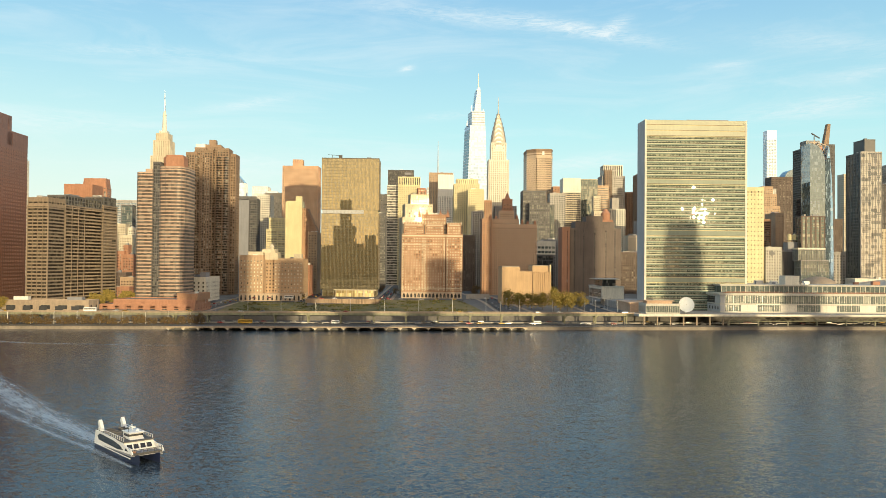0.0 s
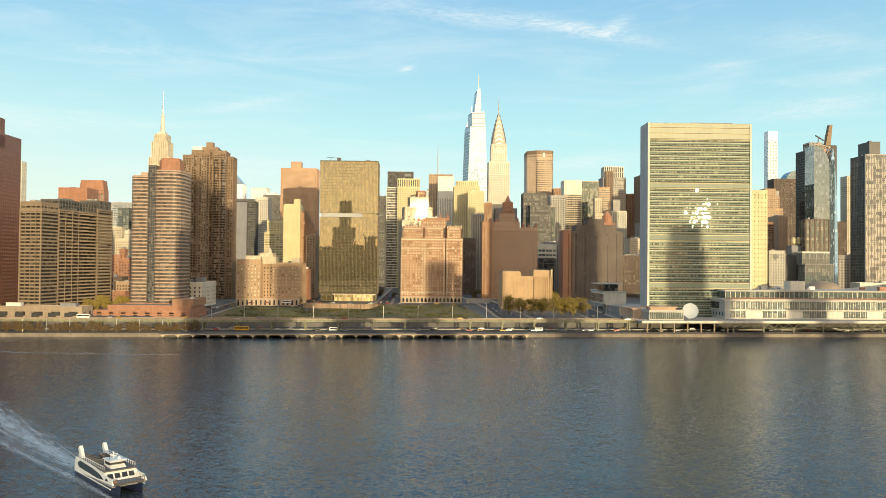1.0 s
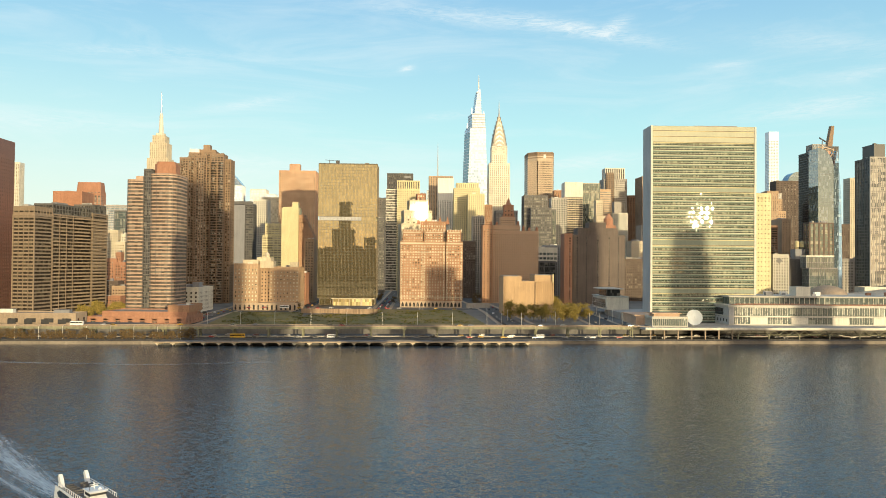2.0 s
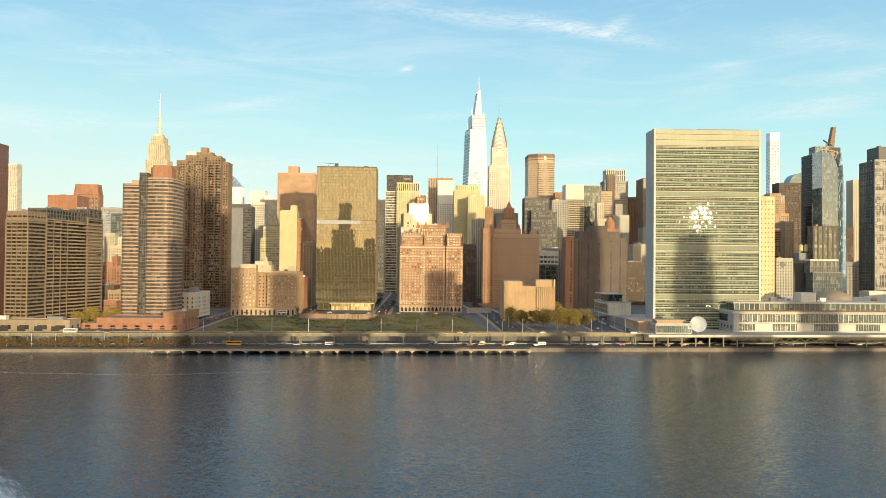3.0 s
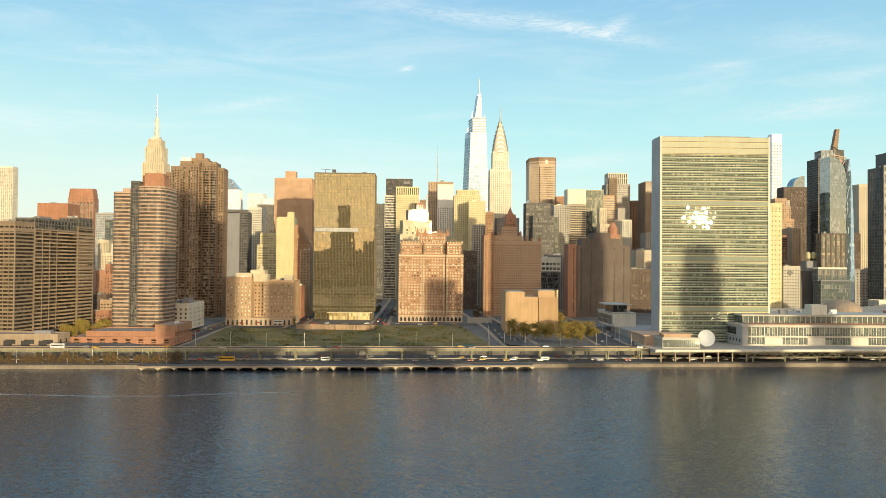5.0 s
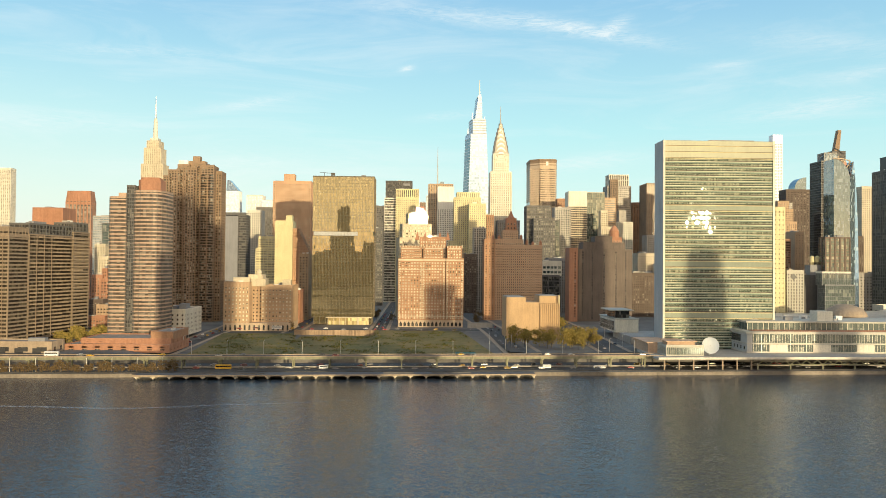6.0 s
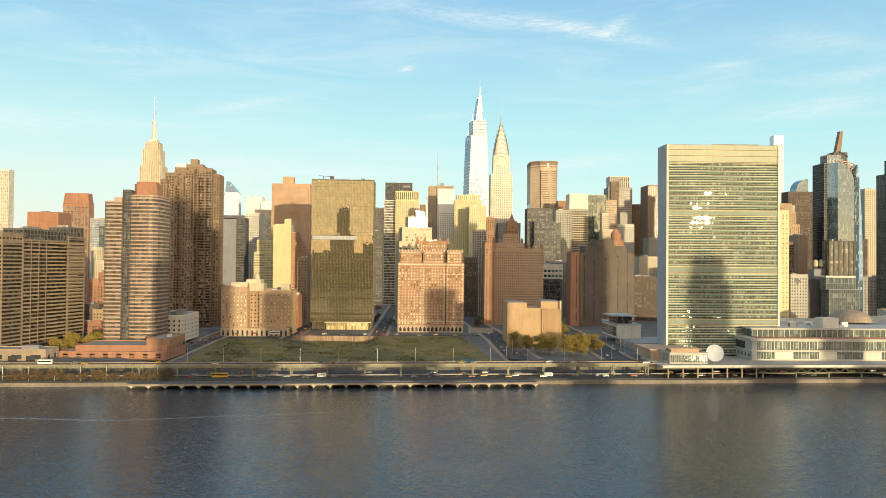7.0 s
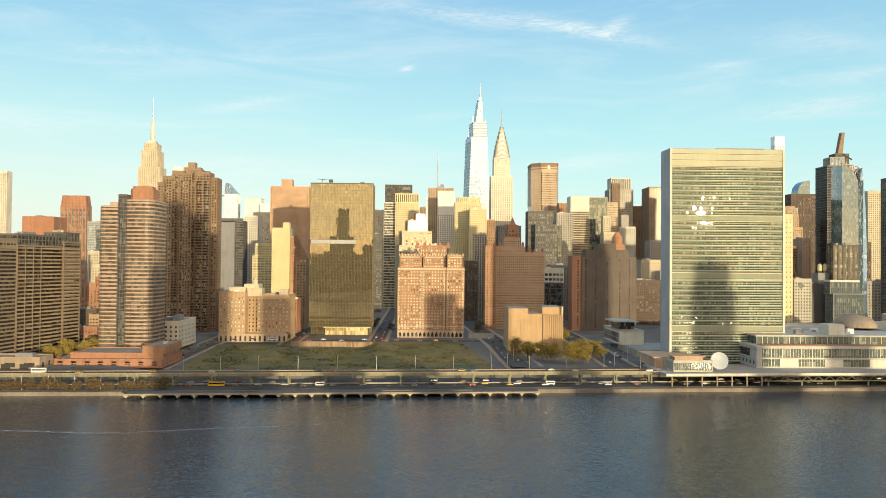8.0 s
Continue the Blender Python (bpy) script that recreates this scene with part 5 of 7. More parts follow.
bm = bmesh.new()
prism(bm, oct_ring, 0, 250)
part("glazing", bm, G_DARK, up)
bm = bmesh.new()
for k in range(60):
    z = 4 + k * 4.05
    if 168 < z < 176:
        continue
    prism(bm, grow(oct_ring, 0.5), z, z + 2.4)
prism(bm, grow(oct_ring, 0.7), 236, 239)
part("floor_banding", bm, TAN_PANEL, up, kind="stuff")
bm = bmesh.new()
for i in range(15):
    t = i / 14
    for a, b in ((oct_ring[0], oct_ring[1]), (oct_ring[1], oct_ring[2])):
        x, y = a[0] + (b[0] - a[0]) * t, a[1] + (b[1] - a[1]) * t
        box(bm, x - 0.45, x + 0.45, y - 0.9, y + 0.3, 0, 236)
part("fin_row", bm, TAN_PANEL, up, kind="stuff")
bm = bmesh.new()
prism(bm, grow(oct_ring, 0.8), 250, 252.5)
prism(bm, grow(oct_ring, 0.35), 239.1, 249.9)
part("crown", bm, BROWN, up, "dark brown crown band")
bm = bmesh.new()
box(bm, 5, 9, -0.9, -0.5, 241, 248)
part("sign", bm, WHITE, up, "plain white roof sign shape")

# slim tower with a spire, far
up = thing("spired_far_tower", "far glass tower with a slanted top and a white spire", "skyscraper", -62, 1556, GROUND)
block(up, 46, 40, 0, 245, 0, 0, STEEL, G_BLUE, bay=3, pier=0.4, floor=4.2, band=0.8, cap=False)
bm = bmesh.new()
prism(bm, [(-10, 0), (23, 0), (23, 40), (-10, 40)], 245, 282, [(14, 0), (23, 0), (23, 40), (14, 40)])
part("slanted_top", bm, G_BLUE, up)
spire(up, 6, 20, 245, 376, 2.6, 0.5, STEEL)

B = tower
# left of the curved tower
B("ribbed_white_tower", "pale ribbed high-rise with rounded piers", -1092, -1056, 1330, 24, 287, wall=STONE_PALE, glass=G_HAZED, bay=4.3, pier=2.1, floor=3.3, band=0.9, units=2, rim=4)
up = B("round_topped_brick_tower", "red-brown brick tower with a flared ribbed crown", -671, -631, 730, 20, 172, wall=BRICK_RED, glass=G_MID_HAZED, bay=5.6, pier=2.0, floor=3.1, band=0.8, cap=False)
bm = bmesh.new()
prism(bm, [(-20.4, -0.4), (20.4, -0.4), (20.4, 20.4), (-20.4, 20.4)], 154, 176, [(-18, 1.6), (18, 1.6), (18, 18.6), (-18, 18.6)])
for i in range(8):
    x = -19.6 + i * 5.6
    prism(bm, [(x - 0.8, -0.9), (x + 0.8, -0.9), (x + 0.8, 1.0), (x - 0.8, 1.0)], 154.5, 175.7, [(x * 0.9 - 0.7, 1.2), (x * 0.9 + 0.7, 1.2), (x * 0.9 + 0.7, 2.6), (x * 0.9 - 0.7, 2.6)])
part("crown", bm, BRICK_RED, up)
B("brown_plant_block", "plain brown brick roof block of a tower behind", -446, -420, 140, 26, 121.5, wall=TERRA, bay=40, pier=25.5, floor=60, band=30, units=1)
B("teal_glass_tower", "slim dark teal glass tower with a crane on top", -497, -483, 430, 12, 122, wall=SLATE, glass=G_TEAL, bay=2.4, pier=0.3, floor=3.3, band=0.7, units=2)
B("blue_banded_block", "low blue-grey banded office block", -560, -520, 560, 30, 138, wall=CONCRETE, glass=G_BLUE, bay=3, pier=0.5, floor=3.4, band=1.3, lead="band")
for x0, x1, y, d, top, m in ((-486, -474, 380, 14, 95, STONE), (-476, -462, 390, 14, 91, STONE_PALE), (-470, -455, 350, 14, 80, STONE), (-457, -446, 300, 16, 60, BRICK_RED), (-448, -443, 304, 10, 67, BRICK_RED), (-446, -434, 296, 16, 56, BRICK_RED), (-440, -424, 244, 18, 36, BRICK_DARK), (-428, -410, 240, 16, 31, BRICK), (-430, -405, 200, 14, 22, BRICK_RED), (-520, -490, 470, 20, 70, BRICK), (-500, -470, 520, 20, 86, STONE)):
    B("brick_walkup", "small old brick block seen between the towers", x0, x1, y, d, top, group="old blocks between towers", wall=m, bay=2.8, pier=1.5, floor=3.1, band=1.6, units=2)

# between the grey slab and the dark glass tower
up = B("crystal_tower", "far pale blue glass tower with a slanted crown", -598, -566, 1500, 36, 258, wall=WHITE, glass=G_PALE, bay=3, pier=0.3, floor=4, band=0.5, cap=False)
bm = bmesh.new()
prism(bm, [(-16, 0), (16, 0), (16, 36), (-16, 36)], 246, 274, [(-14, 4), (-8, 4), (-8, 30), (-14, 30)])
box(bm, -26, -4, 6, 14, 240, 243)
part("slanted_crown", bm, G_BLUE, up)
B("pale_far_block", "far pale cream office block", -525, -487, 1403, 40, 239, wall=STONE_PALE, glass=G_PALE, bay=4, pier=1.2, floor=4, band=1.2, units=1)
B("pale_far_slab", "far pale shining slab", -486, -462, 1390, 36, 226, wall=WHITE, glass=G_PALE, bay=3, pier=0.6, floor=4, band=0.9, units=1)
B("cream_far_tower", "far cream tower seen beside dark glass", -262, -246, 700, 24, 190, wall=STONE, glass=G_WARM, bay=3, pier=1.5, floor=3.4, band=1.6, units=1)
B("striped_side_tower", "grey striped tower behind the slab", -346, -326, 560, 22, 148, wall=STONE_PALE, glass=G_MID_HAZED, bay=3, pier=1.3, floor=3.2, band=1.3, units=1)
B("cornice_block", "cream block with deep brown cornice bands", -350, -310, 640, 25, 157, wall=STONE, glass=G_WARM, bay=3.2, pier=1.4, floor=3.4, band=1.4, units=2, rim=2)
# the yellow sunlight on this block is put into its wall colour
up = B("balcony_block", "stepped apartment block with long balconies, coloured yellow for sunlight", -306, -282, 420, 24, 93, wall=YELLOW, glass=G_HAZED, bay=5, pier=0.8, floor=3.1, band=1.3, lead="band", cap=False)
block(up, 20, 18, 81, 95, 1, 3, YELLOW, G_HAZED, bay=4, pier=1, floor=3.1, band=1.3, units=2)
up = thing("blank_tan_slab", "smooth tan slab with stepped balconies on its side", "apartment building", -257, 330, GROUND)
bm = bmesh.new()
box(bm, -10, 9.7, 0, 26, 0, 110)
for k in range(28):
    box(bm, -10.06, 9.76, -0.08, 26.05, 3.9 * k + 3.7, 3.9 * k + 3.85)
part("wall", bm, YELLOW, up)
bm = bmesh.new()
for k in range(33):
    reach = 5.0 + 13.0 * min(1.0, (33 - k) / 9)
    box(bm, 9.6, 9.8 + reach, 3, 24, 3.1 * k + 2, 3.1 * k + 3.1)
    box(bm, 9.6, 9.2 + reach, 4.2, 24, 3.1 * k + 0.2, 3.1 * k + 2)
    for j in range(int(reach / 4.4)):
        box(bm, 12.6 + j * 4.4, 13.1 + j * 4.4, 3.1, 4.3, 3.1 * k + 0.2, 3.1 * k + 2)
part("balcony_row", bm, BRICK_ORANGE_LIT, up, kind="stuff")
bm = bmesh.new()
box(bm, -9, 9, 2, 24, 110, 111)
box(bm, 1.5, 8.5, 4, 14, 110, 117)
part("penthouse", bm, YELLOW, up)
# lightened brick offsets the glass tower's shadow on this front
up = B("red_brick_tower", "tall orange brick tower with pale window rows", -293.3, -245.3, 465, 30, 180, wall=BRICK_ORANGE_LIT, glass=G_HAZED, bay=2.9, pier=1.35, floor=2.95, band=1.3, units=0, rim=1.2)
block(up, 13, 13, 168, 178, -5, 8, BRICK_ORANGE_LIT, G_DARK, bay=13, pier=12, floor=10, band=4.9, units=0)
B("brick_sidestreet_block", "orange brick block on the side street", -238, -228, 320, 40, 85, wall=BRICK, bay=3, pier=1.6, floor=3, band=1.6)
B("brick_sidestreet_house", "small orange brick house on the side street", -240, -230, 270, 30, 46, wall=BRICK_RED, bay=3, pier=1.6, floor=3, band=1.6)
# the shade in this gap is put into the grey wall
B("dark_gap_block", "grey block in the gap between towers, wall darkened for shade", -240, -226, 600, 24, 140, wall=GREY, glass=G_MID_HAZED, bay=3, pier=1.2, floor=3.4, band=1.4)

# behind the avenue: between dark glass and the stepped brick house
B("cream_back_tower", "far cream tower behind dark slabs", -186, -164, 900, 26, 180, wall=STONE, glass=G_WARM, bay=3, pier=1.6, floor=3.4, band=1.5)
# slate wall stands in for the street canyon's shade
B("dark_gap_tower", "tower in the street gap, wall darkened for shade", -176, -160, 640, 24, 128, wall=SLATE, glass=G_MID_HAZED, bay=3, pier=1, floor=3.4, band=1.3)
B("white_striped_slab", "dark slab with bright white floor stripes", -162.4, -141, 760, 26, 184, wall=STONE_PALE, glass=G_MID_HAZED, bay=25, pier=0.3, floor=4.4, band=1.1, lead="band", units=0)
up = B("black_topped_tower", "dark-capped office tower with a plain sign panel", -166, -118, 893, 34, 226, wall=BLACK, glass=G_DARK, bay=3, pier=0.8, floor=3.9, band=1.0, units=2)
bm = bmesh.new()
box(bm, 8, 20, -0.6, -0.35, 206, 210)
part("sign", bm, GREY, up, "plain grey sign bar")
up = B("cream_ribbed_tower", "bright cream tower with dark vertical windows at the top", -143.3, -105.6, 750, 28, 184, wall=YELLOW, glass=G_HAZED, bay=3.2, pier=1.7, floor=3.4, band=1.5, cap=False)
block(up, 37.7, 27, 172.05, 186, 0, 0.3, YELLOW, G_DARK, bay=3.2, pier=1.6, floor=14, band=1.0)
# brown wall carries this tower's shade
B("narrow_shade_tower", "narrow brown tower beside the cream one, darkened for shade", -104, -95, 700, 20, 172, wall=BROWN, glass=G_MID_HAZED, bay=3, pier=1.2, floor=3.4, band=1.3)
B("brown_ribbed_tower", "brown-topped tower with ribbed crown", -88.5, -45.1, 850, 32, 217, wall=BRICK, glass=G_MID_HAZED, bay=3.0, pier=1.5, floor=3.6, band=0.9, units=3)
up = B("white_tower", "plain white tower with window rows low down", -74.2, -47.5, 760, 26, 168, wall=WHITE, glass=G_MID_HAZED, bay=3, pier=1.5, floor=3.4, band=1.5, cap=False)
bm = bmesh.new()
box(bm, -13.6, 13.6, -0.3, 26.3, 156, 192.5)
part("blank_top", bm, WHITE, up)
up = B("yellow_stepped_tower", "yellow stone stepped tower with close vertical ribs", -51.7, -11.7, 640, 30, 176, wall=YELLOW, glass=G_HAZED, bay=3.1, pier=1.6, floor=3.3, band=1.2, units=0)
block(up, 34, 26, 164, 172, 1, 2, YELLOW, G_HAZED, bay=3.1, pier=1.7, floor=8, band=0.8, units=1)
block(up, 12, 26, 0, 98, -22, -3, YELLOW, G_HAZED, bay=3.1, pier=1.6, floor=3.3, band=1.3, units=1)
block(up, 24, 24, 0, 152, 12, -40, YELLOW, G_HAZED, bay=3.1, pier=1.5, floor=3.3, band=1.3, units=1)
# the next two have their shade in the wall colour
B("brown_shade_block", "brown brick block behind the arcade house, darkened for shade", -54, -30, 470, 30, 88, wall=BRICK_DARK, glass=G_HOME, bay=3, pier=1.5, floor=3, band=1.5)
B("grey_shade_tower", "grey tower with slim white ribs, toned down for half shade", -30, -14, 520, 24, 125, wall=CONCRETE, glass=G_DARK, bay=3.2, pier=1.2, floor=3.2, band=0.9)
B("red_gap_tower", "orange sliver of a tower beside the arched crown", -8, 8, 640, 20, 150, wall=BRICK_PINK, bay=3, pier=1.5, floor=3.2, band=1.4)

# behind the brick pair and the dark slab
# shade over this block is given as a greyer wall
B("dark_terrace_block", "grey-brown office block, wall greyed for shade", 16, 50, 660, 26, 143, wall=GREY, glass=G_MID_HAZED, bay=3, pier=1.4, floor=3.6, band=1.4, units=3)
B("black_crown_block", "office block with a black top and pale window bands", 47.7, 82, 560, 28, 159, wall=SLATE, glass=G_MID_HAZED, bay=3.2, pier=0.8, floor=3.6, band=1.2, units=1)
B("window_band_block", "dark block with bright lower window rows", 56, 86, 548, 10, 141, wall=SLATE, glass=G_MID_HAZED, bay=3.2, pier=1.2, floor=3.5, band=1.3, cap=False)
B("teal_sliver", "dark teal sliver of a tower", 88, 98, 580, 20, 140, wall=SLATE, glass=G_TEAL, bay=2.5, pier=0.4, floor=3.4, band=0.9)
B("grey_white_tower", "grey-white tower with small windows", 98, 122, 620, 24, 161, wall=CONCRETE, glass=G_TEAL, bay=2.6, pier=1.3, floor=3.3, band=1.4, units=2)
B("orange_far_tower", "orange-brown brick tower behind the glass block", 132.6, 149.5, 800, 20, 189, wall=BRICK_PINK, bay=3, pier=1.6, floor=3.3, band=1.4)
up = B("white_glass_block", "white-topped glass block reflecting its neighbours", 123.8, 152.1, 650, 30, 166, wall=STONE, glass=G_DARK, bay=2.8, pier=0.25, floor=3.5, band=1.1, cap=False)
bm = bmesh.new()
box(bm, -14.3, 14.3, -0.3, 30.3, 154, 177)
part("blank_top", bm, STONE_PALE, up, "blank cream top storeys")
B("teal_glass_block", "teal and bronze mirror glass block", 152.8, 180, 652, 30, 187, wall=BRONZE, glass=G_TEAL, bay=2.8, pier=0.25, floor=3.5, band=0.35, units=1)
B("brown_band_block", "brown banded office block", 196, 228, 780, 30, 190, wall=BRICK, glass=G_MID_HAZED, bay=30, pier=0.5, floor=3.9, band=1.9, lead="band", units=1)
up = B("grey_stepped_tower", "tall grey stepped tower with a ribbed crown", 279, 327.2, 1056, 40, 238, wall=CONCRETE, glass=G_MID_HAZED, bay=4, pier=1.4, floor=3.9, band=1.4, units=0)
block(up, 40, 32, 226, 249, 0, 3, STONE_PALE, G_DARK, bay=4, pier=1.7, floor=12, band=0.8, units=0)
block(up, 15, 12, 0, 238, -12, -6, BROWN, G_DARK, bay=4, pier=1.4, floor=3.9, band=1.4, units=0)
B("rose_far_tower", "rose-brown tower behind the grey one", 336, 356, 1080, 24, 206, wall=BRICK_PINK, bay=3.4, pier=1.6, floor=3.8, band=1.4)
B("pale_grey_tower", "pale blue-grey stepped tower", 234.8, 263, 800, 26, 150, wall=STONE_PALE, glass=G_TEAL, bay=3, pier=1.2, floor=3.6, band=1.4)
B("pale_grey_stub", "pale blue-grey blank tower top", 240, 252, 803, 16, 170, wall=CONCRETE, glass=G_TEAL, bay=14, pier=11, floor=20, band=9)
up = B("stone_setback_block", "sunlit stone setback block", 163.5, 181, 600, 24, 132, wall=STONE, glass=G_HOME, bay=3, pier=1.6, floor=3.2, band=1.5, units=1)
block(up, 10, 14, 120, 144, -3.7, 4, STONE, G_HOME, bay=3, pier=1.7, floor=3.2, band=1.5, units=0)
up = B("terracotta_top_block", "terracotta brick building with a pointed round crown", 147, 163.2, 480, 18, 112, wall=TERRA, glass=G_MID_HAZED, bay=3.6, pier=2.4, floor=3.4, band=2.0, units=0)
bm = bmesh.new()
prism(bm, circle(6.6, 12, 0, 8), 100, 109)
prism(bm, circle(6.9, 12, 0, 8), 109, 110)
prism(bm, circle(6.2, 12, 0, 8), 110, 116.5, circle(2.0, 12, 0, 8))
part("crown", bm, TERRA, up, "pointed terracotta crown")
B("pale_stepped_block", "pale cream stepped block lit at the top", 196, 222, 520, 26, 92, wall=STONE, glass=G_DARK, bay=3, pier=1.8, floor=3.2, band=1.7, units=3)
B("pale_stepped_lower", "lower cream step of the block", 216, 236, 500, 22, 77, wall=STONE, glass=G_DARK, bay=3, pier=1.8, floor=3.2, band=1.7, units=2)
B("dark_red_gothic_block", "dark red brick block with steep roofline", 160, 196, 420, 28, 66, wall=BRICK_DARK, glass=G_HOME, bay=2.8, pier=1.5, floor=3.1, band=1.5, units=3)
B("dark_side_tower", "dark brown tower beside the slab's end wall", 344, 376, 1000, 52, 238, wall=BROWN, glass=G_MID_HAZED, bay=3.4, pier=1.8, floor=3.8, band=1.4, units=2)
B("grey_side_block", "grey block low beside the slab", 260, 296, 700, 30, 124, wall=CONCRETE, glass=G_MID_HAZED, bay=3, pier=1.5, floor=3.4, band=1.5, units=2)
# grey wall colour in place of shade
B("grey_office_block", "grey stepped office block, wall darkened for shade", 66, 104, 480, 26, 84, wall=GREY, glass=G_DARK, bay=3, pier=1.4, floor=3.4, band=1.4, units=3)
B("dark_modern_block", "low dark framed modern block", 44, 72, 430, 26, 62, wall=SLATE, glass=G_DARK, bay=7, pier=0.8, floor=7, band=1.2, units=1)
B("pale_terrace_block", "pale low block with a glazed roof", 38, 76, 440, 24, 80, base=62, wall=STONE_PALE, glass=G_TEAL, bay=5, pier=1, floor=6, band=3, units=1)

# right of the headquarters
B("brown_flat_block", "brown brick slab with small windows", 485, 530, 700, 25, 200, wall=BRICK_DARK, glass=G_HOME, bay=2.4, pier=1.3, floor=3.2, band=1.5, units=2)
up = B("brown_stepped_block", "tan brick ziggurat block", 390, 436, 560, 26, 140, wall=BRICK, glass=G_HOME, bay=2.8, pier=1.4, floor=3.1, band=1.5, units=1)
block(up, 32, 22, 128, 146, 3, 3, BRICK, G_HOME, bay=2.8, pier=1.4, floor=3.1, band=1.5, units=1)
block(up, 16, 16, 146, 158, 6, 5, BRICK, G_HOME, bay=2.8, pier=1.4, floor=3.1, band=1.5, units=1)
# concrete grey stands for a paler wall in shade
B("grey_ribbed_block", "grey-white ribbed block, greyed for shade", 420, 448, 600, 20, 170, wall=CONCRETE, glass=G_MID_HAZED, bay=2.6, pier=1.2, floor=3.2, band=0.7)
up = B("tan_slab", "plain tan slab with a lit side", 351, 361.5, 384, 31, 118, wall=BRICK, glass=G_HOME, bay=3.2, pier=2.5, floor=3.2, band=2.3)
up = B("orange_banded_block", "orange banded apartment block", 300, 334, 360, 26, 108, wall=BRICK_PINK, glass=G_HOME, bay=40, pier=0.5, floor=2.9, band=1.5, lead="band", units=2)
B("dark_office_tower", "dark brown-black glass office tower with pale floor lines", 472, 503, 560, 34, 228, wall=BLACK, glass=G_BLACK, bay=1.6, pier=0.2, floor=3.6, band=0.9, lead="band", units=2)
B("dark_office_wing", "lower dark wing of the office tower", 464, 486, 545, 20, 152, wall=BLACK, glass=G_BLACK, bay=1.6, pier=0.2, floor=3.6, band=0.7, units=1)
B("grey_louvred_box", "grey louvred roof box", 484, 504, 575, 20, 242, base=228, wall=CONCRETE, glass=G_BLUE, bay=2, pier=0.4, floor=14, band=0.4)

up = thing("curved_glass_tower", "pale blue curved glass tower with an open steel crown", "tower", 367.2, 300, GROUND)


def sail(name, pts, y0, y1, material):
    bm = bmesh.new()
    a = [bm.verts.new((x, y0, z)) for x, z in pts]
    b = [bm.verts.new((x, y1, z)) for x, z in pts]
    bm.faces.new(a)
    bm.faces.new(b[::-1])
    for i in range(len(pts)):
        j = (i + 1) % len(pts)
        bm.faces.new((a[i], b[i], b[j], a[j]))
    bmesh.ops.recalc_face_normals(bm, faces=bm.faces[:])
    return part(name, bm, material, up)


left_edge = [(-12.8 + 18.2 * math.sin(t / 10 * 1.5), 183.8 - 23.4 * (1 - math.cos(t / 10 * 1.5))) for t in range(11)]
sail("glass_sail", [(-12.8, 0)] + left_edge + [(5.6, 0)], -1, 22, G_BLUE_DIM)
bm = bmesh.new()
side = [(5.8, 0), (20.6, 0), (20.0, 60), (18.9, 105), (17.2, 140), (14.2, 168), (12.0, 182), (5.9, 160)]
a = [bm.verts.new((x, -0.6 + (x - 5.8) * 0.6, z)) for x, z in side]
b = [bm.verts.new((x, 22, z)) for x, z in side]
bm.faces.new(a)
bm.faces.new(b[::-1])
for i in range(len(side)):
    j = (i + 1) % len(side)
    bm.faces.new((a[i], b[i], b[j], a[j]))
bmesh.ops.recalc_face_normals(bm, faces=bm.faces[:])
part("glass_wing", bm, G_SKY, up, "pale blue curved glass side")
bm = bmesh.new()
for i in range(44):
    box(bm, -12.85, 5.6, -1.12, -0.9, 3.6 * i + 2, 3.6 * i + 2.12)
part("floor_lines", bm, SLATE, up, kind="stuff")
bm = bmesh.new()
for a, b in (((-8, 9, 176), (-8, 9, 186.5)), ((-3, 9, 172), (-3, 9, 189)), ((3.6, 9, 160), (3.6, 9, 185.6)), ((10, 9, 160), (10, 9, 184.7)), ((-8, 9, 186.5), (3.6, 9, 185.6)), ((3.6, 9, 185.6), (11.8, 9, 183)), ((-3, 9, 178.4), (10, 9, 171)), ((3.6, 9, 171), (11, 9, 182)), ((-8, 9, 182), (3.6, 9, 175)), ((-3, 18, 188), (11, 18, 183)), ((3.6, 9, 185.6), (3.6, 18, 185.6)), ((10, 9, 171), (10, 18, 184.7))):
    bar(bm, a, b, 0.65, 5)
part("crown_frame", bm, TAN_PANEL, up, "open tan steel crown")
bm = bmesh.new()
box(bm, -4.5, 8, 11, 18, 150, 182)
part("crown_core", bm, COPPER, up, "dark core inside the crown")
bm = bmesh.new()
bar(bm, (-3, 9, 189), (-3, 9, 193.7), 0.6)
bar(bm, (-6.5, 9, 197.3), (3.6, 9, 191.4), 0.8)
part("crane", bm, IRON, up, "small dark roof crane")
up = B("blade_tower", "far tan tower with a tall leaning blade of stepped panels", 975, 1010, 1500, 34, 380, wall=SLATE, glass=G_DARK, bay=4, pier=2, floor=4, band=1.6)
for i in range(9):
    bm = bmesh.new()
    box(bm, -11.5 + i * 1.2, 1.5 + i * 0.6, 0, 14, 368 + i * 6.2, 374.1 + i * 6.2)
    part("blade_panel", bm, BROWN, up, "sunlit tan blade panel")
up = B("slender_white_tower", "very slender white grid tower far off", 1304, 1343, 2600, 36, 590, wall=COOL_WHITE, glass=G_BLUE, bay=6, pier=2.0, floor=6, band=2.0, cap=False)
bm = bmesh.new()
box(bm, -19.8, 19.8, -0.8, 37, 555, 592)
part("blank_top", bm, COOL_WHITE, up)
up = B("arched_far_glass", "far glass tower with a curved top", 781, 809, 1300, 34, 250, wall=STEEL, glass=G_BLUE_DIM, bay=4, pier=0.5, floor=4, band=0.6, cap=False)
bm = bmesh.new()
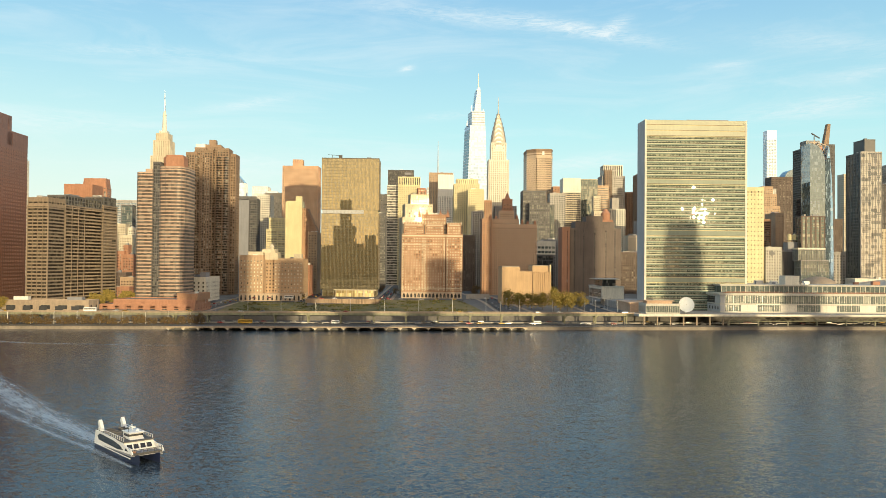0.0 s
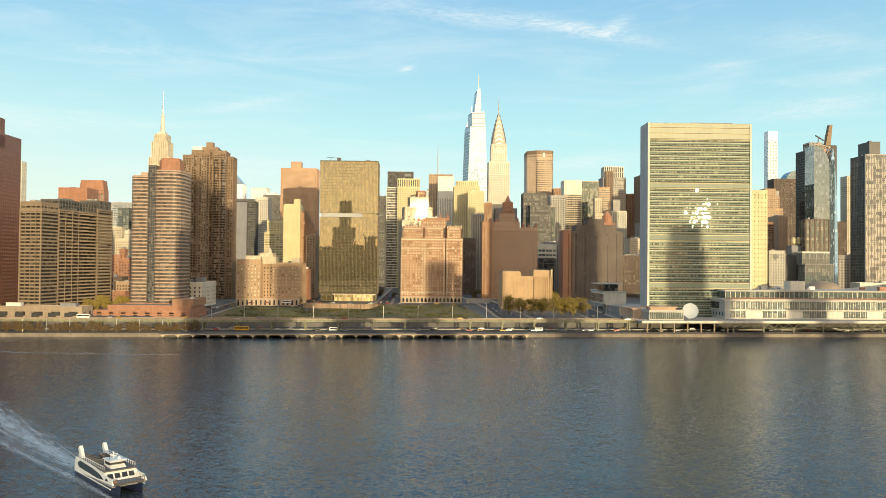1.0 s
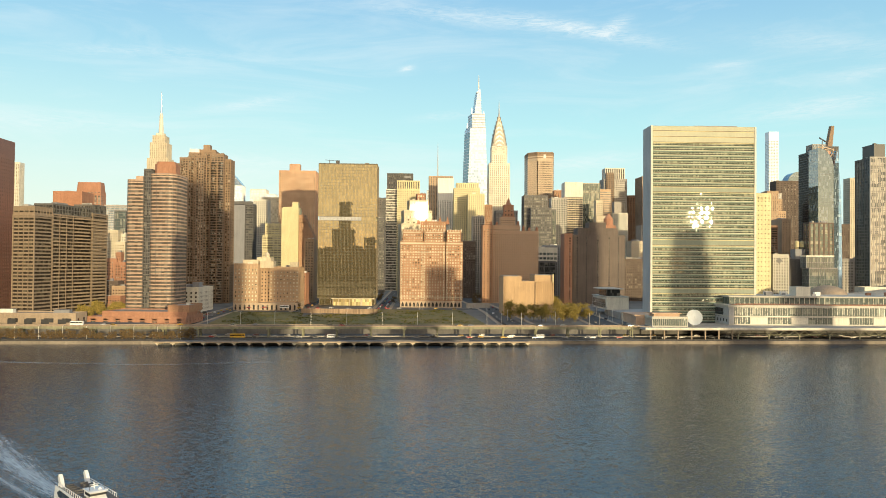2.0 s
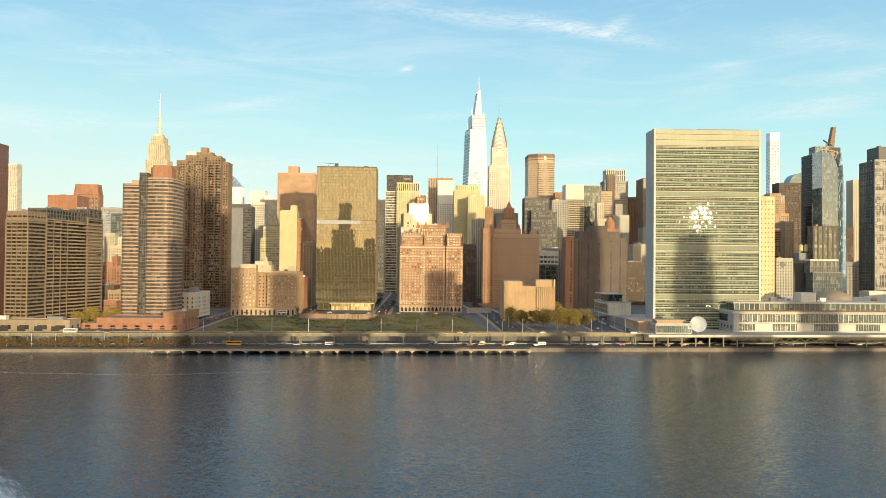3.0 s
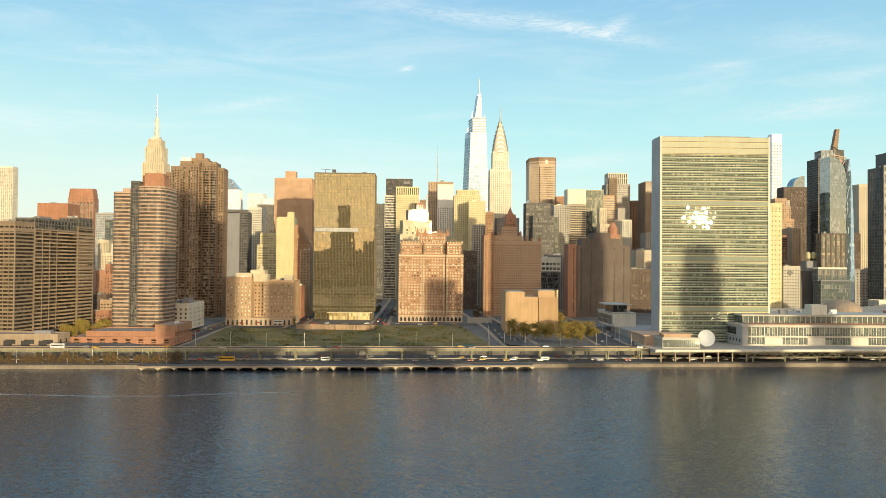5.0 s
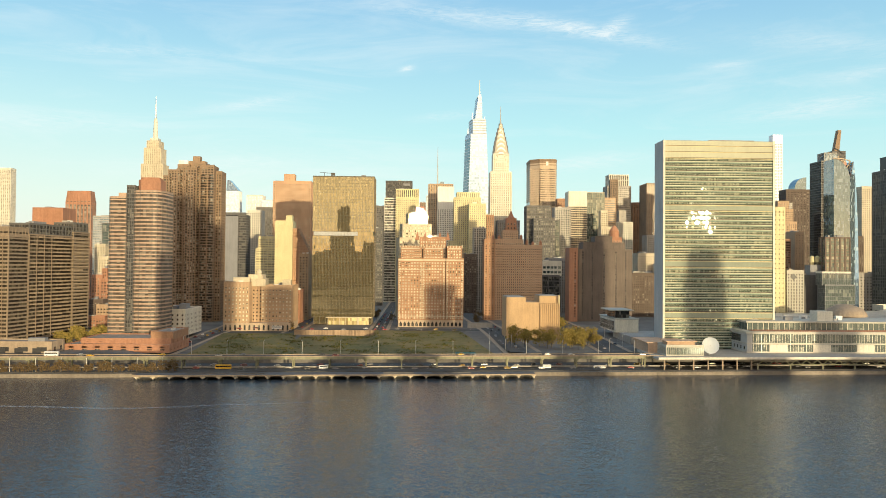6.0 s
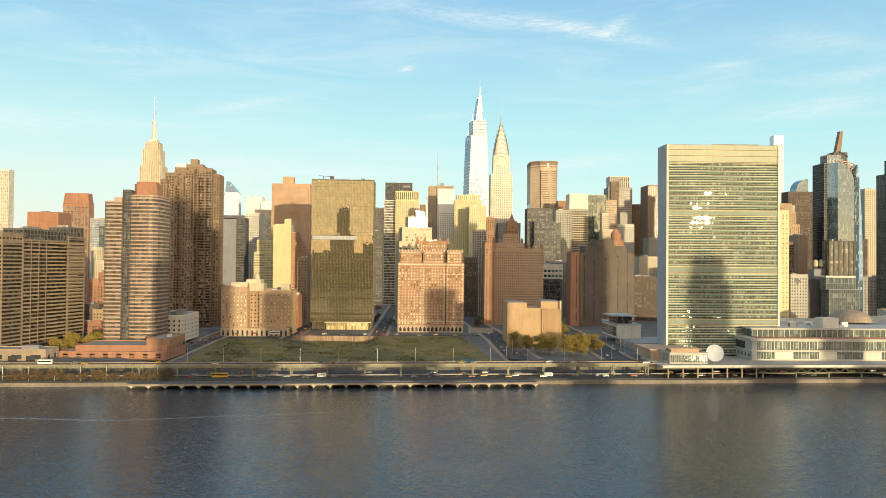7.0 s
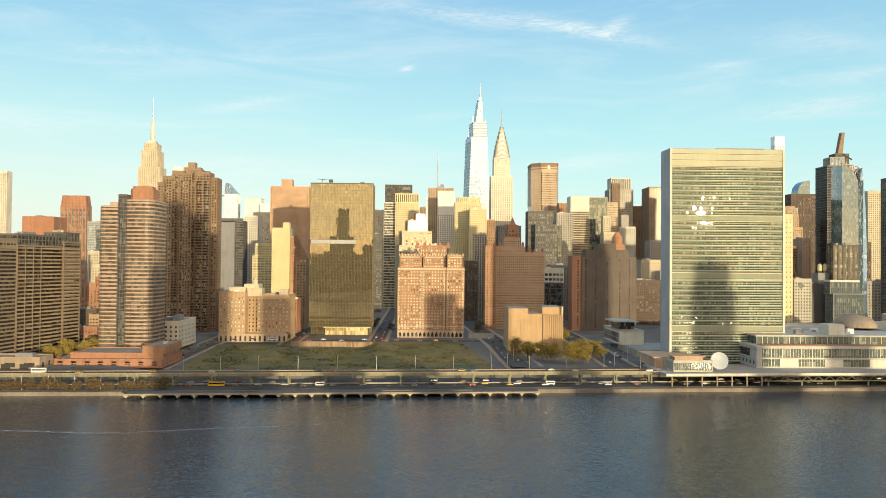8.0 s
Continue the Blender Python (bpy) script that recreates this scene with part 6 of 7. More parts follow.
pts = [(-14, 237)] + [(-14 + 28 * (1 - math.cos(t / 8 * 1.57)) * 0.95, 248 + 28 * math.sin(t / 8 * 1.57)) for t in range(0, 9)] + [(14, 276), (14, 237)]
a = [bm.verts.new((x, 0, z)) for x, z in pts]
b = [bm.verts.new((x, 34, z)) for x, z in pts]
bm.faces.new(a)
bm.faces.new(b[::-1])
for i in range(len(pts)):
    j = (i + 1) % len(pts)
    bm.faces.new((a[i], b[i], b[j], a[j]))
bmesh.ops.recalc_face_normals(bm, faces=bm.faces[:])
part("curved_top", bm, G_BLUE_DIM, up)

B("mirror_block", "brown glass block mirroring the towers round it", 336.5, 364, 283, 14, 107.7, wall=BRICK_DARK, glass=G_TEAL, bay=6, pier=2.0, floor=3.4, band=0.7, units=3)
up = thing("glass_podium_block", "pale stone-topped glass office block", "office building", 341, 268, GROUND)
block(up, 31, 13, 44.5, 57.4, 0, 0, GREY, G_CONF, bay=2.0, pier=0.18, floor=6.4, band=0.5, units=2, cap=False)
block(up, 32, 16, 0, 44.5, 2.5, -2.5, GREY, G_CONF, bay=2.2, pier=0.16, floor=4, band=0.3, units=1)
bm = bmesh.new()
box(bm, -15.9, 15.9, -0.5, 13.4, 57.4, 59.2)
part("parapet", bm, STONE_PALE, up, "pale stone parapet")
up = B("white_mission_block", "white low office block with a dark diamond emblem", 295.5, 313.4, 285, 24, 71.4, wall=SOFT_WHITE, glass=G_DARK, bay=3, pier=1.5, floor=3.3, band=1.7, units=3)
bm = bmesh.new()
bmesh.ops.create_cube(bm, size=1.0, matrix=Matrix.Translation((-2.2, -0.6, 53)) @ Matrix.Rotation(math.pi / 4, 4, "Y") @ Matrix.Diagonal((5.2, 0.4, 5.2, 1)))
part("emblem", bm, BLACK, up, "dark diamond emblem")
up = B("dark_mission_block", "dark blank block between white ones", 314, 336, 290, 20, 66, wall=SLATE, glass=G_DARK, bay=26, pier=22, floor=26, band=10, units=1)
for tx in (4.2, 10.2):
    bm = bmesh.new()
    prism(bm, circle(2.4, 14, tx, 8), 69, 75)
    prism(bm, circle(2.55, 14, tx, 8), 75, 76.6, circle(0.2, 14, tx, 8))
    for q in range(4):
        bar(bm, (tx + 1.5 * math.cos(0.8 + q * 1.571), 8 + 1.5 * math.sin(0.8 + q * 1.571), 66), (tx + 1.5 * math.cos(0.8 + q * 1.571), 8 + 1.5 * math.sin(0.8 + q * 1.571), 69), 0.18)
    part("water_tank", bm, YELLOW, up, "pale round water tank on legs")
bm = bmesh.new()
box(bm, 0, 11.8, 3, 16, 55, 66)
box(bm, -0.3, 12.1, 2.7, 16.3, 66, 66.4)
part("roof_house", bm, GREY, up)
B("brown_back_block", "brown and white gridded tower behind", 609, 640, 700, 21, 206, wall=STONE, glass=G_MID_HAZED, bay=3.4, pier=1.4, floor=3.4, band=1.5, units=1)
B("dark_red_back_block", "dark red block in the gap", 470, 500, 500, 24, 118, wall=BRICK_DARK, glass=G_HOME, bay=3, pier=1.6, floor=3.2, band=1.5, units=1)
# a white block whose shade is given by the grey wall colour
B("white_gap_block", "small white block with roof plant in the gap, greyed for shade", 420, 452, 380, 22, 68, wall=CONCRETE, glass=G_DARK, bay=4, pier=2.2, floor=3.6, band=2, units=4)
B("low_white_hall", "low white hall behind the assembly roof", 380, 420, 247, 20, 36, wall=STONE_PALE, glass=G_DARK, bay=14, pier=9, floor=12, band=5, units=2)
up = thing("black_lattice_tower", "gridded glass tower, front coloured as sunlit and sides as shaded, with a black top box", "tower", 412.5, 272, GROUND)
# slate core stands in for unlit sides, paler front slab for sunlight
block(up, 24, 30, 0, 169, 0, 1.8, SLATE, G_DARK, bay=3.4, pier=0.7, floor=3.5, band=0.8, units=2)
block(up, 24.2, 1.0, 0, 170, 0, 0, CONCRETE, G_LATTICE_LIT, bay=3.45, pier=0.45, floor=7.0, band=0.6, units=0)
bm = bmesh.new()
for i in range(24):
    box(bm, -12.2, 12.2, -0.3, -0.1, 7.08 * i + 4.0, 7.08 * i + 4.35)
part("transom", bm, SLATE, up, kind="stuff")
bm = bmesh.new()
box(bm, -5.5, 7.2, 4, 28, 169, 185.4)
box(bm, -5.7, 7.4, 3.8, 28.2, 184.6, 185.7)
box(bm, -1, 2, 12, 16, 185.7, 188)
part("plant_box", bm, BLACK, up)
B("tan_edge_block", "tan block beyond the lattice tower", 452, 500, 330, 30, 96, wall=STONE, bay=3, pier=1.5, floor=3.2, band=1.5, units=2)
B("dark_edge_tower", "dark tower beyond the lattice tower", 520, 560, 450, 20, 164, wall=SLATE, glass=G_DARK, bay=3, pier=0.6, floor=3.5, band=1.0, units=1)
B("blue_edge_tower", "blue-grey tower at the end of the row", 590, 625, 540, 26, 202, wall=CONCRETE, glass=G_BLUE, bay=3, pier=0.6, floor=3.6, band=0.9, units=1)

# the opposite bank, behind the camera: towers that cast the long shadows
def bank_tower(x0, x1, y, top, d=26):
    tower("bank_tower", "brick and glass apartment tower on the opposite bank", x0, x1, y, d, top, base=3.0, category="apartment tower", group="opposite bank towers", wall=BROWN, glass=G_DARK, bay=4, pier=1.4, floor=3.2, band=1.3, units=1)


for x0, x1, y, top in ((-361, -325, -1500, 254), (-380, -308, -1470, 167), (-280, -247, -1500, 141), (-440, -384, -1500, 106), (-312, -284, -1480, 112), (-246, -200, -1510, 108), (-790, -700, -4000, 146), (-696, -622, -4010, 158), (-546, -490, -4000, 150), (-486, -440, -4020, 141), (-438, -404, -4000, 168), (-400, -350, -4010, 150)):
    bank_tower(x0, x1, y, top)
# each of these stands where its long shadow reaches a known house front: x0, x1, front y, shadow's top there
SLANT, FALL = SUN_WAY.x / -SUN_WAY.y, SUN_WAY.z / -SUN_WAY.y
for i, (x0, x1, y, z) in enumerate(((103, 124, 40, 86), (101, 128, 40, 66), (-98, -75, 231, 54), (-374, -352, 285, 145), (-352, -333, 285, 132), (-333, -318, 285, 114), (-317, -292, 78, 80),
                                    (76, 101, 330, 113), (-258, -234, 220, 50), (-121, -100, -10, 14))):
    back = 765 + 12 * (i % 5) + y
    bank_tower(x0 + SLANT * back, x1 + SLANT * back, y - back, z + FALL * back, 18)

bm = bmesh.new()
rnd = random.Random(12)
for i in range(260):
    y, x = rnd.uniform(-2600, -1050), rnd.uniform(-900, 600)
    w, d, h = rnd.uniform(14, 50), rnd.uniform(14, 50), rnd.uniform(9, 22)
    box(bm, x - w / 2, x + w / 2, y, y + d, 2.9, h)
    box(bm, x - w / 6, x + w / 6, y + d * 0.3, y + d * 0.6, h, h + 2.5)
tagged(new("bank_blocks", mesh_of("bank_blocks", bm, BRICK_DARK)), "low brick blocks on the opposite bank", "distant city", kind="stuff")

# the city beyond, too far to tell apart
bm = bmesh.new()
rnd = random.Random(77)
for i in range(520):
    y = rnd.uniform(1100, 3600)
    x = rnd.uniform(-0.75, 0.75) * (y + 700)
    w, d = rnd.uniform(14, 46), rnd.uniform(14, 40)
    h = GROUND + rnd.uniform(14, 52) + (rnd.uniform(0, 45) if rnd.random() < 0.3 else 0) + (y - 1100) * 0.01
    box(bm, x - w / 2, x + w / 2, y, y + d, GROUND - 1, h)
    if rnd.random() < 0.5:
        box(bm, x - w / 5, x + w / 5, y + d * 0.3, y + d * 0.7, h, h + rnd.uniform(3, 8))
tagged(new("distant_blocks", mesh_of("distant_blocks", bm, STONE)), "pale tan city blocks far behind the towers", "distant city", kind="stuff")

# ---- on the water: the ferry and the white water ----
FOAM = foam_mat("foam", 0.50, 1.02, 1.0)
FOAM_THIN = foam_mat("foam_thin", 0.58, 1.1, 1.0)
FOAM_LINE = foam_mat("foam_streak", 0.58, 1.2, 1.0, 150.0)
NAVY = wall_mat("navy_paint", (0.015, 0.022, 0.055), rough=0.3, grain=0.05, vary=0.08, streak=0.05)
PAINT = wall_mat("white_paint", (0.80, 0.79, 0.76), rough=0.35, grain=0.03, vary=0.05, streak=0.08)
BLACK_GLASS = glass_mat("cabin_glass", (0.015, 0.016, 0.018), (0.03, 0.03, 0.03), metal=0.0, warp=0.0)


def trail(name, points, widths, material, label, z=0.05):
    """A flat band of white water along a line; UV x runs along it, y from edge to middle."""
    bm = bmesh.new()
    uv = bm.loops.layers.uv.new("UVMap")
    rows, n = [], len(points)
    for i, p in enumerate(points):
        a, b = Vector(points[max(0, i - 1)]), Vector(points[min(n - 1, i + 1)])
        side = Vector((-(b - a).y, (b - a).x)).normalized() * widths[i]
        rows.append([(bm.verts.new((p[0] + side.x * s, p[1] + side.y * s, z)), (i / (n - 1), 1 - abs(s))) for s in (-1, -0.5, 0, 0.5, 1)])
    for a, b in zip(rows, rows[1:]):
        for j in range(4):
            quad = (a[j], b[j], b[j + 1], a[j + 1])
            f = bm.faces.new([q[0] for q in quad])
            for loop, q in zip(f.loops, quad):
                loop[uv].uv = q[1]
    bmesh.ops.recalc_face_normals(bm, faces=bm.faces[:])
    ob = new(name, mesh_of(name, bm, material))
    ob.visible_shadow = False
    return tagged(ob, label, "wake", kind="stuff")


stern = Vector((-189.5, -424.5))
wake_line = [(stern.x - 96 * t - 22 * t * t, stern.y + 104 * t + 46 * t * t) for t in [i / 20 * 1.5 for i in range(21)]]
trail("wake", wake_line, [3.6 + 7.5 * (i / 20) ** 0.6 for i in range(21)], FOAM, "white foaming wake trailing the ferry")
trail("wake_edge", [(x - 4 - 9 * i / 20, y - 4 - 6 * i / 20) for i, (x, y) in enumerate(wake_line[:14])], [1.6 + 3.4 * i / 14 for i in range(14)], FOAM_THIN, "thin broken foam beside the wake", 0.04)
trail("foam_line", [(-500 + i * 18, -128 - 34 * smooth(-420, -300, -500 + i * 18) + 24 * smooth(-250, -140, -500 + i * 18) + 2.5 * math.sin(i * 1.3)) for i in range(21)], [5.0 - 0.14 * i for i in range(21)], FOAM_LINE, "thin line of foam left by a passing boat")
trail("bow_wave", [(-175.2 - 20.5 * i / 11, -449.0 + 23.5 * i / 11) for i in range(12)], [0.7 + 0.17 * i for i in range(12)], FOAM, "white foam along the ferry's side", 0.07)

ferry = thing("ferry", "white and navy passenger catamaran under way", "ferry", -180.6, -435.6, 0.0, -49.2)
ferry.scale = (1, 1, 0.88)


def hull_ring(s, z):
    """Half-width of a hull at s (0 stern, 1 bow)."""
    return 1.35 * (1 - max(0, (s - 0.72) / 0.28) ** 2 * 0.96) * (0.75 + 0.25 * min(1, z / 1.5))


for side in (-1, 1):
    bm = bmesh.new()
    rings = []
    for i in range(13):
        s = i / 12
        x = -13 + 26 * s
        row = []
        for z in (-0.8, 0.6, 2.1 + 0.9 * max(0, s - 0.5)):
            h = hull_ring(s, z + 0.8)
            row += [(x, side * 2.55 - h, z), (x, side * 2.55 + h, z)]
        rings.append([bm.verts.new(row[k]) for k in (0, 2, 4, 5, 3, 1)])
    for a, b in zip(rings, rings[1:]):
        for k in range(6):
            bm.faces.new((a[k], b[k], b[(k + 1) % 6], a[(k + 1) % 6]))
    bm.faces.new(rings[0][::-1])
    bm.faces.new(rings[-1])
    bmesh.ops.recalc_face_normals(bm, faces=bm.faces[:])
    part("hull", bm, NAVY, ferry, "glossy navy hull")


def sheet(name, ring, y0, y1, material, label="", on=None):
    """A profile in x, z pushed out across the boat."""
    bm = bmesh.new()
    a = [bm.verts.new((x, y0, z)) for x, z in ring]
    b = [bm.verts.new((x, y1, z)) for x, z in ring]
    bm.faces.new(a)
    bm.faces.new(b[::-1])
    for i in range(len(ring)):
        j = (i + 1) % len(ring)
        bm.faces.new((a[i], b[i], b[j], a[j]))
    bmesh.ops.recalc_face_normals(bm, faces=bm.faces[:])
    return part(name, bm, material, on or ferry, label)


sheet("main_deck", [(-13, 1.7), (11.5, 2.2), (11.5, 2.7), (-13, 2.2)], -3.9, 3.9, GREY)
saloon = sheet("cabin", [(-12, 2.2), (7.6, 2.5), (6.2, 4.9), (-10.8, 5.1)], -3.7, 3.7, PAINT)
for y in (-3.95, 3.7):
    sheet("side_shell", [(-13, 1.9), (-10, 1.7), (12.3, 2.9), (11.6, 3.7), (7, 4.4), (1, 5.3), (-12.2, 5.5)], y, y + 0.25, PAINT, "white swept side panel")
for y in (-4.02, 3.8):
    sheet("window_strip", [(-9.6, 3.1), (3.0, 2.8), (6.6, 3.2), (4.2, 4.1), (-0.5, 4.7), (-9.0, 5.0), (-10.6, 4.1)], y, y + 0.22, BLACK_GLASS, "long dark side window")
sheet("upper_deck", [(-12, 5.1), (6.6, 5.0), (6.6, 5.3), (-12, 5.4)], -3.8, 3.8, SLATE)
bridge = sheet("pilot_house", [(0.6, 5.3), (5.4, 5.3), (4.2, 6.0), (4.7, 6.8), (4.2, 7.1), (0.8, 7.1)], -1.75, 1.75, PAINT)
sheet("pilot_window", [(1.3, 6.05), (4.26, 6.05), (4.74, 6.75), (1.3, 6.75)], -1.8, 1.8, BLACK_GLASS, "dark bridge window", bridge)
sheet("pilot_roof", [(0.3, 7.1), (5.1, 7.1), (4.7, 7.35), (0.5, 7.35)], -2.0, 2.0, PAINT, "", bridge)
for y in (-3.3, 2.5):
    sheet("funnel", [(-11.4, 5.3), (-9.6, 5.3), (-11.0, 7.6), (-11.8, 8.4), (-12.5, 7.6)], y, y + 0.8, PAINT, "white swept funnel fin")
bm = bmesh.new()
bar(bm, (2.2, 0, 7.3), (1.7, 0, 9.0), 0.11)
bar(bm, (1.9, -1.0, 8.3), (1.9, 1.0, 8.3), 0.08)
box(bm, 2.0, 2.25, -0.8, 0.8, 7.9, 8.1)
prism(bm, circle(0.45, 10, 3.4, 0.8), 7.35, 7.9, circle(0.15, 10, 3.4, 0.8))
part("radar_mast", bm, PAINT, ferry)
for k, (x0, y0) in enumerate(((7.2, 3.7), (7.2, -3.8))):
    bm = bmesh.new()
    for i in range(6):
        bar(bm, (6.8 + i * 0.95, y0, 2.6), (6.8 + i * 0.95, y0, 4.3), 0.06)
    bar(bm, (6.8, y0, 4.3), (11.6, y0, 4.3), 0.08)
    part("side_rail", bm, PAINT, ferry)
bm = bmesh.new()
for i in range(9):
    bar(bm, (11.5, -3.6 + i * 0.9, 2.6), (11.5, -3.6 + i * 0.9, 3.9), 0.07)
bar(bm, (11.5, -3.7, 3.9), (11.5, 3.7, 3.9), 0.09)
box(bm, 11.3, 11.5, -3.7, 3.7, 2.4, 3.0)
part("bow_rail", bm, IRON, ferry)
for y in (-3.6, 3.55):
    bm = bmesh.new()
    for i in range(14):
        bar(bm, (-11 + i * 1.3, y, 5.3), (-11 + i * 1.3, y, 6.3), 0.05)
    bar(bm, (-11, y, 6.3), (6, y, 6.3), 0.07)
    part("deck_rail", bm, PAINT, ferry)
for i in range(4):
    for y in (-1.9, 1.2):
        bm = bmesh.new()
        box(bm, -8 + i * 1.9, -7.5 + i * 1.9, y - 0.9, y + 0.9, 5.35, 5.85)
        box(bm, -8.1 + i * 1.9, -7.95 + i * 1.9, y - 0.9, y + 0.9, 5.8, 6.35)
        part("bench", bm, SLATE, ferry)
bm = bmesh.new()
prism(bm, circle(0.45, 12, 9.6, -2.4), 2.6, 3.2)
part("life_ring_box", bm, TERRA, ferry, "orange rescue canister")

for y in (-3.1, -1.5, 0.2, 1.8):
    sheet("front_window", [(6.6, 3.3), (7.3, 3.3), (6.62, 4.4), (6.2, 4.4)], y, y + 1.2, BLACK_GLASS, "dark saloon front window", saloon)
for y in (-4.0, 3.78):
    sheet("bow_port", [(7.6, 3.2), (9.6, 3.35), (8.2, 4.0)], y, y + 0.22, BLACK_GLASS)
bm = bmesh.new()
for i in range(5):
    box(bm, -8.5 + i * 2.4, -7.3 + i * 2.4, -3.0, 3.0, 5.42, 5.5)
part("deck_mat", bm, SLATE, ferry)
for y in (-1.6, 1.6):
    bm = bmesh.new()
    bar(bm, (3.8, y, 7.3), (3.6, y, 8.6), 0.05)
    part("whip_aerial", bm, IRON, ferry)
for y in (-4.0, 3.95):
    bm = bmesh.new()
    box(bm, -12.6, 11.0, y - 0.05, y + 0.1, 1.55, 1.8)
    part("rub_rail", bm, PAINT, ferry)

# ---- trees ----
def tree_mesh(seed, h, r, n, leafy):
    rnd = random.Random(seed)
    tr = bmesh.new()
    bar(tr, (0, 0, 0), (0.15, 0.1, h * 0.45), 0.22, 7)
    for v in tr.verts:
        if v.co.z > 1:
            v.co.x, v.co.y = 0.15 + (v.co.x - 0.15) * 0.6, 0.1 + (v.co.y - 0.1) * 0.6
    tips = []
    for i in range(13):
        a, q = rnd.uniform(0, 6.28), rnd.uniform(0.35, 0.95)
        tip = Vector((math.cos(a) * r * q, math.sin(a) * r * q, h * rnd.uniform(0.30, 0.95)))
        bar(tr, (0.1, 0.08, h * rnd.uniform(0.28, 0.44)), tip, 0.07, 4)
        tips.append(tip)
    tips.append(Vector((0, 0, h * 0.9)))
    lf = bmesh.new()
    for i in range(n):
        c = rnd.choice(tips) + Vector((rnd.gauss(0, 0.27), rnd.gauss(0, 0.27), rnd.gauss(0, 0.22))) * r
        s = rnd.uniform(0.25, 0.6) * leafy
        ax = Vector((rnd.uniform(-1, 1), rnd.uniform(-1, 1), rnd.uniform(-0.6, 1))).normalized()
        u = ax.orthogonal().normalized() * s
        w = ax.cross(u)
        vs = [lf.verts.new(c + p) for p in (u, w * 0.8, -u, -w * 0.9)]
        lf.faces.new(vs)
    return tr, lf


def trees(label, group, places, h, r, n, leafy, leaf, seeds=(1, 2, 3)):
    """Trees of one kind; every third shares a shape."""
    made = []
    for sd in seeds:
        tr, lf = tree_mesh(sd, h, r, n, leafy)
        made.append((mesh_of("trunk", tr, BARK), mesh_of("crown", lf, leaf)))
    rnd = random.Random(len(places))
    for i, (x, y, z) in enumerate(places):
        t = thing("tree", label, "tree", x, y, z, rnd.uniform(0, 360), group)
        k = rnd.uniform(0.78, 1.2)
        t.scale = (k, k, k * rnd.uniform(0.9, 1.1))
        share("trunk", made[i % len(made)][0], t)
        share("crown", made[i % len(made)][1], t)


rnd = random.Random(21)
spots = []
for i in range(8):
    x = -27 + i * 5.6 + rnd.uniform(-1.5, 1.5)
    spots.append((x, 34 + rnd.uniform(0, 44), height(x, 58)))
for i in range(6):
    x = 14 + i * 4.6
    y = 36 + rnd.uniform(0, 40)
    spots.append((x, y, height(x, y)))
for x, y in ((24, 170), (27, 190), (22, 150)):
    spots.append((x, y, height(x, y)))
trees("olive-yellow autumn street tree by the brick block", "autumn trees", spots, 13.0, 4.9, 1000, 1.0, LEAF)
spots = []
for i in range(52):
    u = -470 + i * 4.0 + rnd.uniform(-1.2, 1.2)
    spots.append((u, shore(u) + rnd.uniform(2.0, 4.4), 2.4))
trees("small thin brown-leaved tree on the river walk", "river walk trees", spots, 6.6, 2.5, 330, 0.8, LEAF_BROWN, (7, 8, 9))
spots = [(x, y, height(x, y)) for x, y in ((-376, 40), (-371, 36), (-369, 48), (-383, 52), (-362, 66), (-374, 62), (-430, -6), (-433, 2), (-381, 90), (-372, 110), (-367, 96))]
trees("autumn street tree between the podiums", "podium trees", spots, 10.5, 4.2, 800, 1.1, LEAF, (4, 5, 6))
spots = [(x, y, height(x, y)) for x, y in ((-214, 300), (-217, 330), (-230, 216), (-152, 330), (-134, 300), (-153, 390), (310, 300), (318, 306), (-40, 300), (-44, 280))]
trees("small street tree in the side street", "side street trees", spots, 10, 3.6, 500, 1.0, LEAF_BROWN, (11, 12))

# a low tarpaulined shed at the foot of the lawn
shed = thing("tarpaulin_shed", "low teal tarpaulin shelter at the foot of the grass slope", "shelter", -69.5, 22, height(-69.5, 22) + 0.2, 3.6)
bm = bmesh.new()
prism(bm, [(-8.0, -1.8), (8.0, -1.8), (8.0, 1.8), (-8.0, 1.8)], 0.0, 1.6)
prism(bm, [(-8.1, -1.9), (8.1, -1.9), (8.1, 1.9), (-8.1, 1.9)], 1.6, 2.7, [(-7.6, -0.2), (7.0, -0.2), (7.0, 0.2), (-7.6, 0.2)])
part("cover", bm, TARP, shed)
bm = bmesh.new()
for q in range(5):
    bar(bm, (-8 + q * 4, -1.95, -0.2), (-8 + q * 4, -1.95, 1.7), 0.08)
part("post", bm, STEEL, shed, kind="stuff")

# low scrub on the grass slope
bm = bmesh.new()
rnd = random.Random(31)
for i in range(11000):
    patch = rnd.random()
    x = rnd.uniform(-272, -62)
    y = rnd.uniform(24, 172)
    if noise.noise((x * 0.05, y * 0.07, 4.0)) + 0.5 * noise.noise((x * 0.2, y * 0.25, 1.0)) < 0.12:
        continue
    c = Vector((x, y, height(x, y) + rnd.uniform(0.2, 1.0)))
    s = rnd.uniform(0.25, 0.8)
    ax = Vector((rnd.uniform(-1, 1), rnd.uniform(-1, 1), rnd.uniform(0.1, 1))).normalized()
    u = ax.orthogonal().normalized() * s
    w = ax.cross(u)
    bm.faces.new([bm.verts.new(c + p) for p in (u, w, -u, -w)])
tagged(new("scrub", mesh_of("scrub", bm, WEED)), "olive and straw-coloured weeds on the grass slope", "weeds", kind="stuff")

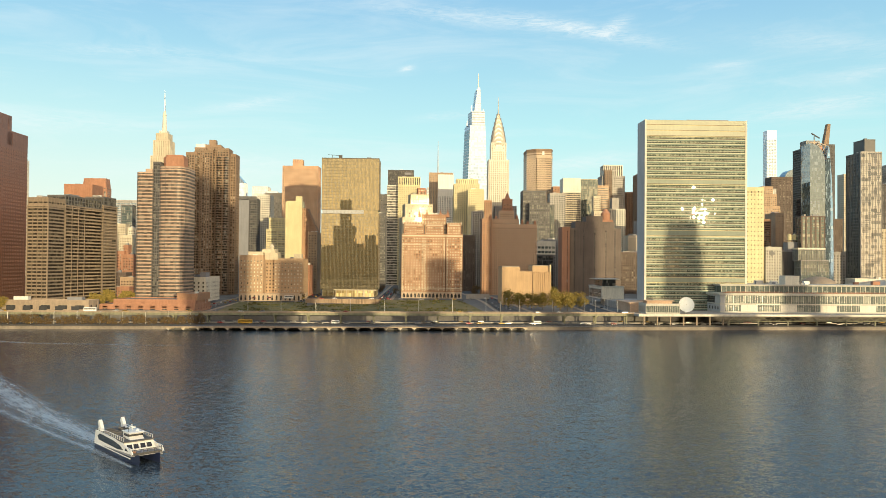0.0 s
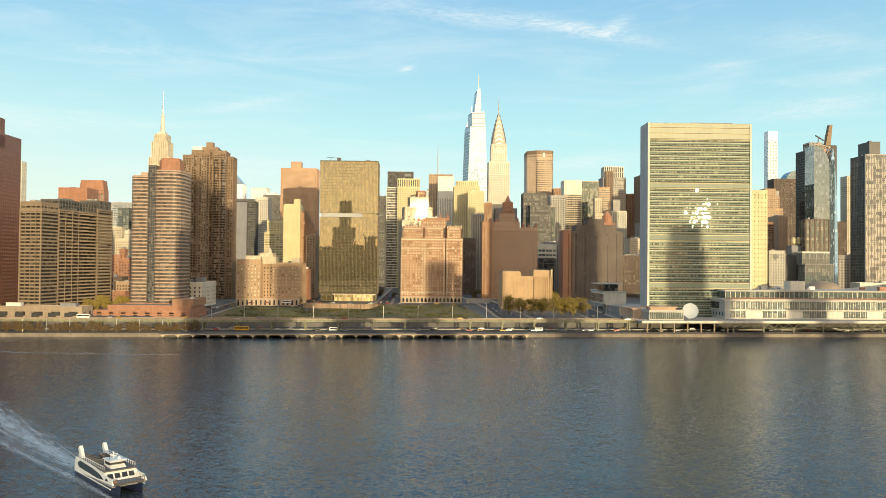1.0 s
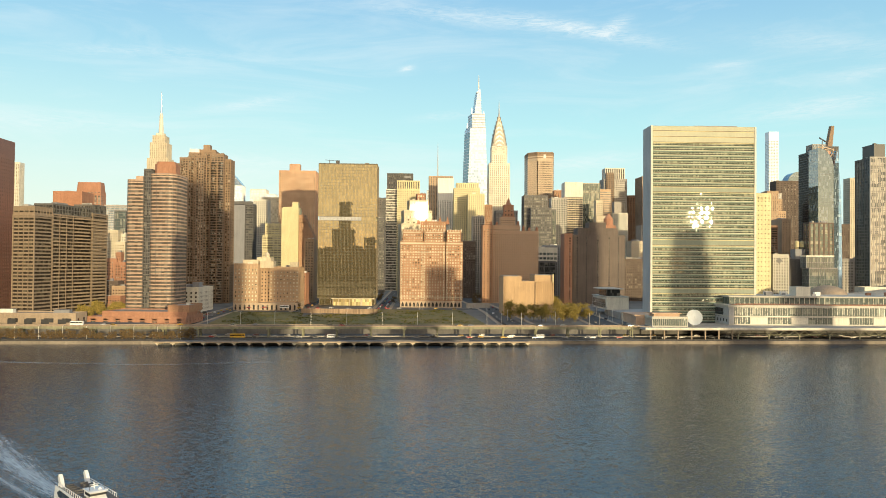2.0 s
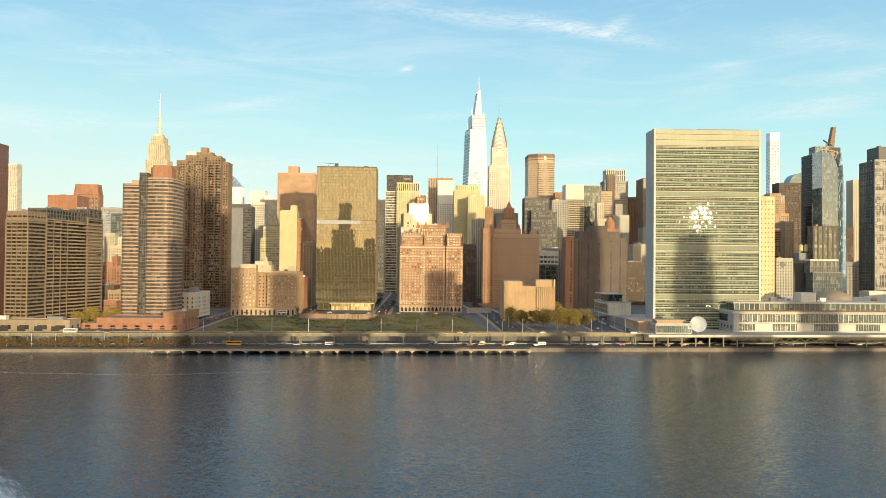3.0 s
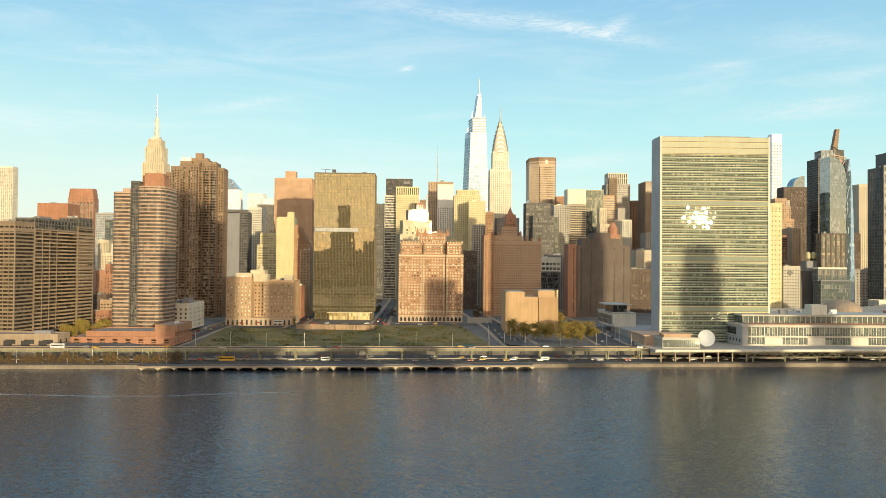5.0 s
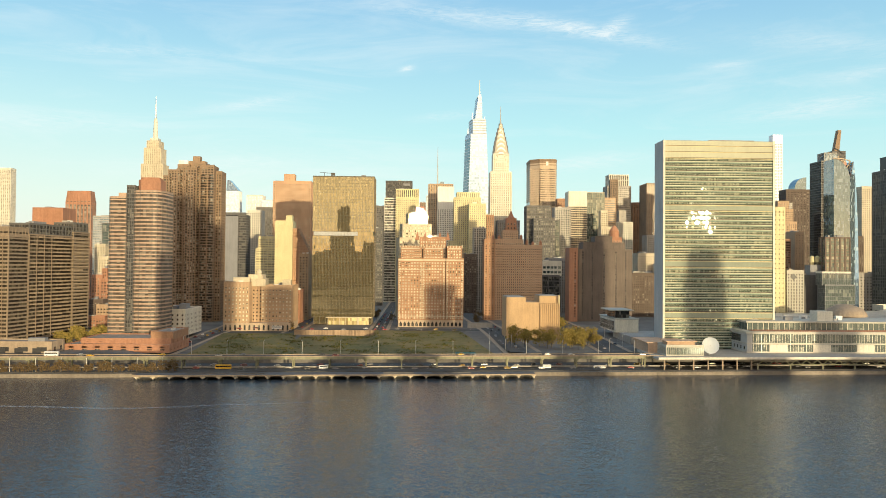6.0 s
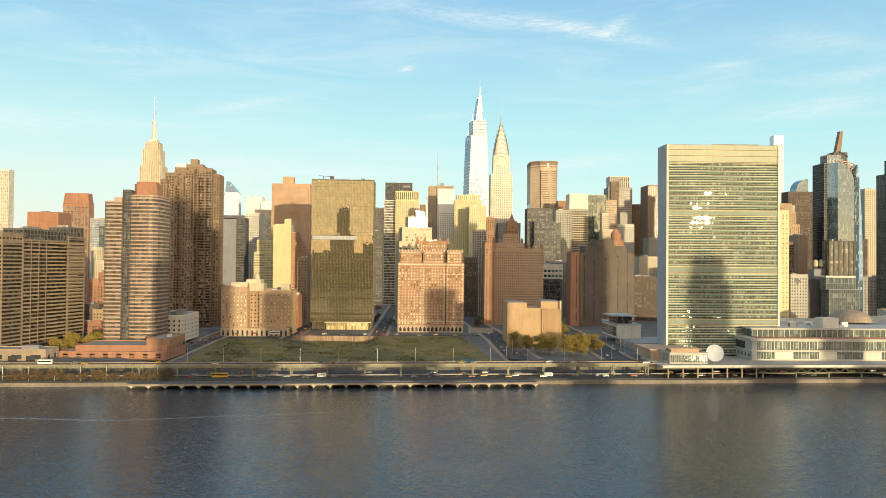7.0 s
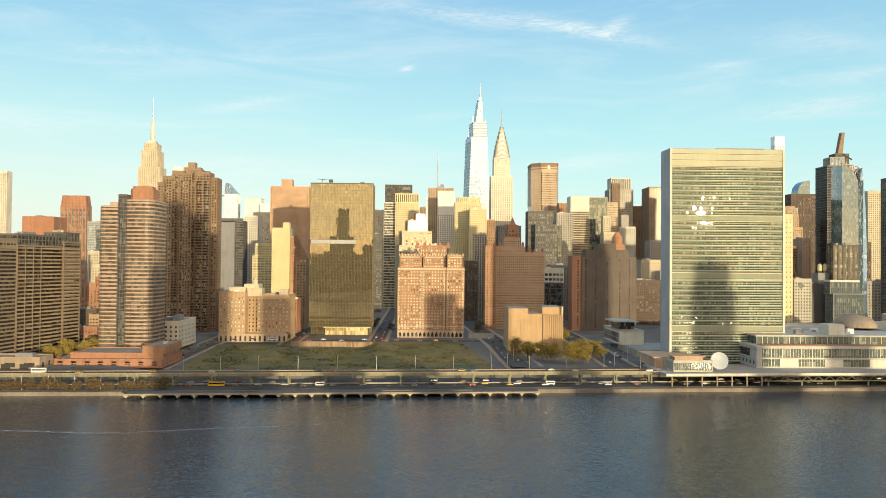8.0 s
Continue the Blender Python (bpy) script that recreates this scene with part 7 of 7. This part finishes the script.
# ---- lamp posts ----
def lamp_post(x, y, z, h, turn):
    t = thing("street_lamp", "slim pale metal street lamp with a curved arm", "street lamp", x, y, z, turn, "street lamps")
    bm = bmesh.new()
    bar(bm, (0, 0, 0), (0, 0, h), 0.16)
    bar(bm, (0, 0, 0), (0, 0, 0.6), 0.3)
    part("pole", bm, STEEL, t)
    bm = bmesh.new()
    bar(bm, (0, 0, h), (0.9, 0, h + 0.5), 0.1)
    bar(bm, (0.9, 0, h + 0.5), (2.2, 0, h + 0.45), 0.1)
    arm = part("arm", bm, STEEL, t)
    bm = bmesh.new()
    box(bm, 2.0, 2.9, -0.2, 0.2, h + 0.3, h + 0.5)
    part("lamp_head", bm, GREY, arm)
    return t


first = lamp_post(-238, shore(-238) + 30.5, 11.2, 9.5, 80)
for i in range(12):
    u = -213 + i * 26.5 if i < 11 else -262
    copy_thing(first, pose(u, shore(u) + 30.5, 11.2, 0, 0, 80 + 180 * (i % 2)))
for x, y in ((-38, 40), (-31, 60), (-46, 90), (-20, 130), (58, 60), (62, 90), (60, 130), (40, 28), (-290, 60), (-300, 110)):
    copy_thing(first, pose(x, y, height(x, y), 0, 0, (x * 37) % 360))
for i in range(12):
    u = -450 + i * 16
    copy_thing(first, pose(u, shore(u) + 5.5, 2.4, 0, 0, 90))

# ---- vehicles ----
def car(colour, label, name="car", l=4.5, w=1.8, h=1.45, boxy=False, category="car"):
    t = thing(name, label, category, 0, 0, 0, 0, "road traffic")
    bm = bmesh.new()
    if boxy:
        box(bm, -l / 2, l / 2, -w / 2, w / 2, 0.35, h)
        box(bm, -l / 2 + 0.15, l / 2 - 0.15, -w / 2 + 0.1, w / 2 - 0.1, h, h + 0.15)
    else:
        prism(bm, [(-l / 2, -w / 2), (l / 2 - 0.1, -w / 2), (l / 2, -w / 4), (l / 2, w / 4), (l / 2 - 0.1, w / 2), (-l / 2, w / 2)], 0.3, 0.85)
        prism(bm, [(-l * 0.42, -w * 0.46), (l * 0.22, -w * 0.46), (l * 0.22, w * 0.46), (-l * 0.42, w * 0.46)], 1.28, h, [(-l * 0.34, -w * 0.4), (l * 0.1, -w * 0.4), (l * 0.1, w * 0.4), (-l * 0.34, w * 0.4)])
    part("body", bm, colour, t)
    bm = bmesh.new()
    if boxy:
        box(bm, -l / 2 + 0.4, l / 2 - 0.3, -w / 2 - 0.03, w / 2 + 0.03, h * 0.55, h * 0.82)
    else:
        prism(bm, [(-l * 0.45, -w * 0.47), (l * 0.3, -w * 0.47), (l * 0.3, w * 0.47), (-l * 0.45, w * 0.47)], 0.85, 1.3, [(-l * 0.38, -w * 0.43), (l * 0.16, -w * 0.43), (l * 0.16, w * 0.43), (-l * 0.38, w * 0.43)])
    part("window", bm, BLACK_GLASS, t)
    for x in (-l * 0.3, l * 0.32):
        for y in (-w / 2, w / 2):
            bm = bmesh.new()
            bar(bm, (x, y - 0.1, 0.34), (x, y + 0.1, 0.34), 0.34, 10)
            wheel = part("wheel", bm, BLACK, t)
            bm = bmesh.new()
            bar(bm, (x, y - 0.12, 0.34), (x, y + 0.12, 0.34), 0.18, 8)
            part("rim", bm, STEEL, wheel)
    return t


SCHOOL = wall_mat("bus_yellow", (0.62, 0.36, 0.03), rough=0.4, grain=0.05, streak=0.05)
RED_PAINT = wall_mat("red_paint", (0.35, 0.03, 0.025), rough=0.35, grain=0.05, streak=0.05)
kinds = [car(PAINT, "white saloon car in traffic"), car(BLACK, "black car in traffic"), car(STEEL, "silver car in traffic"), car(GREY, "grey car in traffic"), car(RED_PAINT, "dark red car in traffic"), car(SCHOOL, "yellow taxi in traffic", "taxi")]
van = car(PAINT, "white delivery van in traffic", "van", 5.8, 2.1, 2.4, True, "van")
bus = car(SCHOOL, "yellow school bus on the riverside road", "bus", 10.5, 2.5, 3.0, True, "bus")
coach = car(PAINT, "white bus on the upper road", "bus", 9, 2.5, 3.0, True, "bus")
SLOPE = math.degrees(math.atan(0.0626))
first_use = set()


def put(ob, x, y, z, turn):
    m = pose(x, y, z, 0, 0, turn)
    if ob.name in first_use:
        return copy_thing(ob, m)
    first_use.add(ob.name)
    ob.matrix_world = m
    return ob


rnd = random.Random(5)
for lane, (v, z, turn) in enumerate(((14, 3.0, 0), (19, 3.0, 0), (29, 3.0, 180), (35, 3.0, 180), (22, 11.2, 0), (26.5, 11.2, 180))):
    u = -440 + rnd.uniform(0, 30)
    while u < (60 if lane > 3 else 330):
        put(rnd.choice(kinds), u, shore(u) + v, z, turn + SLOPE)
        u += rnd.uniform(14, 60) * (1.8 if lane > 3 else 1.0)
put(bus, -237, shore(-237) + 16.5, 3.0, SLOPE)
put(van, -170, shore(-170) + 16.5, 3.0, SLOPE)
put(van, -15, shore(-15) + 16.5, 3.0, SLOPE)
put(coach, -352, shore(-352) + 24, 11.2, SLOPE)
put(coach, -240, 193, GROUND + 0.14, 0)
for x0, x1, y0, y1, n in ((-302, -296, 30, 240, 16), (-229, -223, 190, 420, 14), (-146, -140, 190, 480, 18), (-36, -28, 30, 240, 12), (40, 56, 40, 260, 10)):
    for i in range(n):
        t = (i + rnd.uniform(0, 0.8)) / n
        x = x0 + (x1 - x0) * (i % 2)
        y = y0 + (y1 - y0) * t
        put(rnd.choice(kinds), x, y, height(x, y) + 0.1, 90 + 180 * (i % 2))
for i in range(14):
    x = -280 + i * 17 + rnd.uniform(0, 8)
    if not -236 > x > -248:
        put(rnd.choice(kinds), x, 189 + 8 * (i % 2), GROUND + 0.14, 180 * (i % 2))
